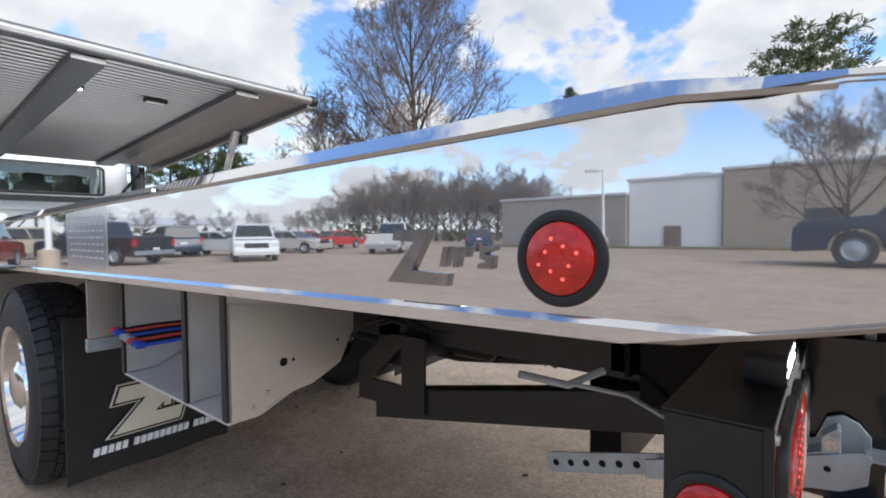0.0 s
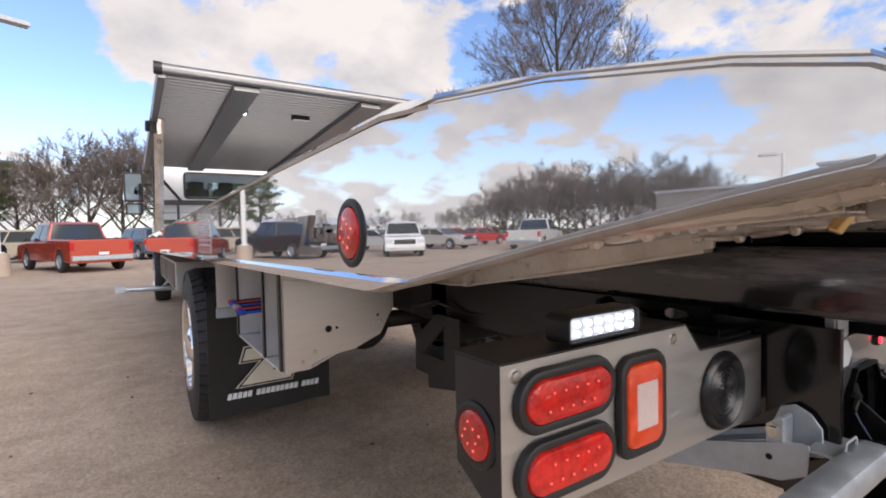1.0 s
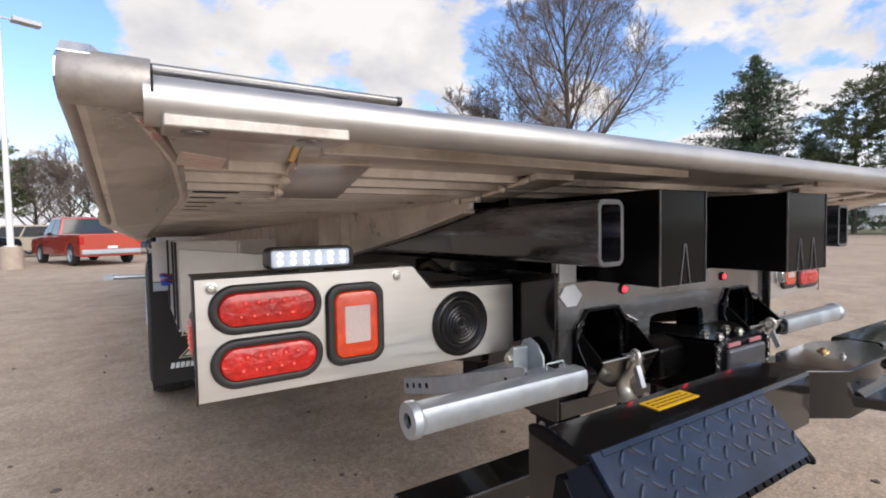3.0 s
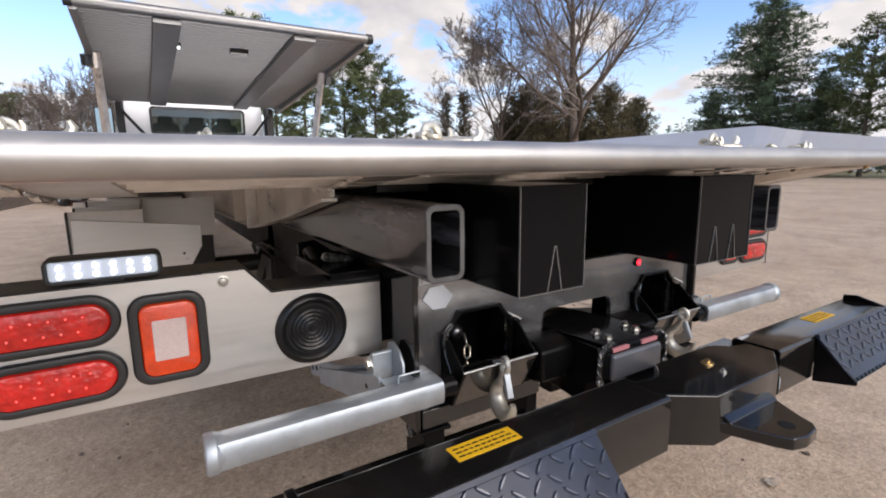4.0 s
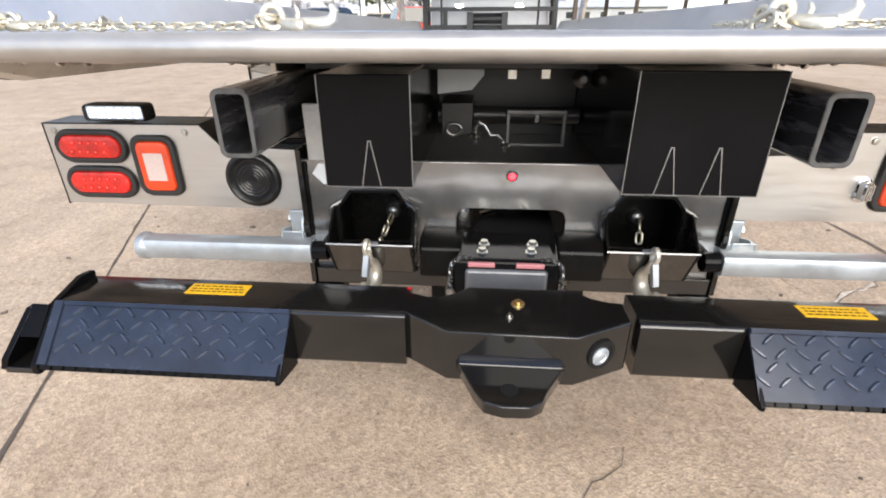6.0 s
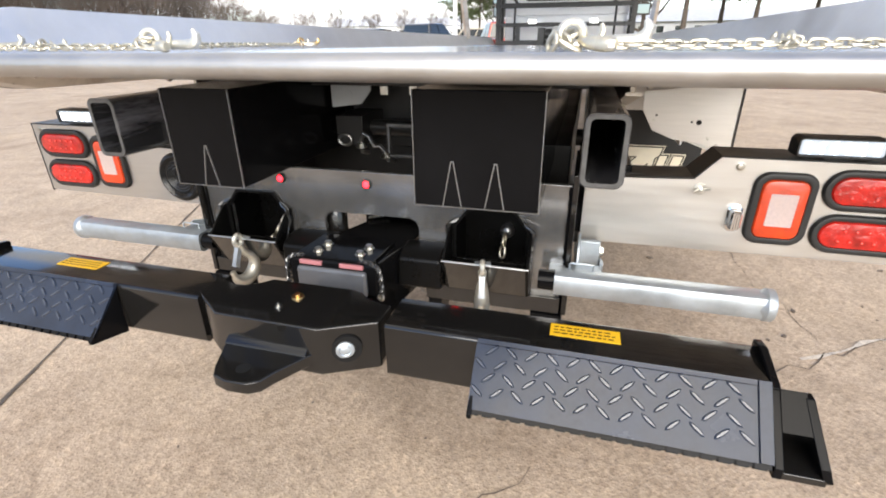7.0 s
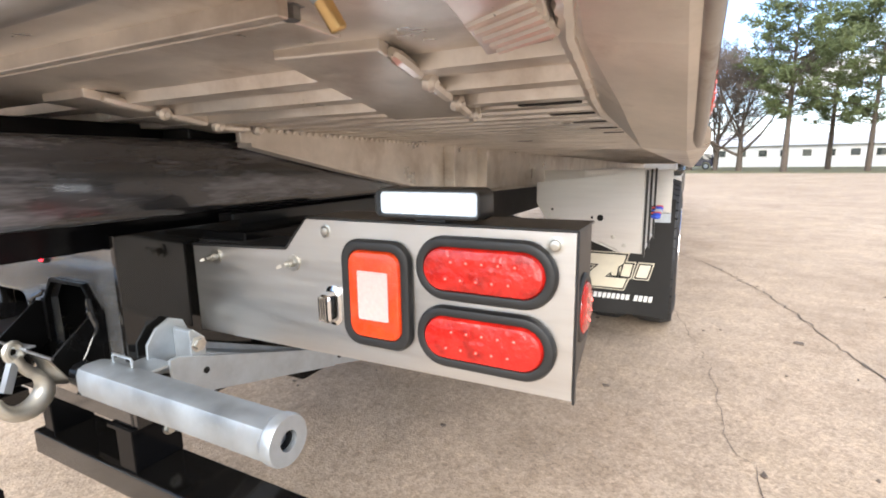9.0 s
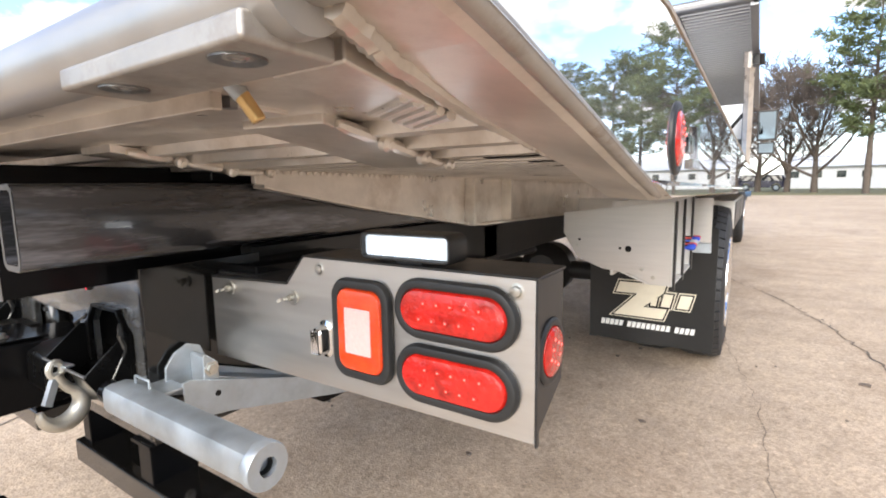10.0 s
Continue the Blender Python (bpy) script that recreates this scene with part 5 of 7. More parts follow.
    part("cross_beam", bm, BLACKLIT, hanger, bevel=0.004)
    bm = bmesh.new()
    a, b = sorted((s * 0.150, s * 0.185))
    box(bm, a, b, -0.126, -0.050, 0.606, 0.696)
    part("post", bm, BLACK, hanger, bevel=0.003)
    bm = bmesh.new()
    a, b = sorted((s * 0.120, s * 0.848))
    box(bm, a, b, -0.136, -0.040, 0.555, 0.608)
    part("lower_bar", bm, ARMBLACK, truck, "long glossy black lower bar", bevel=0.006)

# chassis
bm = bmesh.new()
for s in (-1, 1):
    a, b = sorted((s * 0.38, s * 0.46))
    box(bm, a, b, 0.12, 11.0, 0.855, 1.04)
box(bm, -0.46, 0.46, 0.3, 0.42, 0.87, 1.0)
box(bm, -0.46, 0.46, 1.2, 1.32, 0.75, 1.0)
tube(bm, [(-0.9, 3.12, 0.5), (0.9, 3.12, 0.5)], 0.07, 14)
lathe(bm, (0, 3.12, 0.5), (0, -1, 0), [(-0.25, 0.05), (-0.12, 0.2), (0.05, 0.21), (0.14, 0.12), (0.14, 0)], 20)
tube(bm, [(0.15, 0.5, 0.75), (-0.1, 1.2, 0.72), (0.05, 2.7, 0.7)], 0.03, 8)
part("chassis", bm, SATIN, truck, "black chassis rails, axle and brackets", bevel=0.004)
for s in (-1, 1):
    # arm that slopes down forwards, hung from an A-shaped bracket
    bm = bmesh.new()
    a, b = sorted((s * 0.43, s * 0.50))
    prism(bm, [(0.13, 0.775), (0.13, 0.885), (0.285, 0.855), (1.30, 0.655), (1.30, 0.548)], a, b, "x")
    part("lift_arm", bm, SATIN, truck, "black sloping arm under the chassis", bevel=0.006)
    bm = bmesh.new()
    a, b = sorted((s * 0.502, s * 0.514))
    prism(bm, [(1.378, 0.616), (1.372, 0.76), (1.20, 0.884), (1.14, 0.884), (1.145, 0.845), (1.311, 0.70), (1.20, 0.702), (1.20, 0.617)], a, b, "x")
    prism(bm, [(1.037, 0.884), (1.14, 0.884), (1.145, 0.845), (1.148, 0.70), (1.20, 0.702), (1.20, 0.617), (1.042, 0.617)], a, b, "x")
    part("a_bracket", bm, SATIN, truck, "black A-shaped hanger bracket", bevel=0.001)
bm = bmesh.new()
tube(bm, [(-0.47, 1.30, 0.90), (-0.50, 1.2, 0.93), (-0.46, 1.05, 0.90), (-0.44, 0.8, 0.92), (-0.40, 0.6, 0.84)], 0.009, 6)
tube(bm, [(-0.5, 1.42, 0.86), (-0.52, 1.36, 0.90), (-0.47, 1.25, 0.93)], 0.008, 6)
part("brake_hose", bm, RUBBER, truck, "looped black hose under the chassis")
bm = bmesh.new()
lathe(bm, (-0.2, 1.05, 0.80), (0, -1, 0), [(-0.08, 0), (-0.08, 0.05), (0.08, 0.05), (0.10, 0.03), (0.10, 0)], 16)
part("air_tank", bm, SATIN, truck, "small black air tank")
bm = bmesh.new()
tube(bm, [(-0.80, 0.5, 0.93), (-0.72, 0.42, 0.90), (-0.66, 0.36, 0.93)], 0.009, 8)
tube(bm, [(-0.72, 0.42, 0.905), (-0.68, 0.30, 0.89), (-0.64, 0.22, 0.84), (-0.60, 0.18, 0.82)], 0.005, 6)
part("air_fitting", bm, ZINC, truck, "small plated fitting with a hose")
bm = bmesh.new()
prism(bm, [(-0.585, 1.045), (-0.54, 1.05), (-0.47, 1.0), (-0.47, 0.90), (-0.585, 0.90)], 0.325, 0.340, "y")
screen = part("hose_bulkhead", bm, BLACK, truck, "black bulkhead plate with hoses", bevel=0.003)
for way in ([(-0.565, 0.325, 1.02), (-0.575, 0.26, 1.035), (-0.575, 0.22, 1.02), (-0.56, 0.18, 0.985)], [(-0.56, 0.325, 0.99), (-0.55, 0.27, 1.0), (-0.52, 0.24, 0.97), (-0.52, 0.24, 0.93)]):
    bm = bmesh.new()
    tube(bm, way, 0.011, 10)
    part("hose", bm, RUBBER, screen, "black rubber hose")
for dz in (0.0, -0.026):
    bm = bmesh.new()
    prof2 = [(0.0, 0.0), (0.0, 0.0075)]
    for k in range(6):
        prof2 += [(0.004 + 0.011 * k, 0.0075), (0.005 + 0.011 * k, 0.0108), (0.011 + 0.011 * k, 0.0108), (0.012 + 0.011 * k, 0.0075)]
    prof2 += [(0.076, 0.0075), (0.076, 0.0)]
    lathe(bm, (-0.576, 0.150, 1.036 + dz), (1.0, 0.05, -0.25), prof2, 14)
    part("hose_connector", bm, BOLTDULL, screen, "ribbed plated hose connector")


# wheels: two at each rear end, one in front
def wheel(x, y, s, r=0.505, w=0.265):
    bm = bmesh.new()
    h = w / 2
    lathe(bm, (x, y, r), (s, 0, 0), [(-h, 0.30), (-h, r - 0.10), (-h + 0.02, r - 0.035), (-h + 0.045, r - 0.012), (h - 0.045, r - 0.012), (h - 0.02, r - 0.035), (h, r - 0.10), (h + 0.004, r - 0.14), (h - 0.004, 0.30)], 56)
    tyre = part("tyre", bm, TYRE, truck, "black truck tyre with blocky tread")
    bm = bmesh.new()
    for k in range(48):
        a = 2 * math.pi * k / 48
        for x0, x1, off in ((-h + 0.012, -h + 0.07, 0.0), (-h + 0.078, -0.032, 0.06), (-0.024, 0.024, 0.03), (0.032, h - 0.078, 0.06), (h - 0.07, h - 0.012, 0.0)):
            c, d = math.cos(a + off), math.sin(a + off)
            e = 0.026
            q = []
            for rr in (r - 0.02, r - 0.001):
                for xx in (x0, x1):
                    for t in (-e, e):
                        lift = 0.0 if abs(xx) < h - 0.02 else -0.02
                        q.append((x + xx, y + c * (rr + lift) - d * t, r + d * (rr + lift) + c * t))
            vs = [bm.verts.new(p) for p in q]
            for f in ((0, 1, 3, 2), (4, 6, 7, 5), (0, 4, 5, 1), (2, 3, 7, 6), (0, 2, 6, 4), (1, 5, 7, 3)):
                bm.faces.new([vs[i] for i in f])
    tagged(part("tread", bm, TYRE, tyre, "tyre tread blocks"), kind="stuff")
    bm = bmesh.new()
    lathe(bm, (x, y, r), (s, 0, 0), [(h - 0.012, 0.302), (h + 0.006, 0.298), (h - 0.004, 0.275), (h - 0.07, 0.25), (h - 0.10, 0.14), (h - 0.02, 0.12), (h + 0.0, 0.09), (h + 0.01, 0.05), (h + 0.01, 0)], 40)
    for k in range(10):
        a = 2 * math.pi * k / 10
        lathe(bm, (x + s * (h - 0.09), y + 0.17 * math.cos(a), r + 0.17 * math.sin(a)), (s, 0, 0), [(-0.01, 0.016), (0.02, 0.015), (0.026, 0)], 8)
    part("rim", bm, CHROME, tyre, "polished aluminium rim")


for s in (-1, 1):
    wheel(s * 1.1175, 3.12, s)
    wheel(s * 0.82, 3.12, s)
    wheel(s * 1.02, 10.2, s)

# behind each rear wheel: quarter plate, open strap rack, flap
for s in (-1, 1):
    qy, qz = (1.128, 0.0) if s < 0 else (1.345, 0.024)
    bm = bmesh.new()
    prism(bm, [(s * x, z + qz) for x, z in ((1.145, 0.770), (1.145, 1.075), (0.745, 1.03), (0.745, 0.95), (0.80, 0.855), (0.90, 0.815), (1.03, 0.800), (1.075, 0.768))], qy, qy + 0.006, "y")
    plate = part("quarter_plate", bm, BRUSHED, truck, "brushed stainless quarter plate behind the wheel", bevel=0.001, segs=1)
    for x, z, r in ((0.995, 0.897, 0.012), (0.965, 0.898, 0.005), (0.81, 0.925, 0.005)):
        bm = bmesh.new()
        lathe(bm, (s * x, qy - 0.0002, z + qz), (0, -1, 0), [(0, r), (0.0006, r), (0.0006, 0)], 16)
        part("hole", bm, INK, plate)
    for x, z in ((1.085, 0.795), (1.045, 0.825), (0.80, 0.90)):
        bm = bmesh.new()
        lathe(bm, (s * x, qy, z + qz), (0, -1, 0), [(0, 0.008), (0.003, 0.007), (0.004, 0)], 10)
        part("rivet", bm, BOLT, plate)
    bm = bmesh.new()
    a, b = sorted((s * 0.93, s * 0.94))
    box(bm, a, b, qy + 0.007, 1.862, 0.815, 1.10)
    rack = part("strap_rack", bm, RACKALU, truck, "open aluminium rack with dividers")
    bm = bmesh.new()
    prism(bm, [(s * 1.152, 0.766 + qz), (s * 1.06, 0.768 + qz), (s * 0.94, 0.815 + qz), (s * 0.94, 0.822 + qz), (s * 1.062, 0.775 + qz), (s * 1.152, 0.774 + qz)], qy + 0.007, 1.862, "y")
    part("rack_floor", bm, RACKALU, rack)
    for y0 in (qy + 0.007, qy + 0.232, 1.85):
        bm = bmesh.new()
        prism(bm, [(s * 1.15, 0.776 + qz), (s * 1.063, 0.777 + qz), (s * 0.941, 0.824 + qz), (s * 0.941, 1.10), (s * 1.15, 1.10)], y0, y0 + 0.012, "y")
        div = part("divider", bm, RACKALU, rack)
        bm = bmesh.new()
        a, b = sorted((s * 1.15, s * 1.158))
        box(bm, a, b, y0 - 0.006, y0 + 0.018, 0.776, 1.10)
        part("edge_trim", bm, RUBBER, div, "black rubber edge trim")
    cols = [BLUE, BLUE, REDBIT, GREYBIT, GREYBIT, BLUE, BLUE, REDBIT]
    first, gap = (0.50, 0.033) if s < 0 else (0.26, 0.029)
    for k in range(8):
        bm = bmesh.new()
        y = qy + first + gap * k
        z = 0.905 + 0.003 * k
        tube(bm, [(s * 0.945, y - 0.10, z + 0.012), (s * 1.06, y - 0.03, z + 0.006), (s * 1.165, y, z)], 0.0058, 8)
        lathe(bm, (s * 1.163, y, z), (s, 0.25, 0), [(0, 0.007), (0.004, 0.0098), (0.024, 0.0098), (0.030, 0.006), (0.030, 0)], 10, 1)
        part("strap_handle", bm, [(BLUE, INK, REDBIT, INK)[k % 4], cols[k]], rack, "slim strap bar with a coloured end")
    for k in range(5):
        bm = bmesh.new()
        y = qy + first - 0.20 + 0.030 * k
        tube(bm, [(s * 0.958, y, 0.915), (s * 0.962, y + 0.006, 0.945), (s * 0.966, y + 0.016, 0.985)], [0.006, 0.0095, 0.0095], 8)
        part("strap_peg", bm, RUBBER, rack, "short black peg")
        bm = bmesh.new()
        a, b = sorted((s * 0.9405, s * 0.950))
        box(bm, a, b, y - 0.010, y + 0.010, 0.850, 0.892)
        part("comb_slat", bm, WHITEPRINT, rack, "pale slat of the peg comb", bevel=0.001)
    # front guard above the flap
    bm = bmesh.new()
    a, b = sorted((s * 0.60, s * 1.22))
    box(bm, a, b, 1.99, 2.0, 0.885, 1.09)
    guard = part("guard_plate", bm, BRUSHED, truck, "stainless guard plate ahead of the rack")
    bm = bmesh.new()
    box(bm, min(s * 1.04, s * 1.22), max(s * 1.04, s * 1.22), 2.001, 2.03, 0.835, 0.880)
    part("guard_bracket", bm, ZINC, guard, "plated bracket under the guard")
    bm = bmesh.new()
    xs = [s * (0.588 + (1.235 - 0.588) * k / 8) for k in range(9)]
    loft(bm, [[(x, 2.28 + 0.012 * math.sin(k * 1.3), 0.262), (x, 2.29 + 0.012 * math.sin(k * 1.3), 0.262), (x, 2.27, 0.93), (x, 2.26, 0.93)] for k, x in enumerate(xs)])
    flap = part("mud_flap", bm, FLAP, truck, "black rubber mud flap with pale printed emblem", bevel=0.003)
    # printed emblem of plain shapes and bars; it reads the same way on both flaps
    def fp(u, w):
        return (s * 0.905 + u, 0.352 + w)
    big = [(-0.175, 0.070), (0.085, 0.070), (0.105, 0.128), (-0.015, 0.128), (0.085, 0.215), (0.098, 0.262), (-0.145, 0.262), (-0.165, 0.200), (-0.050, 0.200)]
    shapes = [big]
    for u0, w0 in ((0.020, 0.040), (0.072, 0.062), (0.152, 0.076)):
        shapes.append([(u0, 0.140), (u0 + w0 * 0.75, 0.140), (u0 + w0, 0.212), (u0 + w0 * 0.25, 0.212)])
    for k, poly in enumerate(shapes):
        c = (sum(p[0] for p in poly) / len(poly), sum(p[1] for p in poly) / len(poly))
        for name, grow, y0, material in (("emblem_border", 0.013, 2.2570, PALEPRINT), ("emblem_line", 0.008, 2.2562, INK), ("emblem", 0.0, 2.2554, PALEPRINT)):
            pts = []
            n = len(poly)
            area = sum(poly[i][0] * poly[(i + 1) % n][1] - poly[(i + 1) % n][0] * poly[i][1] for i in range(n))
            for i in range(n):
                p0, p1, p2 = (Vector(poly[(i + d) % n]) for d in (-1, 0, 1))
                e1, e2 = (p1 - p0).normalized(), (p2 - p1).normalized()
                sg = 1 if area > 0 else -1
                n1, n2 = Vector((e1.y, -e1.x)) * sg, Vector((e2.y, -e2.x)) * sg
                m2 = (n1 + n2) / max(0.35, 1 + n1.dot(n2))
                pts.append(fp(*(p1 + m2 * grow)))
            bm = bmesh.new()
            lift = 0.0 if k == 0 else -0.0004
            prism(bm, pts, y0 + lift, 2.268, "y")
            part(name, bm, material, flap, "pale cream emblem of plain slanted shapes" if name == "emblem" else "")
    bm = bmesh.new()
    u = -0.245
    for n in (5, 9, 4):
        for k in range(n):
            prism(bm, [fp(u, 0.004), fp(u + 0.0185, 0.004), fp(u + 0.0245, 0.034), fp(u + 0.006, 0.034)], 2.2570, 2.268, "y")
            u += 0.0252
        u += 0.019
    tagged(part("print", bm, WHITEPRINT, flap, "white bars of printed lettering"), kind="stuff")

# tool locker and step gear ahead of the rear wheels
for s in (-1, 1):
    bm = bmesh.new()
    a, b = sorted((s * 0.62, s * 1.22))
    box(bm, a, b, 4.3, 6.4, 0.75, 1.0)
    lock = part("tool_locker", bm, BRUSHED, truck, "brushed aluminium tool locker under the bed", bevel=0.01)
    bm = bmesh.new()
    for y0 in (4.33, 5.37):
        a, b = sorted((s * 1.22, s * 1.226))
        box(bm, a, b, y0, y0 + 1.0, 0.77, 0.985)
    part("locker_door", bm, SATIN, lock, "dark locker door", bevel=0.004)
bm = bmesh.new()
tube(bm, [(-0.95, 6.5, 0.57), (-1.62, 6.5, 0.585)], 0.03, 10)
box(bm, -1.70, -1.60, 6.46, 6.54, 0.55, 0.63)
tube(bm, [(-1.2, 6.5, 0.6), (-1.1, 6.2, 0.75)], 0.015, 8)
part("side_step", bm, ZINC, truck, "galvanised fold-out side arm")

# upper deck on struts above the bed's front
UY0, UZ0, UY1, UZ1 = 4.15, 2.575, 8.25, 2.32


def up(y):
    return UZ0 + (UZ1 - UZ0) * (y - UY0) / (UY1 - UY0)


bm = bmesh.new()
prof = [(UY0, up(UY0) + 0.03), (UY1, up(UY1) + 0.03), (UY1, up(UY1))]
y = UY1 - 0.02
while y > UY0 + 0.08:
    prof += [(y, up(y)), (y - 0.008, up(y) - 0.012), (y - 0.030, up(y) - 0.012), (y - 0.038, up(y))]
    y -= 0.075
prof += [(UY0, up(UY0))]
prism(bm, prof, -1.24, 1.24, "x")
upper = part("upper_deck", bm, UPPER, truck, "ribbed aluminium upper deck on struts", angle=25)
for x in (-0.60, 0.62):
    bm = bmesh.new()
    prism(bm, [(UY0 + 0.03, up(UY0) - 0.014), (UY1 - 0.05, up(UY1) - 0.014), (UY1 - 0.05, up(UY1) - 0.06), (UY0 + 0.03, up(UY0) - 0.06)], x - 0.11, x + 0.11, "x")
    part("joist", bm, UPPER, upper, "flat aluminium joist", bevel=0.004)
for s in (-1, 1):
    bm = bmesh.new()
    a, b = sorted((s * 1.24, s * 1.30))
    prism(bm, [(UY0 - 0.01, up(UY0) + 0.05), (UY1, up(UY1) + 0.05), (UY1, up(UY1) - 0.09), (UY0 - 0.01, up(UY0) - 0.05)], a, b, "x")
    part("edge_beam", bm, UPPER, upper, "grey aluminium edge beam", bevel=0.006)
    bm = bmesh.new()
    tube(bm, [(s * 1.225, 5.55, up(5.5) - 0.02), (s * 1.225, 6.25, 1.26)], 0.045, 4)
    tube(bm, [(s * 1.225, 5.53, up(5.5) + 0.0), (s * 1.225, 5.60, up(5.5) - 0.14)], 0.06, 10)
    part("strut", bm, MILL, truck, "aluminium strut carrying the upper deck")
    bm = bmesh.new()
    box(bm, min(s * 1.31, s * 1.25), max(s * 1.31, s * 1.25), 5.45, 5.6, up(5.5) - 0.16, up(5.5) - 0.02)
    tube(bm, [(s * 1.32, 5.5, up(5.5) - 0.05), (s * 1.32, 5.54, up(5.5) - 0.15)], 0.035, 8)
    part("strut_lamp", bm, SATIN, truck, "black lamp and bracket at the strut's head")
bm = bmesh.new()
tube(bm, [(-1.27, UY0 - 0.02, up(UY0) + 0.025), (1.27, UY0 - 0.02, up(UY0) + 0.025)], 0.045, 12)
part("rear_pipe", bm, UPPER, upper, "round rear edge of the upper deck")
for x in (-1.295, 1.295):
    bm = bmesh.new()
    tube(bm, [(x - 0.03, UY0 - 0.02, up(UY0) + 0.025), (x + 0.03, UY0 - 0.02, up(UY0) + 0.025)], 0.052, 14)
    part("end_cap", bm, RUBBER, upper, "black end cap of the rear pipe")
for x in (-0.55, 0.1):
    bm = bmesh.new()
    box(bm, x - 0.09, x + 0.09, UY0 + 0.7, UY0 + 0.78, up(4.9) - 0.05, up(4.9) - 0.015)
    part("deck_light", bm, SATIN, upper)
    bm = bmesh.new()
    box(bm, x - 0.08, x + 0.08, UY0 + 0.71, UY0 + 0.77, up(4.9) - 0.055, up(4.9) - 0.05)
    part("deck_light_lens", bm, LEDWHITE if x < 0 else WHITEPRINT, upper)

# bulkhead and cab
CY = 8.72
bm = bmesh.new()
prism(bm, [(CY, 0.95), (CY, 1.62), (CY + 2.05, 1.62), (CY + 2.1, 1.72), (CY + 3.1, 1.55), (CY + 3.25, 1.4), (CY + 3.25, 0.7), (CY + 1.9, 0.7), (CY + 1.9, 0.95)], -1.08, 1.08, "x")
cab = part("cab", bm, CABWHITE, truck, "white painted truck cab", bevel=0.04, segs=3)
bm = bmesh.new()
prism(bm, [(-1.08, 1.62), (1.08, 1.62), (1.08, 1.885), (-1.08, 1.885)], CY, CY + 0.07, "y")
prism(bm, [(-1.08, 2.265), (1.08, 2.265), (1.06, 2.40), (-1.06, 2.40)], CY, CY + 0.07, "y")
for s in (-1, 1):
    prism(bm, [(s * 0.715, 1.885), (s * 1.08, 1.885), (s * 1.08, 2.265), (s * 0.715, 2.265)], CY, CY + 0.07, "y")
part("back_wall", bm, CABWHITE, cab, bevel=0.004)
bm = bmesh.new()
prism(bm, [(CY, 2.36), (CY + 0.12, 2.50), (CY + 1.35, 2.52), (CY + 1.75, 2.35), (CY + 1.72, 2.30), (CY + 1.33, 2.45), (CY + 0.15, 2.43), (CY + 0.03, 2.33)], -1.06, 1.06, "x")
part("roof", bm, CABWHITE, cab, bevel=0.01)
for s in (-1, 1):
    bm = bmesh.new()
    a, b = sorted((s * 1.03, s * 1.08))
    for ring4 in ([(CY + 0.07, 1.62), (CY + 0.36, 1.62), (CY + 0.36, 2.42), (CY + 0.07, 2.40)], [(CY + 0.36, 1.62), (CY + 2.05, 1.62), (CY + 2.0, 1.86), (CY + 0.36, 1.86)],
                  [(CY + 1.68, 1.86), (CY + 1.80, 1.86), (CY + 1.70, 2.33), (CY + 1.32, 2.45), (CY + 1.30, 2.30)]):
        prism(bm, ring4, a, b, "x")
    part("cab_side", bm, CABWHITE, cab)
for x in (-0.48, 0.02, 0.50):
    bm = bmesh.new()
    m = Matrix.Translation((x, CY + 0.62, 1.86)) @ Euler((radians(90), 0, 0)).to_matrix().to_4x4()
    stack(bm, [(rrect(0.44, 0.44, 0.10), -0.06), (rrect(0.46, 0.46, 0.11), 0.0), (rrect(0.44, 0.44, 0.10), 0.06)], m)
    m = Matrix.Translation((x, CY + 0.60, 2.12)) @ Euler((radians(90), 0, 0)).to_matrix().to_4x4()
    stack(bm, [(rrect(0.24, 0.15, 0.05), -0.04), (rrect(0.26, 0.17, 0.06), 0.0), (rrect(0.24, 0.15, 0.05), 0.04)], m)
    part("seat", bm, RUBBER, cab, "black cab seat with a headrest")
bm = bmesh.new()
m = Matrix.Translation((0.02, CY - 0.001, 2.075)) @ Euler((radians(90), 0, 0)).to_matrix().to_4x4()
stack(bm, [(rrect(1.50, 0.46, 0.07), -0.01), (rrect(1.50, 0.46, 0.07), 0.008), (rrect(1.43, 0.39, 0.05), 0.008), (rrect(1.43, 0.39, 0.05), 0.002)], m, close=False)
part("window_frame", bm, RUBBER, cab, "black rubber window seal")
bm = bmesh.new()
stack(bm, [(rrect(1.44, 0.40, 0.05), 0.0), (rrect(1.44, 0.40, 0.05), 0.003)], m)
part("rear_window", bm, CLEARGLASS, cab, "tinted see-through rear window").visible_shadow = False
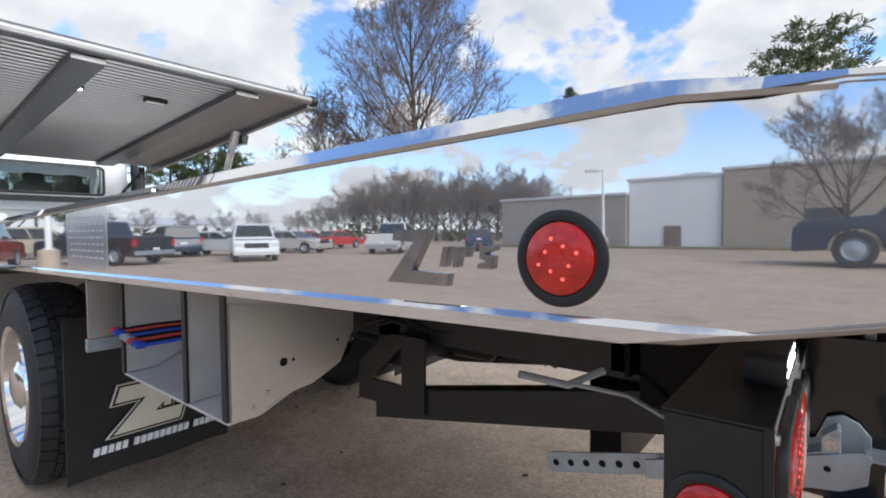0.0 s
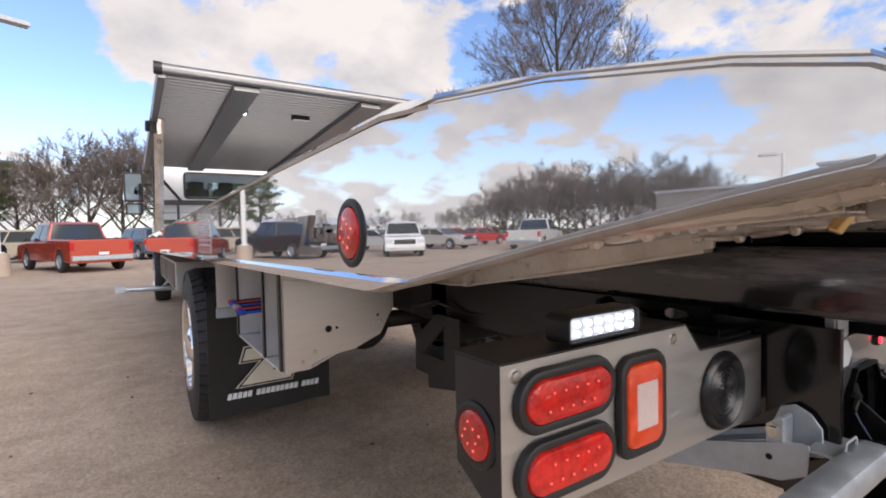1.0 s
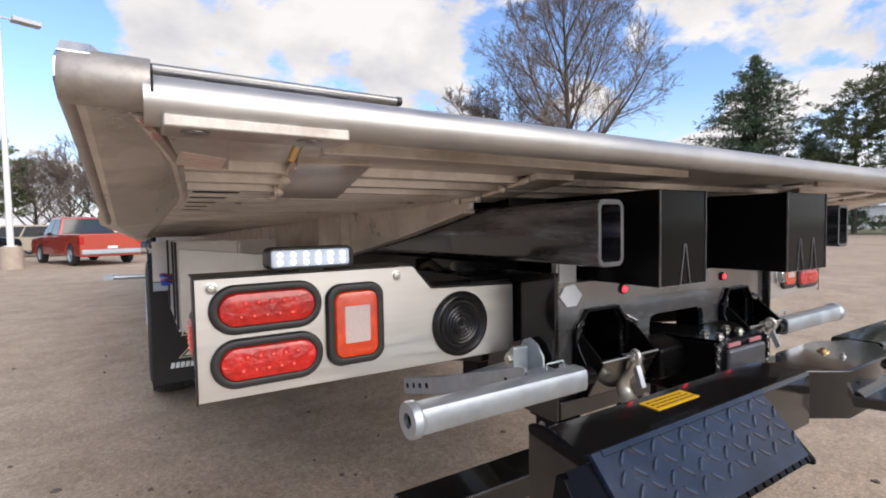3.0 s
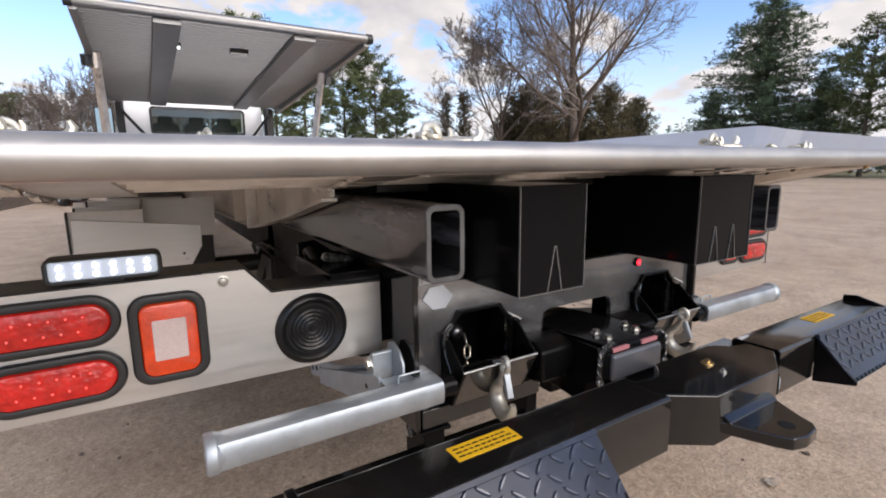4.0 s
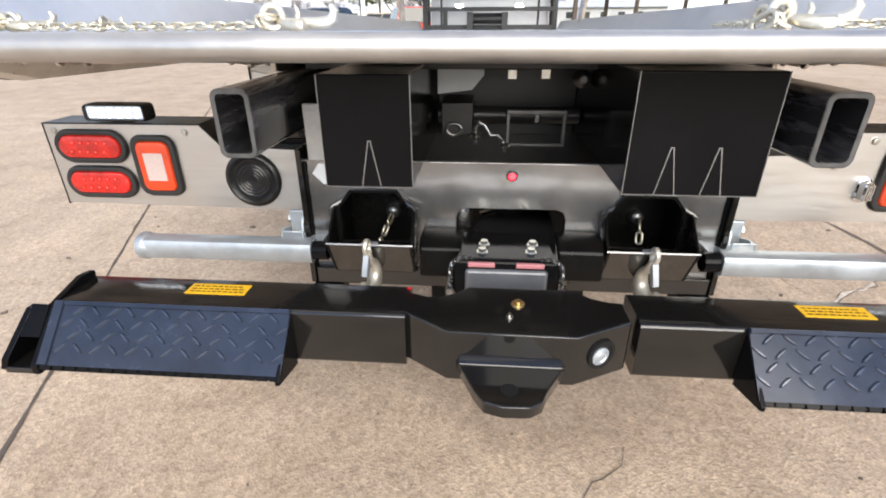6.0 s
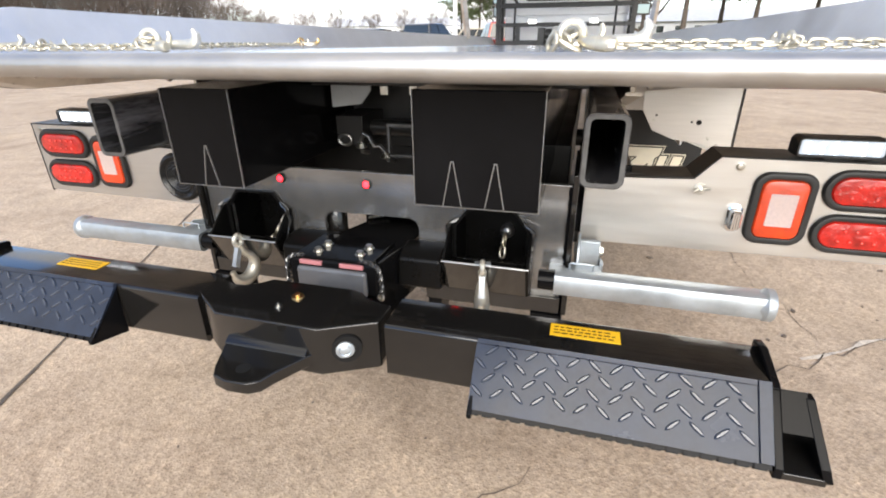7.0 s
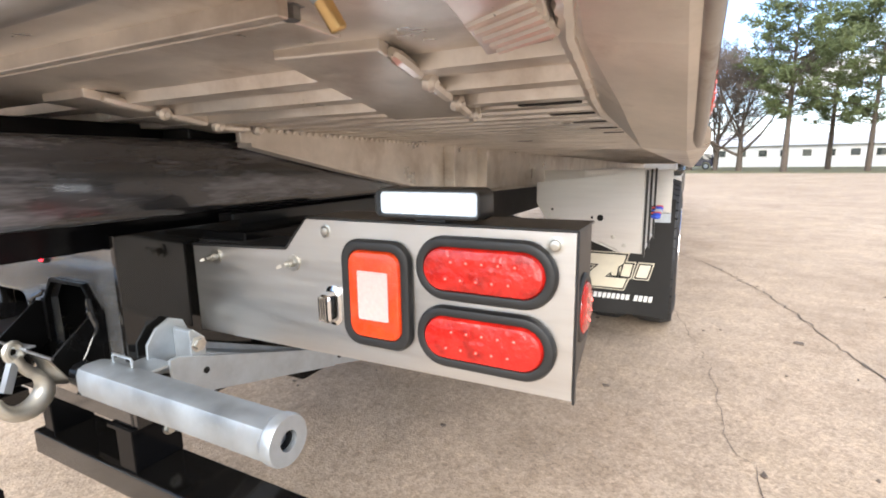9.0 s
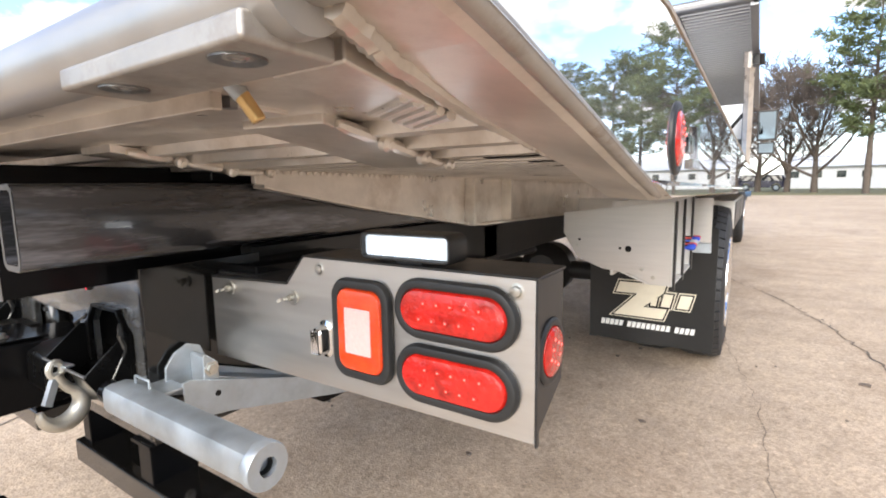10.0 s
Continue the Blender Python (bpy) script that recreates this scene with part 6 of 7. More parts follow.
for s in (-1, 1):
    bm = bmesh.new()
    a, b = sorted((s * 1.081, s * 1.09))
    prism(bm, [(CY + 0.35, 1.85), (CY + 0.35, 2.43), (CY + 1.3, 2.44), (CY + 1.7, 1.85)], a, b, "x")
    part("side_window", bm, CLEARGLASS, cab, "tinted side window").visible_shadow = False
    bm = bmesh.new()
    box(bm, s * 1.42 - 0.15, s * 1.42 + 0.15, CY + 1.30, CY + 1.42, 1.87, 2.40)
    box(bm, s * 1.42 - 0.13, s * 1.42 + 0.13, CY + 1.31, CY + 1.41, 1.63, 1.84)
    tube(bm, [(s * 1.08, CY + 1.5, 2.2), (s * 1.36, CY + 1.38, 2.2)], 0.015, 8)
    tube(bm, [(s * 1.08, CY + 1.5, 1.75), (s * 1.36, CY + 1.38, 1.75)], 0.015, 8)
    part("wing_mirror", bm, SATIN, cab, "black-cased wing mirror", bevel=0.015)
    bm = bmesh.new()
    box(bm, s * 1.42 - 0.122, s * 1.42 + 0.122, CY + 1.296, CY + 1.30, 1.90, 2.37)
    box(bm, s * 1.42 - 0.105, s * 1.42 + 0.105, CY + 1.306, CY + 1.31, 1.655, 1.815)
    part("mirror_glass", bm, MIRRORGLASS, cab, "tinted mirror glass")
    bm = bmesh.new()
    tube(bm, [(s * 1.13, CY - 0.12, 1.0), (s * 1.13, CY - 0.12, 2.55)], 0.05, 12)
    part("exhaust_stack", bm, SATIN, cab, "black upright stack")
bm = bmesh.new()
box(bm, -1.16, 1.16, 8.30, 8.36, 1.72, 1.80)
for s in (-1, 1):
    box(bm, min(s * 1.10, s * 1.18), max(s * 1.10, s * 1.18), 8.29, 8.37, 1.1, 2.3)
    tube(bm, [(s * 1.12, 8.33, 2.2), (s * 0.80, 8.33, 1.78)], 0.025, 8)
    tube(bm, [(s * 0.85, 8.33, 1.76), (s * 0.85, 8.33, 1.15)], 0.02, 8)
box(bm, -1.16, 1.16, 8.28, 8.38, 1.42, 1.485)
box(bm, -1.16, 1.16, 8.28, 8.38, 1.10, 1.20)
part("headboard_rack", bm, SATIN, truck, "black steel rack behind the cab", bevel=0.006)
bm = bmesh.new()
box(bm, -0.82, -0.74, 8.26, 8.30, 1.2, 1.42)
part("rack_lamp", bm, SATIN, truck)
for x in (-0.53, 0.51):
    bm = bmesh.new()
    box(bm, x - 0.06, x + 0.06, 8.24, 8.275, 1.475, 1.53)
    part("bed_lamp", bm, LEDWHITE, truck, "lit white bed lamp")
bm = bmesh.new()
tube(bm, [(-0.28, 7.9, 1.30), (0.22, 7.9, 1.30)], 0.085, 20)
box(bm, -0.38, -0.27, 7.78, 8.02, 1.13, 1.40)
box(bm, 0.20, 0.30, 7.78, 8.02, 1.13, 1.40)
part("winch", bm, SATIN, truck, "black winch drum at the bed's front", bevel=0.01)

# ---- the lot and what stands round it ----
def at_az(az, d):
    return (d * math.sin(radians(az)), d * math.cos(radians(az)))


BARK = mat("grey-brown bark", (0.10, 0.078, 0.062), 0.9, spread=0.3, scale=6, bump=0.4, bscale=25)
TWIG = mat("bare twigs", (0.18, 0.145, 0.124), 0.9, spread=0.3, scale=3)
NEEDLE = mat("dark needles", (0.070, 0.112, 0.060), 0.75, spread=0.55, scale=1.6)
NEEDLE2 = mat("pine needles", (0.115, 0.145, 0.06), 0.75, spread=0.55, scale=1.2)
DEADNEEDLE = mat("brownish cedar", (0.098, 0.082, 0.040), 0.85, spread=0.5, scale=2)


def raw_mesh(name, verts, faces, material):
    me = bpy.data.meshes.new(name)
    me.from_pydata(verts, [], faces)
    me.materials.append(material)
    me.shade_smooth()
    return me


def limb(verts, faces, pts, radii, n):
    base = len(verts)
    for i, p in enumerate(pts):
        d = (pts[min(i + 1, len(pts) - 1)] - pts[max(i - 1, 0)]).normalized()
        u, v = frame_of(d)
        for k in range(n):
            a = 2 * math.pi * k / n
            q = p + u * (radii[i] * math.cos(a)) + v * (radii[i] * math.sin(a))
            verts.append((q.x, q.y, q.z))
    for i in range(len(pts) - 1):
        for k in range(n):
            a, b = base + i * n + k, base + i * n + (k + 1) % n
            faces.append((a, b, b + n, a + n))


def bare_meshes(seed, h, mains=9, leader=True, dense=(8, 7, 8), thin=0.013):
    """A leafless tree: one mesh of trunk and main limbs, one of the fine branches and twigs that sweep upwards."""
    rnd = random.Random(seed)
    tv, tf, wv, wf = [], [], [], []

    def grow(p, d, length, r, level):
        steps = (6, 6, 4, 3, 2)[level]
        pts, rad, q, dd = [p.copy()], [r], p.copy(), d.copy()
        for i in range(steps):
            wob = (0.05, 0.13, 0.20, 0.26, 0.30)[level]
            dd = (dd + V(rnd.uniform(-wob, wob), rnd.uniform(-wob, wob), rnd.uniform(-wob, wob) * 0.5 + (0.0, 0.09, 0.11, 0.10, 0.06)[level])).normalized()
            q = q + dd * (length / steps)
            pts.append(q.copy())
            rad.append(max(r * (1 - (0.86 if level else 0.9) * (i + 1) / steps), thin * (1.5, 1.4, 1.2, 1.0, 0.8)[level]))
        if level < 2:
            limb(tv, tf, pts, rad, 7 if level == 0 else 5)
        else:
            limb(wv, wf, pts, rad, 3)
        if level >= 4:
            return
        count = (mains, *dense)[level]
        for k in range(count):
            f = (0.16 + 0.80 * (k + rnd.random()) / count) if level == 0 else rnd.uniform(0.18, 1.0)
            i = min(int(f * steps), steps - 1)
            o = pts[i].lerp(pts[i + 1], f * steps - i)
            ax = (pts[i + 1] - pts[i]).normalized()
            u, v = frame_of(ax)
            a = rnd.uniform(0, 2 * math.pi) if level else 2 * math.pi * (k * 0.381966)
            tilt = radians(rnd.uniform(26, 52) if level else rnd.uniform(52, 70) * (1.12 - 0.62 * f))
            nd = (ax * math.cos(tilt) + (u * math.cos(a) + v * math.sin(a)) * math.sin(tilt)).normalized()
            if level == 0:
                ln_k = length * (0.66 - 0.40 * f if leader else 1.35 - 0.6 * f) * rnd.uniform(0.85, 1.1)
            else:
                ln_k = length * (0.52, 0.50, 0.50)[level - 1] * (1.2 - 0.55 * f) * rnd.uniform(0.7, 1.15)
            grow(o, nd, ln_k, max(rad[i] * (0.55 if level == 0 else 0.55), thin), level + 1)

    grow(V(0, 0, 0), V(0.02, 0.01, 1), h * (0.93 if leader else 0.45), h * 0.02, 0)
    return raw_mesh("trunk", tv, tf, BARK), raw_mesh("twig_mass", wv, wf, TWIG)


def needle_meshes(seed, h, kind):
    """spruce: a cone of drooping boughs; pine: open tiers on a clear trunk; cedar: a narrow dense column."""
    rnd = random.Random(seed)
    tv, tf, nv, nf = [], [], [], []
    bend = [V(rnd.uniform(-0.1, 0.1) * k / 6, rnd.uniform(-0.1, 0.1) * k / 6, h * k / 6) for k in range(7)]
    limb(tv, tf, bend, [h * 0.017 * (1 - 0.93 * k / 6) for k in range(7)], 7)

    def clump(c, d, size, n):
        for _ in range(n):
            a = V(rnd.gauss(0, 1), rnd.gauss(0, 1), rnd.gauss(0, 0.7)).normalized()
            dirn = (d * 0.8 + a).normalized()
            side = dirn.cross(V(rnd.gauss(0, 1), rnd.gauss(0, 1), rnd.gauss(0, 1))).normalized()
            o = c + a * (size * 0.45 * rnd.random())
            ln, w = size * rnd.uniform(0.5, 1.0), size * rnd.uniform(0.07, 0.15)
            b = len(nv)
            for q in (o - side * w * 0.5, o + side * w * 0.5, o + dirn * ln * 0.6 + side * w * 0.6, o + dirn * ln, o + dirn * ln * 0.6 - side * w * 0.6):
                nv.append((q.x, q.y, q.z))
            nf.append((b, b + 1, b + 2, b + 3, b + 4))

    if kind == "spruce":
        low, count, reach = 0.05, int(h * 17), h * 0.56
    elif kind == "pine":
        low, count, reach = 0.27, int(h * 5.0), h * 0.25
    elif kind == "bushy":
        low, count, reach = 0.02, int(h * 20), h * 0.46
    else:
        low, count, reach = 0.02, int(h * 14), h * 0.16
    for k in range(count):
        f = low + (1 - low) * (k + rnd.random()) / count
        z = h * min(f, 0.985)
        g = (f - low) / (1 - low)
        if kind == "pine":
            length = reach * (0.45 + 0.75 * math.sin(math.pi * min(1, g * 0.9 + 0.12))) * rnd.uniform(0.55, 1.15)
            rise = 0.25
        elif kind == "spruce":
            length = reach * (1 - g) ** 0.8 * rnd.uniform(0.55, 1.15) + 0.15
            rise = 0.22 - 0.2 * (1 - g)
        else:
            length = reach * (1 - g) ** 0.5 * rnd.uniform(0.7, 1.1) + 0.1
            rise = 0.9
        a = rnd.uniform(0, 2 * math.pi)
        d = V(math.cos(a), math.sin(a), rise).normalized()
        o = V(0, 0, z)
        pts = [o + d * (length * j / 3) + V(0, 0, (-0.04 if kind == "spruce" else 0.03) * length * (j / 3) ** 2) for j in range(4)]
        limb(tv, tf, pts, [h * 0.0035 * (1 - 0.8 * j / 3) * (1.4 - g) for j in range(4)], 3)
        m = max(3, int(length * (5.0 if kind != "pine" else 3.2)))
        for j in range(m):
            t = (j + 0.6) / m if kind != "pine" else 0.35 + 0.65 * (j + 0.6) / m
            c = pts[0].lerp(pts[3], t) + V(rnd.gauss(0, 0.14), rnd.gauss(0, 0.14), rnd.gauss(0, 0.09)) * (1 + length * 0.12)
            clump(c, d, (0.46 if kind == "spruce" else 0.55 if kind == "pine" else 0.42) * rnd.uniform(0.7, 1.25), 8 if kind != "pine" else 16)
    return raw_mesh("trunk", tv, tf, BARK), raw_mesh("crown", nv, nf, {"spruce": NEEDLE, "pine": NEEDLE2}.get(kind, DEADNEEDLE))


def tree(name, label, meshes, x, y, turn, size=1.0, group=""):
    ob = thing(name, label, "tree", (x, y, -0.06), group)
    for me in meshes:
        p = piece(me.name.split(".")[0], me, ob, Matrix.Identity(4))
        if p.name.startswith("twig"):
            tagged(p, "fine bare twigs", kind="stuff")
    ob.rotation_euler = (0, 0, turn)
    ob.scale = (size, size, size)
    return ob


GREAT = bare_meshes(5, 25.0, 24, True, (10, 8, 7), 0.015)
BAREA = bare_meshes(11, 14.0, 12, False, (9, 8, 6), 0.014)
BAREB = bare_meshes(23, 13.0, 14, False, (8, 8, 6), 0.014)
FARA = bare_meshes(41, 13.0, 10, False, (7, 7, 4), 0.015)
FARB = bare_meshes(47, 12.0, 10, False, (7, 7, 4), 0.015)
SPRUCE = needle_meshes(3, 18.5, "spruce")
SPRUCE2 = needle_meshes(8, 12.0, "spruce")
PINE = needle_meshes(14, 17.0, "pine")
PINE2 = needle_meshes(19, 15.0, "pine")
CEDAR = needle_meshes(31, 7.0, "cedar")
BUSHY = needle_meshes(37, 9.5, "bushy")

tree("deciduous_tree", "great leafless tree with a fan of grey twigs", GREAT, *at_az(46.8, 46), 2.4, 0.95)
tree("deciduous_tree", "smaller leafless tree beside the great one", BAREA, *at_az(38.3, 52), 1.0, 1.4)
for az, d, k, sz in ((65.0, 58, SPRUCE, 0.98), (60.5, 60, SPRUCE2, 0.75), (69.5, 61, SPRUCE2, 0.85)):
    tree("spruce_tree", "dark green spruce with drooping boughs", k, *at_az(az, d), az, sz, "evergreens beyond the lot")
for az, d, k, sz in ((72.8, 56, PINE, 0.80), (77.2, 56, PINE, 0.95), (82.0, 55, PINE2, 1.05), (88.0, 50, PINE, 1.1), (95.0, 52, PINE2, 1.0), (23.5, 58, PINE2, 0.98), (20.0, 60, PINE, 0.86), (26.0, 64, PINE2, 0.75)):
    tree("pine_tree", "green pine with an open tiered crown", k, *at_az(az, d), az * 1.7, sz, "evergreens beyond the lot")
for az, d, sz in ((31.8, 54, 1.28), (33.9, 54, 1.30)):
    tree("cedar_tree", "narrow dark green cedar tree", CEDAR, *at_az(az, d), az, sz, "cedars")
for az, d, sz in ((41.0, 56, 1.05), (43.6, 52, 0.92), (50.3, 52, 0.95), (53.2, 56, 0.85), (46.6, 55, 1.0), (38.8, 60, 0.8)):
    tree("cedar_tree", "brownish cedar under the great tree", BUSHY, *at_az(az, d), az * 2, sz, "cedars")
# ahead of the truck
for k, (az, d, sz) in enumerate(((-9.5, 66, 0.85), (-7.0, 62, 0.95), (-4.4, 60, 1.0), (-1.8, 58, 1.02), (1.0, 60, 1.12), (3.4, 58, 1.15), (5.6, 56, 1.1))):
    tree("deciduous_tree", "leafless tree at the lot's far edge", (BAREA, BAREB)[k % 2], *at_az(az, d), k * 1.3, sz, "bare trees ahead")
for k, (az, d, sz) in enumerate(((9.4, 52, 0.94), (15.5, 55, 0.95), (12.5, 62, 0.9), (-13.5, 70, 0.7), (-11.5, 64, 0.62))):
    tree("pine_tree", "green pine with an open tiered crown", (PINE, PINE2)[k % 2], *at_az(az, d), k * 2.1, sz, "evergreens ahead")
# far row to the left of the truck
for k in range(34):
    az = -33.5 - 0.9 * k
    rise = min(7.4, 1.9 + 0.5 * 0.9 * k)
    tree("deciduous_tree", "leafless tree in a far hazy row", (FARB, FARA)[k % 2], *at_az(az, min(190, 8.6 / math.tan(radians(rise))) + 4 * math.sin(k * 2.3)), k * 0.9, 0.86 + 0.10 * math.sin(k * 1.7), "far bare row")
for k in range(5):
    tree("deciduous_tree", "leafless tree in a far hazy row", (FARB, FARA)[k % 2], *at_az(-16 - 3.6 * k, 95), k * 0.7, 0.55, "far bare row")
tree("deciduous_tree", "leafless tree near the tan building", BAREA, -27.5, -0.5, 0.3, 0.62)

# low growth at the far edge: one mass, not countable
bm = bmesh.new()
rnd = random.Random(4)
for k in range(150):
    az = rnd.uniform(-70, 55)
    az = az if az < -4 else az + 24
    d = rnd.uniform(62, 90)
    x, y = at_az(az, d)
    h = rnd.uniform(0.6, 2.2)
    for j in range(14):
        c = V(x + rnd.gauss(0, 1.2), y + rnd.gauss(0, 1.2), rnd.uniform(0, h))
        e = V(rnd.gauss(0, 1), rnd.gauss(0, 1), rnd.gauss(0, 1)).normalized()
        q = e.cross(V(0.3, 0.5, 0.8)).normalized()
        s = rnd.uniform(0.3, 0.9)
        bm.faces.new([bm.verts.new(c + e * s), bm.verts.new(c + q * s * 0.6), bm.verts.new(c - e * s), bm.verts.new(c - q * s * 0.6)])
tagged(link("scrub", bm, DEADNEEDLE), "low brown scrub along the far edge", "scrub", kind="stuff")

# ---- buildings ----
TANWALL = mat("tan block wall", (0.36, 0.31, 0.25), 0.85, spread=0.08, scale=2, bump=0.2, bscale=20)
WHITEWALL = mat("white metal siding", (0.74, 0.75, 0.76), 0.5, spread=0.05, scale=1)
GREYWALL = mat("grey-tan wall", (0.33, 0.30, 0.27), 0.85, spread=0.1, scale=1.5)
ROOF = mat("pale roof", (0.55, 0.56, 0.58), 0.6, spread=0.08, scale=2)


def building(name, label, blocks):
    ob = thing(name, label, "building")
    for wallmat, x0, x1, y0, y1, h in blocks:
        bm = bmesh.new()
        box(bm, x0, x1, y0, y1, -0.3, h)
        part("wall", bm, wallmat, ob)
        bm = bmesh.new()
        box(bm, x0 - 0.12, x1 + 0.12, y0 - 0.12, y1 + 0.12, h, h + 0.18)
        part("roof", bm, ROOF, ob)
    return ob


shop = building("shop_building", "low tan shop building with a white metal front", ((GREYWALL, -52, -36.0, 11.6, 22, 3.75), (WHITEWALL, -54, -36.4, 5.6, 11.5, 4.7), (TANWALL, -52, -36.2, -26, 5.5, 5.0)))
bm = bmesh.new()
box(bm, -36.4, -36.32, 8.0, 9.1, 0.1, 1.5)
part("door", bm, mat("brown door", (0.22, 0.15, 0.11), 0.6), shop)
for k in range(6):
    bm = bmesh.new()
    box(bm, -36.2, -36.14, -22 + 4.3 * k, -20.2 + 4.3 * k, 1.2, 2.4)
    part("window", bm, WINGLASS, shop)
bm = bmesh.new()
box(bm, -46, -43, 7.5, 9.5, 4.88, 5.7)
part("roof_unit", bm, ROOF, shop)
bm = bmesh.new()
box(bm, -36.0, -33.6, -40, 24, -0.04, 0.10)
tagged(link("kerb_strip", bm, GRASS), "strip of dull grass along the shop wall", "verge", kind="structure")


def house(name, label, cx, cy, turn, w, d, h, rise, windows):
    ob = thing(name, label, "building", (cx, cy, -0.05))
    ob.rotation_euler = (0, 0, turn)
    bm = bmesh.new()
    box(bm, -w / 2, w / 2, -d / 2, d / 2, -0.2, h)
    part("wall", bm, WHITEWALL, ob)
    bm = bmesh.new()
    prism(bm, [(-d / 2 - 0.4, h - 0.05), (d / 2 + 0.4, h - 0.05), (0, h + rise)], -w / 2 - 0.3, w / 2 + 0.3, "x")
    part("roof", bm, ROOF, ob)
    for k in range(windows):
        x = -w / 2 + w * (k + 0.5) / windows
        bm = bmesh.new()
        box(bm, x - 0.55, x + 0.55, -d / 2 - 0.05, -d / 2, h * 0.45, h * 0.82)
        win = part("window", bm, WHITEPRINT, ob)
        bm = bmesh.new()
        box(bm, x - 0.47, x + 0.47, -d / 2 - 0.07, -d / 2 - 0.05, h * 0.49, h * 0.78)
        part("pane", bm, WINGLASS, win)
    return ob


house("long_building", "long white low building with a row of windows", *at_az(10.5, 84), radians(-9), 22, 8, 2.9, 1.6, 9)
house("long_building", "white low building behind the evergreens", *at_az(72, 92), radians(-70), 26, 8, 3.2, 1.6, 8)
house("long_building", "pale far shed beyond the bare trees", *at_az(-20, 120), radians(15), 30, 9, 3.4, 1.6, 6)

# ---- light poles ----
POLEWHITE = mat("white painted pole", (0.74, 0.74, 0.73), 0.4, spread=0.05, scale=4)
POLEBASE = mat("pole footing", (0.42, 0.34, 0.27), 0.9, spread=0.12, scale=5)


def light_pole(x, y, h, heads):
    ob = thing("light_pole", "white steel light pole on a concrete footing", "light pole", (x, y, 0), "light poles")
    bm = bmesh.new()
    lathe(bm, (0, 0, 0), (0, 0, 1), [(0, 0), (0, 0.33), (0.75, 0.31), (0.78, 0.28), (0.78, 0)], 20)
    part("footing", bm, POLEBASE, ob, "tan concrete footing")
    bm = bmesh.new()
    lathe(bm, (0, 0, 0.78), (0, 0, 1), [(0, 0.18), (0.03, 0.18), (0.03, 0.10), (h - 0.78, 0.06), (h - 0.78, 0)], 16)
    part("pole", bm, POLEWHITE, ob)
    for a in heads:
        bm = bmesh.new()
        d = V(math.cos(a), math.sin(a), 0)
        tube(bm, [V(0, 0, h - 0.1), d * 0.4 + V(0, 0, h - 0.05)], 0.035, 8)
        e = V(-d.y, d.x, 0)
        c = d * 0.75 + V(0, 0, h - 0.05)
        vs = [bm.verts.new(c + d * i + e * j + V(0, 0, k)) for i in (-0.4, 0.4) for j in (-0.2, 0.2) for k in (-0.07, 0.07)]
        for q in ((0, 1, 3, 2), (4, 6, 7, 5), (0, 4, 5, 1), (2, 3, 7, 6), (0, 2, 6, 4), (1, 5, 7, 3)):
            bm.faces.new([vs[i] for i in q])
        part("lamp_head", bm, GREYPAINT, ob, "flat grey lamp head", bevel=0.02)
    return ob


light_pole(-5.15, 20.9, 8.6, (0.4, 3.5))
light_pole(-32.2, 11.8, 5.2, (1.0,))

# ---- parked vehicles ----
CARGLASS = mat("car glass", (0.02, 0.025, 0.03), 0.05, spec=0.7)
HEADLAMP = mat("headlamp", (0.75, 0.78, 0.8), 0.12, 0.4)
TAILLAMP = mat("tail lamp", (0.45, 0.01, 0.01), 0.2)
PLATEWHITE = mat("blank plate", (0.7, 0.7, 0.68), 0.5)


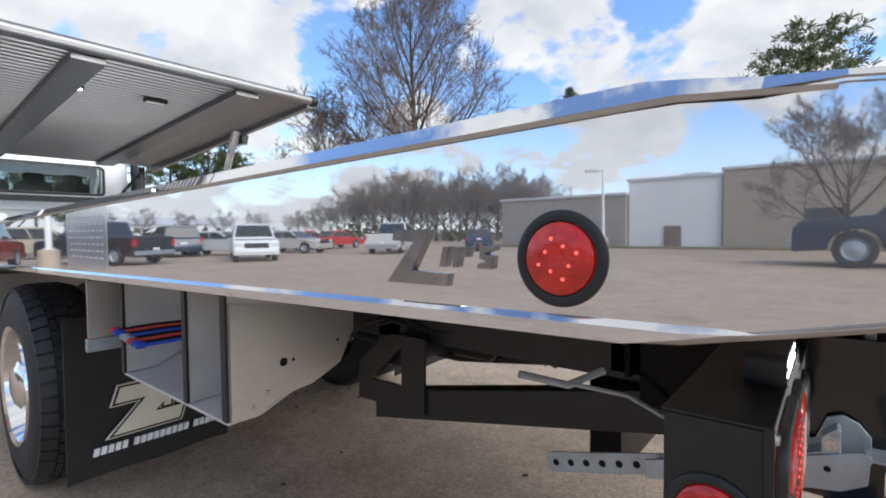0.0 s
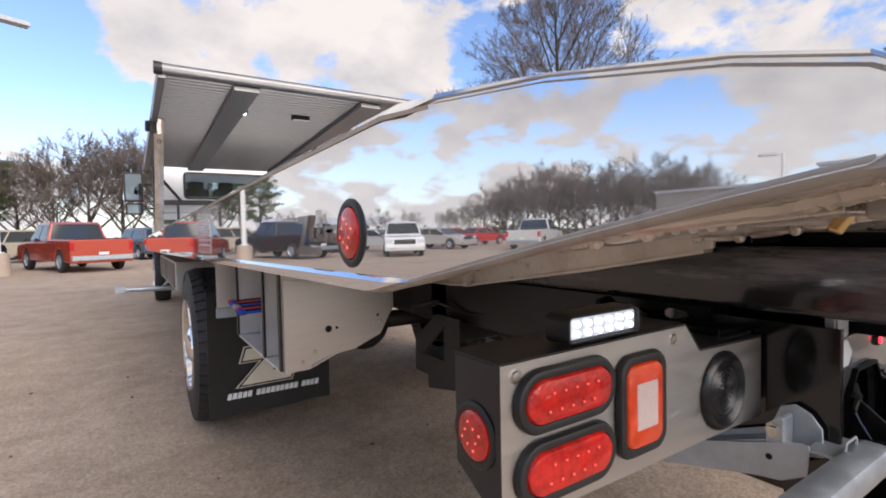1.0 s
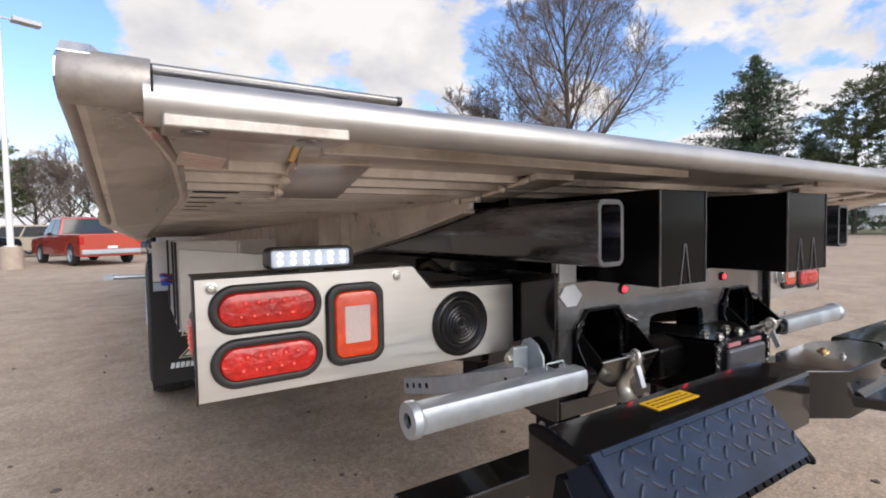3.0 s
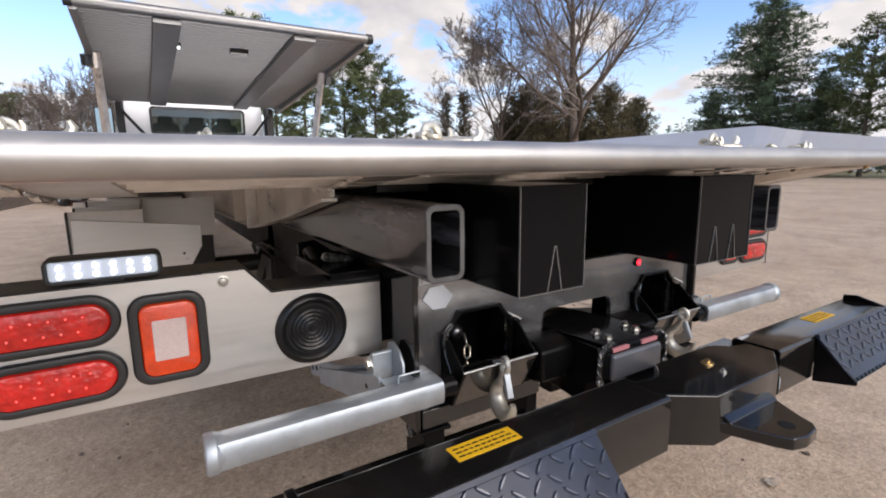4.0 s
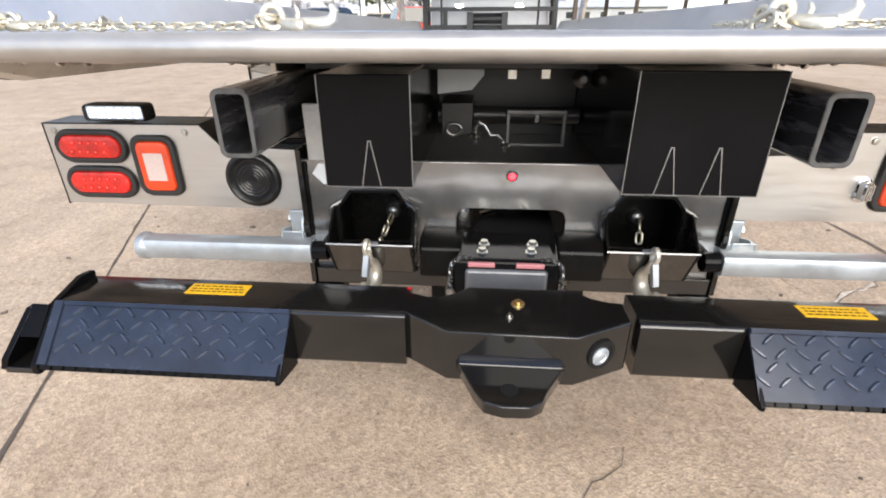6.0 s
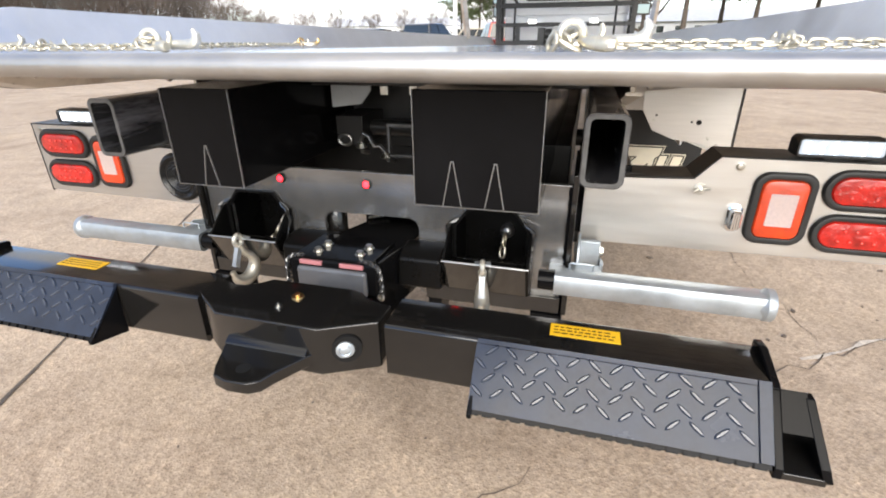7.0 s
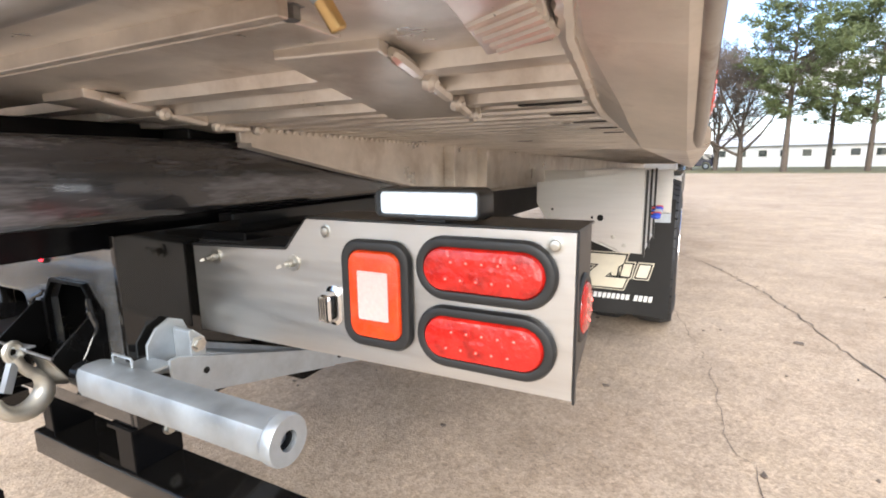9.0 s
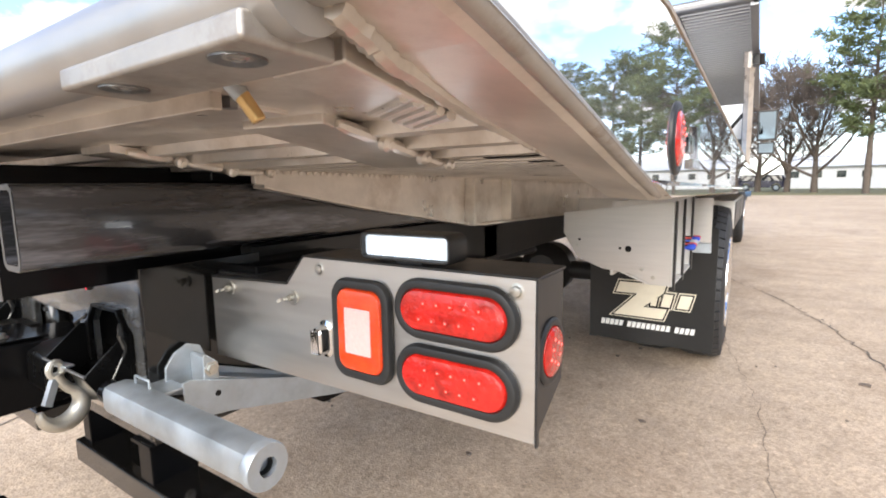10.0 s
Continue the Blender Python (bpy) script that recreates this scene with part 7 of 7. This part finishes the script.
def vehicle(name, label, kind, x, y, heading, rgb):
    """A parked car: nose along its own +y. heading in degrees, to the left of the truck's."""
    ob = thing(name, label, {"pickup": "pickup truck", "suv": "car", "sedan": "car"}[kind], (x, y, 0), "parked vehicles")
    ob.rotation_euler = (0, 0, radians(heading))
    paint = mat("car paint", rgb, 0.22, coat=0.7, spread=0.04, scale=2)
    w = {"pickup": 0.99, "suv": 0.94, "sedan": 0.91}[kind]
    L2 = {"pickup": 2.85, "suv": 2.35, "sedan": 2.4}[kind]
    r = {"pickup": 0.39, "suv": 0.36, "sedan": 0.33}[kind]
    ax = L2 * 0.62
    lo = r * 0.85
    if kind == "pickup":
        belt, hood, tail, roof = 1.12, 1.10, 1.20, 1.85
        cabin = [(-0.62, belt), (-0.50, roof - 0.06), (-0.35, roof), (0.62, roof), (0.80, roof - 0.07), (1.42, belt)]
        top = [(-L2, tail - 0.03), (-0.66, tail), (-0.60, belt), (1.45, belt), (L2 - 0.15, hood - 0.08), (L2, 0.85)]
    elif kind == "suv":
        belt, roof = 1.05, 1.72
        cabin = [(-L2 + 0.10, belt), (-L2 + 0.30, roof - 0.08), (-L2 + 0.6, roof), (0.35, roof), (0.55, roof - 0.06), (1.12, belt)]
        top = [(-L2, belt - 0.1), (-L2 + 0.06, belt), (1.15, belt), (L2 - 0.2, belt - 0.10), (L2, 0.75)]
    else:
        belt, roof = 0.93, 1.43
        cabin = [(-1.55, belt), (-0.85, roof - 0.04), (-0.6, roof), (0.2, roof), (0.4, roof - 0.05), (1.18, belt)]
        top = [(-L2, belt - 0.12), (-L2 + 0.12, belt), (1.2, belt), (L2 - 0.25, belt - 0.16), (L2, 0.6)]
    outline = [(-L2, lo)] + top + [(L2, lo)]
    for c in (ax, -ax):
        for k in range(9):
            a = math.pi * k / 8
            outline.append((c + (r + 0.07) * math.cos(a), max(lo, r * 0.98 + (r + 0.07) * math.sin(a))))
    bm = bmesh.new()
    prism(bm, outline, -w, w, "x")
    part("body", bm, paint, ob, bevel=0.05, segs=3)
    bm = bmesh.new()
    n = len(cabin)
    lo_r = [bm.verts.new((w * 0.97, a, b)) if b <= belt + 0.01 else bm.verts.new((w * 0.80, a, b)) for a, b in cabin]
    lo_l = [bm.verts.new((-v.co.x, v.co.y, v.co.z)) for v in lo_r]
    bm.faces.new(lo_r)
    bm.faces.new(lo_l[::-1])
    for k in range(n):
        bm.faces.new((lo_r[k], lo_l[k], lo_l[(k + 1) % n], lo_r[(k + 1) % n]))
    part("cabin", bm, paint, ob, bevel=0.04, segs=2)
    # glass laid just proud of the cabin
    gl = roof - 0.09
    y0, y1 = cabin[0][0], cabin[-1][0]
    t0, t1 = cabin[1][0], cabin[-2][0]
    for s in (-1, 1):
        spans = ((0.06, 0.50), (0.53, 0.93)) if kind != "pickup" else ((0.08, 0.45), (0.49, 0.92))
        for f0, f1 in spans:
            bm = bmesh.new()
            quad = []
            for f, g in ((f0, 0), (f1, 0), (f1, 1), (f0, 1)):
                yb, yt = y0 + (y1 - y0) * f, t0 + (t1 - t0) * f
                zz = belt + 0.04 if not g else gl
                h = (zz - belt) / (roof - belt)
                quad.append(V(s * (w * (0.97 - 0.17 * h) + 0.012), yb if not g else yt, zz))
            a = [bm.verts.new(p) for p in quad]
            b = [bm.verts.new(p - V(s * 0.02, 0, 0)) for p in quad]
            bm.faces.new(a)
            bm.faces.new(b[::-1])
            for k in range(4):
                bm.faces.new((a[k], b[k], b[(k + 1) % 4], a[(k + 1) % 4]))
            part("side_window", bm, CARGLASS, ob)
    for (ya, za), (yb, zb), sg in ((cabin[0], cabin[1], -1), (cabin[-1], cabin[-2], 1)):
        bm = bmesh.new()
        quad = []
        for f, xx in ((0.08, -0.88), (0.08, 0.88), (0.95, 0.74), (0.95, -0.74)):
            quad.append(V(xx * w, ya + (yb - ya) * f + sg * 0.012, za + (zb - za) * f + 0.012))
        a = [bm.verts.new(p) for p in quad]
        b = [bm.verts.new(p - V(0, sg * 0.02, 0.02)) for p in quad]
        bm.faces.new(a)
        bm.faces.new(b[::-1])
        for k in range(4):
            bm.faces.new((a[k], b[k], b[(k + 1) % 4], a[(k + 1) % 4]))
        part("windscreen" if sg > 0 else "rear_window", bm, CARGLASS, ob)
    for s in (-1, 1):
        for c in (ax, -ax):
            bm = bmesh.new()
            lathe(bm, (s * (w - 0.11), c, r), (s, 0, 0), [(-0.11, r * 0.5), (-0.11, r * 0.92), (-0.07, r), (0.07, r), (0.11, r * 0.92), (0.11, r * 0.62)], 24)
            wh = part("wheel", bm, TYRE, ob)
            bm = bmesh.new()
            lathe(bm, (s * (w - 0.11), c, r), (s, 0, 0), [(0.09, r * 0.63), (0.115, r * 0.60), (0.06, r * 0.5), (0.10, r * 0.15), (0.10, 0)], 20)
            part("rim", bm, ZINC, wh)
        bm = bmesh.new()
        box(bm, min(s * w * 0.62, s * w * 0.97), max(s * w * 0.62, s * w * 0.97), L2 - 0.06, L2 + 0.012, 0.68, 0.86)
        part("headlight", bm, HEADLAMP, ob, bevel=0.02)
        bm = bmesh.new()
        zt0 = 0.78 if kind != "sedan" else 0.70
        box(bm, min(s * w * 0.86, s * (w + 0.006)), max(s * w * 0.86, s * (w + 0.006)), -L2 - 0.012, -L2 + 0.1, zt0, zt0 + (0.30 if kind != "sedan" else 0.14))
        part("tail_light", bm, TAILLAMP, ob, bevel=0.015)
        bm = bmesh.new()
        box(bm, min(s * (w + 0.02), s * (w + 0.2)), max(s * (w + 0.02), s * (w + 0.2)), 0.95, 1.05, belt + 0.02, belt + 0.18)
        part("door_mirror", bm, SATIN, ob, bevel=0.03)
    for sg in (-1, 1):
        bm = bmesh.new()
        box(bm, -w * 0.96, w * 0.96, min(sg * (L2 - 0.05), sg * (L2 + 0.08)), max(sg * (L2 - 0.05), sg * (L2 + 0.08)), 0.42, 0.60)
        part("bumper", bm, ZINC if kind == "pickup" else paint, ob, bevel=0.03)
    bm = bmesh.new()
    box(bm, -w * 0.55, w * 0.55, L2 - 0.02, L2 + 0.015, 0.62, 0.84)
    part("grille", bm, SATIN, ob, bevel=0.01)
    bm = bmesh.new()
    box(bm, -0.16, 0.16, -L2 - 0.09, -L2 - 0.08 + 0.002, 0.62, 0.72) if kind == "pickup" else box(bm, -0.16, 0.16, -L2 - 0.012, -L2, 0.72, 0.82)
    part("number_plate", bm, PLATEWHITE, ob)
    if kind == "pickup":
        bm = bmesh.new()
        box(bm, -w * 0.86, w * 0.86, -L2 + 0.1, -0.72, 1.15, 1.206)
        part("bed_cover", bm, SATIN, ob)
    return ob


vehicle("pickup", "red crew-cab pickup parked on the lot", "pickup", -3.35, 23.3, 22, (0.42, 0.058, 0.032))
vehicle("pickup", "black crew-cab pickup parked on the lot", "pickup", -7.8, 24.6, -22, (0.012, 0.013, 0.016))
vehicle("suv", "dark blue sport utility car on the lot", "suv", -12.6, 29.5, 10, (0.02, 0.035, 0.07))
vehicle("sedan", "silver sedan on the lot", "sedan", -14.6, 28.0, 150, (0.5, 0.52, 0.53))
vehicle("suv", "white sport utility car facing the truck", "suv", -13.0, 21.6, 205, (0.75, 0.76, 0.77))
vehicle("sedan", "pale tan sedan on the lot", "sedan", -18.8, 27.0, 160, (0.45, 0.43, 0.40))
vehicle("sedan", "red sedan on the lot", "sedan", -25.4, 31.0, 80, (0.45, 0.03, 0.025))
vehicle("sedan", "red sedan beside another one", "sedan", -22.4, 30.8, 82, (0.42, 0.03, 0.03))
vehicle("pickup", "silver pickup with a dark bed cover", "pickup", -22.2, 21.2, 60, (0.55, 0.55, 0.53))
vehicle("sedan", "dark blue sedan on the lot", "sedan", -28.2, 19.0, 55, (0.015, 0.03, 0.075))
vehicle("suv", "small blue car beyond the red pickup", "suv", -0.7, 31.5, 20, (0.03, 0.07, 0.13))
vehicle("suv", "tan sport utility car far off", "suv", -7.0, 33.5, 70, (0.42, 0.37, 0.28))
vehicle("sedan", "teal sedan far off", "sedan", -5.6, 38.0, 70, (0.03, 0.14, 0.20))
vehicle("sedan", "light blue sedan far off", "sedan", -10.6, 33.0, 75, (0.18, 0.25, 0.35))
vehicle("pickup", "large dark blue work truck near the shop", "pickup", -21.5, -3.1, 0, (0.012, 0.02, 0.05)).scale = (1.45, 1.45, 1.45)
vehicle("suv", "dark blue car beyond the truck's front", "suv", 1.2, 62, 90, (0.02, 0.02, 0.05))

# ---- chains and hooks lying on the deck ----
def link_mesh():
    bm = bmesh.new()
    pts = []
    for k in range(16):
        a = 2 * math.pi * k / 16
        pts.append((0.0125 * math.copysign(1, math.cos(a)) * (abs(math.cos(a)) > 0.05) + 0.0095 * math.cos(a), 0.0105 * math.sin(a), 0))
    tube(bm, pts, 0.0046, 7, closed=True)
    return mesh_of("link", bm, CHAIN, 60)


LINK = link_mesh()


def chain(label, pts, seed):
    """Links one after another along pts, every other one turned on edge."""
    rnd = random.Random(seed)
    ob = thing("chain", label, "chain", pts[0], "tie-down chains")
    pitch, i = 0.0208, 0
    origin = Vector(pts[0])
    for a, b in zip(pts, pts[1:]):
        a, b = Vector(a), Vector(b)
        d = (b - a).normalized()
        n = int((b - a).length / pitch)
        for k in range(n):
            p = a + d * (pitch * (k + 0.5)) - origin
            roll = radians((20 if i % 2 else 110) + rnd.uniform(-14, 14))
            side = V(-d.y, d.x, 0).normalized()
            wob = side * rnd.uniform(-0.003, 0.003)
            m = Matrix((d, side, d.cross(side))).transposed().to_4x4()
            piece("link", LINK, ob, Matrix.Translation(p + wob) @ m @ Matrix.Rotation(roll, 4, "X") @ Matrix.Scale(0.66, 4))
            i += 1
    return ob


def deck_z(x, y):
    return 1.2665 + zt(y) + (0.0 if y > -0.38 else 0)


def hook_set(label, x, y, turn, material, scale=1.0):
    """A ring with a J hook and a short grab hook lying together."""
    ob = thing("tie_down_hook", label, "hook", (x, y, deck_z(x, y) + 0.010), "tie-down hooks")
    ob.rotation_euler = (0, 0, turn)
    ob.scale = (scale * 0.82,) * 3
    bm = bmesh.new()
    tube(bm, [(0.021 * math.cos(2 * math.pi * k / 20), 0.006 * math.cos(2 * math.pi * k / 20), 0.022 + 0.022 * math.sin(2 * math.pi * k / 20)) for k in range(20)], 0.0085, 10, closed=True)
    part("ring", bm, material, ob, "heavy forged ring standing on edge")
    bm = bmesh.new()
    tube(bm, [(0.016, 0.012, 0.010), (0.045, 0.020, 0.010), (0.085, 0.024, 0.008), (0.118, 0.024, 0.010), (0.134, 0.022, 0.020), (0.138, 0.020, 0.034), (0.131, 0.018, 0.046)], [0.0085, 0.0105, 0.0125, 0.013, 0.0125, 0.0105, 0.005], 12)
    part("shank_hook", bm, material, ob, "long shank hook with its tip turned up")
    bm = bmesh.new()
    tube(bm, [(0.018, -0.004, 0.012), (0.032, -0.014, 0.008), (0.060, -0.024, 0.005), (0.078, -0.030, 0.005), (0.086, -0.032, 0.005)], [0.008, 0.012, 0.0145, 0.0145, 0.010], 12)
    part("t_hook", bm, CHAIN, ob, "stubby rounded hook, faintly rusted")
    bm = bmesh.new()
    tube(bm, [(0.052, 0.010, 0.010), (0.056, 0.012, 0.030), (0.052, 0.014, 0.040)], [0.007, 0.0062, 0.004], 8)
    part("keeper", bm, CHAIN, ob)
    rnd = random.Random(int(x * 100))
    for k in range(4):
        m = Matrix.Translation((rnd.uniform(-0.04, 0.02), rnd.uniform(-0.02, 0.03), rnd.uniform(0.004, 0.022))) @ Euler((rnd.uniform(0, 3), rnd.uniform(-0.5, 0.5), rnd.uniform(0, 3))).to_matrix().to_4x4()
        piece("link", LINK, ob, m @ Matrix.Scale(1.15, 4))
    return ob


def on_deck(*xy):
    return [(x, y, deck_z(x, y) + 0.013) for x, y in xy]


chain("plated steel chain stretched along the bed's tail", on_deck((-1.06, -0.13), (-0.80, -0.16), (-0.50, -0.18)), 1)
chain("plated steel chain stretched along the bed's tail", on_deck((0.52, -0.17), (0.78, -0.16), (1.06, -0.12)), 2)
chain("plated steel chain running up the deck", on_deck((-0.52, -0.12), (-0.74, 0.55), (-0.93, 1.2)), 3)
chain("plated steel chain running up the deck", on_deck((0.44, -0.10), (0.66, 0.55), (0.90, 1.2)), 4)
hook_set("pale plated ring and hook lying on the deck", -0.470, -0.18, -0.06, HOOKPALE, 1.02)
hook_set("pale plated ring and hook lying on the deck", 0.445, -0.17, -0.12, HOOKPALE, 1.12)
hook_set("rust-tinted ring and hook lying on the deck", -1.07, -0.14, 0.5, CHAIN, 0.85)
hook_set("rust-tinted ring and hook lying on the deck", -1.06, -0.115, 2.9, HOOKPALE, 0.75)
hook_set("pale plated ring and hook lying on the deck", 1.07, -0.14, 0.1, HOOKPALE, 0.95)
hook_set("rust-tinted hook joining two chain lengths", -0.94, 1.24, 0.9, BRASS, 0.9)
hook_set("rust-tinted hook joining two chain lengths", 0.79, -0.158, 1.5, CHAIN, 0.55)
hook_set("rust-tinted hook joining two chain lengths", -0.83, -0.152, 1.5, CHAIN, 0.55)


# ---- hooks hanging from the boots ----
def grab_hook(x, y, z, turn):
    ob = thing("grab_hook", "pale plated grab hook hanging from the steel hopper's rim", "hook", (x, y, z), "hanging hooks")
    ob.rotation_euler = (0, 0, turn)
    ob.scale = (1.12,) * 3
    bm = bmesh.new()
    pts, rs = [], []
    for k in range(15):
        a = radians(62 - 17.5 * k)
        pts.append((0.002 + 0.032 * math.cos(a), 0.0, -0.064 + 0.031 * math.sin(a)))
        rs.append((0.0085, 0.0095, 0.011, 0.0125, 0.014, 0.0152, 0.016, 0.016, 0.0155, 0.0145, 0.013, 0.0112, 0.0095, 0.0075, 0.005)[k])
    tube(bm, [(0.0, 0, -0.006), (0.006, 0, -0.022)] + pts, [0.0085, 0.0082] + rs, 12)
    part("hook", bm, HOOKPALE, ob, "curved hook")
    bm = bmesh.new()
    tube(bm, [(0.010 * math.cos(2 * math.pi * k / 12), 0, 0.002 + 0.013 * math.sin(2 * math.pi * k / 12)) for k in range(12)], 0.0055, 8, closed=True)
    part("eye", bm, HOOKPALE, ob)
    bm = bmesh.new()
    prism(bm, [(-0.008, -0.012), (0.004, -0.012), (-0.014, -0.058), (-0.024, -0.052)], -0.0055, 0.0055, "y")
    part("latch", bm, ZINC, ob, "bright spring latch")
    bm = bmesh.new()
    box(bm, 0.006, 0.022, -0.016, 0.016, 0.003, 0.0065)
    part("hanger_tab", bm, ZINC, ob, "pale flat hanger tab inside the hopper", bevel=0.0015)
    return ob


grab_hook(-0.318, -0.2085, 0.832, radians(80))
grab_hook(0.302, -0.2085, 0.832, radians(100))
chain("short plated chain in the steel hopper", [(0.324, -0.022, 0.838), (0.323, -0.040, 0.812), (0.322, -0.052, 0.775)], 7)
chain("short plated chain in the steel hopper", [(-0.297, -0.022, 0.838), (-0.305, -0.048, 0.818), (-0.316, -0.066, 0.79), (-0.317, -0.075, 0.760)], 8)

# ---- joints, cracks and litter on the concrete ----
CRACK = mat("crack shadow", (0.13, 0.10, 0.078), 1.0, spread=0.4, scale=20)
JOINTM = mat("joint filler", (0.10, 0.08, 0.065), 0.95, spread=0.35, scale=9)


def ribbon(name, label, pts, width, material, seed, jag):
    rnd = random.Random(seed)
    fine = []
    for (xa, ya), (xb, yb) in zip(pts, pts[1:]):
        n = max(2, int(math.hypot(xb - xa, yb - ya) / 0.07))
        for k in range(n):
            f = k / n
            fine.append((xa + (xb - xa) * f + rnd.gauss(0, jag), ya + (yb - ya) * f + rnd.gauss(0, jag)))
    fine.append(pts[-1])
    bm = bmesh.new()
    rows = []
    for i, (x, y) in enumerate(fine):
        xa, ya = fine[max(i - 1, 0)]
        xb, yb = fine[min(i + 1, len(fine) - 1)]
        l = math.hypot(xb - xa, yb - ya) or 1
        nx, ny = -(yb - ya) / l, (xb - xa) / l
        w = width * rnd.uniform(0.35, 1.2) / 2
        rows.append((bm.verts.new((x + nx * w, y + ny * w, 0.004)), bm.verts.new((x - nx * w, y - ny * w, 0.004))))
    for a, b in zip(rows, rows[1:]):
        bm.faces.new((a[0], a[1], b[1], b[0]))
    tagged(link(name, bm, material), label, "crack", kind="structure")


ribbon("joint_line", "dark joint between concrete slabs", [(-1.2, -1.06), (-1.59, -0.2), (-1.85, 0.40), (-2.24, 1.28), (-2.64, 2.2), (-3.2, 3.54), (-6.0, 10.1)], 0.018, JOINTM, 1, 0.0015)
ribbon("joint_line", "dark joint between concrete slabs", [(2.45, 1.2), (2.36, 2.09), (2.22, 2.76)], 0.012, JOINTM, 2, 0.004)
ribbon("crack_line", "jagged crack in the concrete", [(0.6, 7.4), (1.17, 6.05), (1.51, 5.39), (1.70, 4.9), (1.95, 4.15), (2.05, 3.66), (2.16, 3.04), (2.33, 2.2), (2.42, 1.3)], 0.014, CRACK, 3, 0.014)
ribbon("crack_line", "fine crack in the concrete", [(0.91, 0.53), (1.15, 0.66), (1.42, 0.83), (1.75, 1.08), (2.01, 1.24), (2.6, 1.7)], 0.008, CRACK, 4, 0.016)
ribbon("crack_line", "fine crack in the concrete", [(0.45, 0.07), (0.28, -0.10), (0.155, -0.25), (0.0, -0.55), (-0.05, -0.9)], 0.0045, CRACK, 5, 0.017)
ribbon("crack_line", "fine crack in the concrete", [(1.2, 3.9), (1.28, 3.2), (1.45, 2.4), (1.5, 1.6), (1.62, 1.1)], 0.0035, CRACK, 6, 0.012)

PALECRACK = mat("pale spalled concrete", (0.55, 0.48, 0.405), 0.95, spread=0.3, scale=40, bump=0.4, bscale=80)
ribbon("crack_edge", "pale spalled edge of a crack", [(1.49, 0.905), (1.70, 1.045), (1.82, 1.135), (1.93, 1.185), (2.05, 1.27)], 0.022, PALECRACK, 8, 0.008)
ribbon("crack_edge", "pale spalled edge of a crack", [(1.05, 0.60), (1.2, 0.69), (1.33, 0.79)], 0.010, PALECRACK, 9, 0.008)
leaf = thing("fallen_leaf", "dry pale curled leaf on the concrete", "leaf", (1.066, -0.158, 0.0))
bm = bmesh.new()
rows = []
for k in range(9):
    u = k / 8
    w = 0.020 * math.sin(math.pi * min(1, u * 1.02)) ** 0.6 * (1 + 0.35 * (k % 2)) + 0.001
    rows.append([bm.verts.new((-0.04 + 0.08 * u, e * w, 0.003 + 0.006 * abs(e) + 0.003 * math.sin(u * 5))) for e in (-1, 0, 1)])
for a, b in zip(rows, rows[1:]):
    for k in range(2):
        bm.faces.new((a[k], a[k + 1], b[k + 1], b[k]))
bmesh.ops.solidify(bm, geom=bm.faces[:], thickness=0.0015)
part("blade", bm, mat("dry leaf", (0.66, 0.58, 0.48), 0.8, spread=0.2, scale=60), leaf)
leaf.rotation_euler = (0, 0, 0.5)

bm = bmesh.new()
rnd = random.Random(12)
spots = [(rnd.uniform(-2.6, 3.4), rnd.uniform(-1.0, 5.0)) for _ in range(110)]
for x, y in spots:
    r = abs(rnd.gauss(0.006, 0.006)) + 0.003
    pts = []
    for k in range(6):
        a = 2 * math.pi * k / 6 + rnd.random() * 0.6
        pts.append((x + r * rnd.uniform(0.5, 1.4) * math.cos(a), y + r * rnd.uniform(0.5, 1.4) * math.sin(a)))
    prism(bm, pts, 0.0, 0.003 + r * 0.3, "z")
tagged(link("grit", bm, mat("dark grit", (0.13, 0.10, 0.08), 0.9, spread=0.4, scale=30)), "scattered dark grit and leaf bits", "grit", kind="stuff")
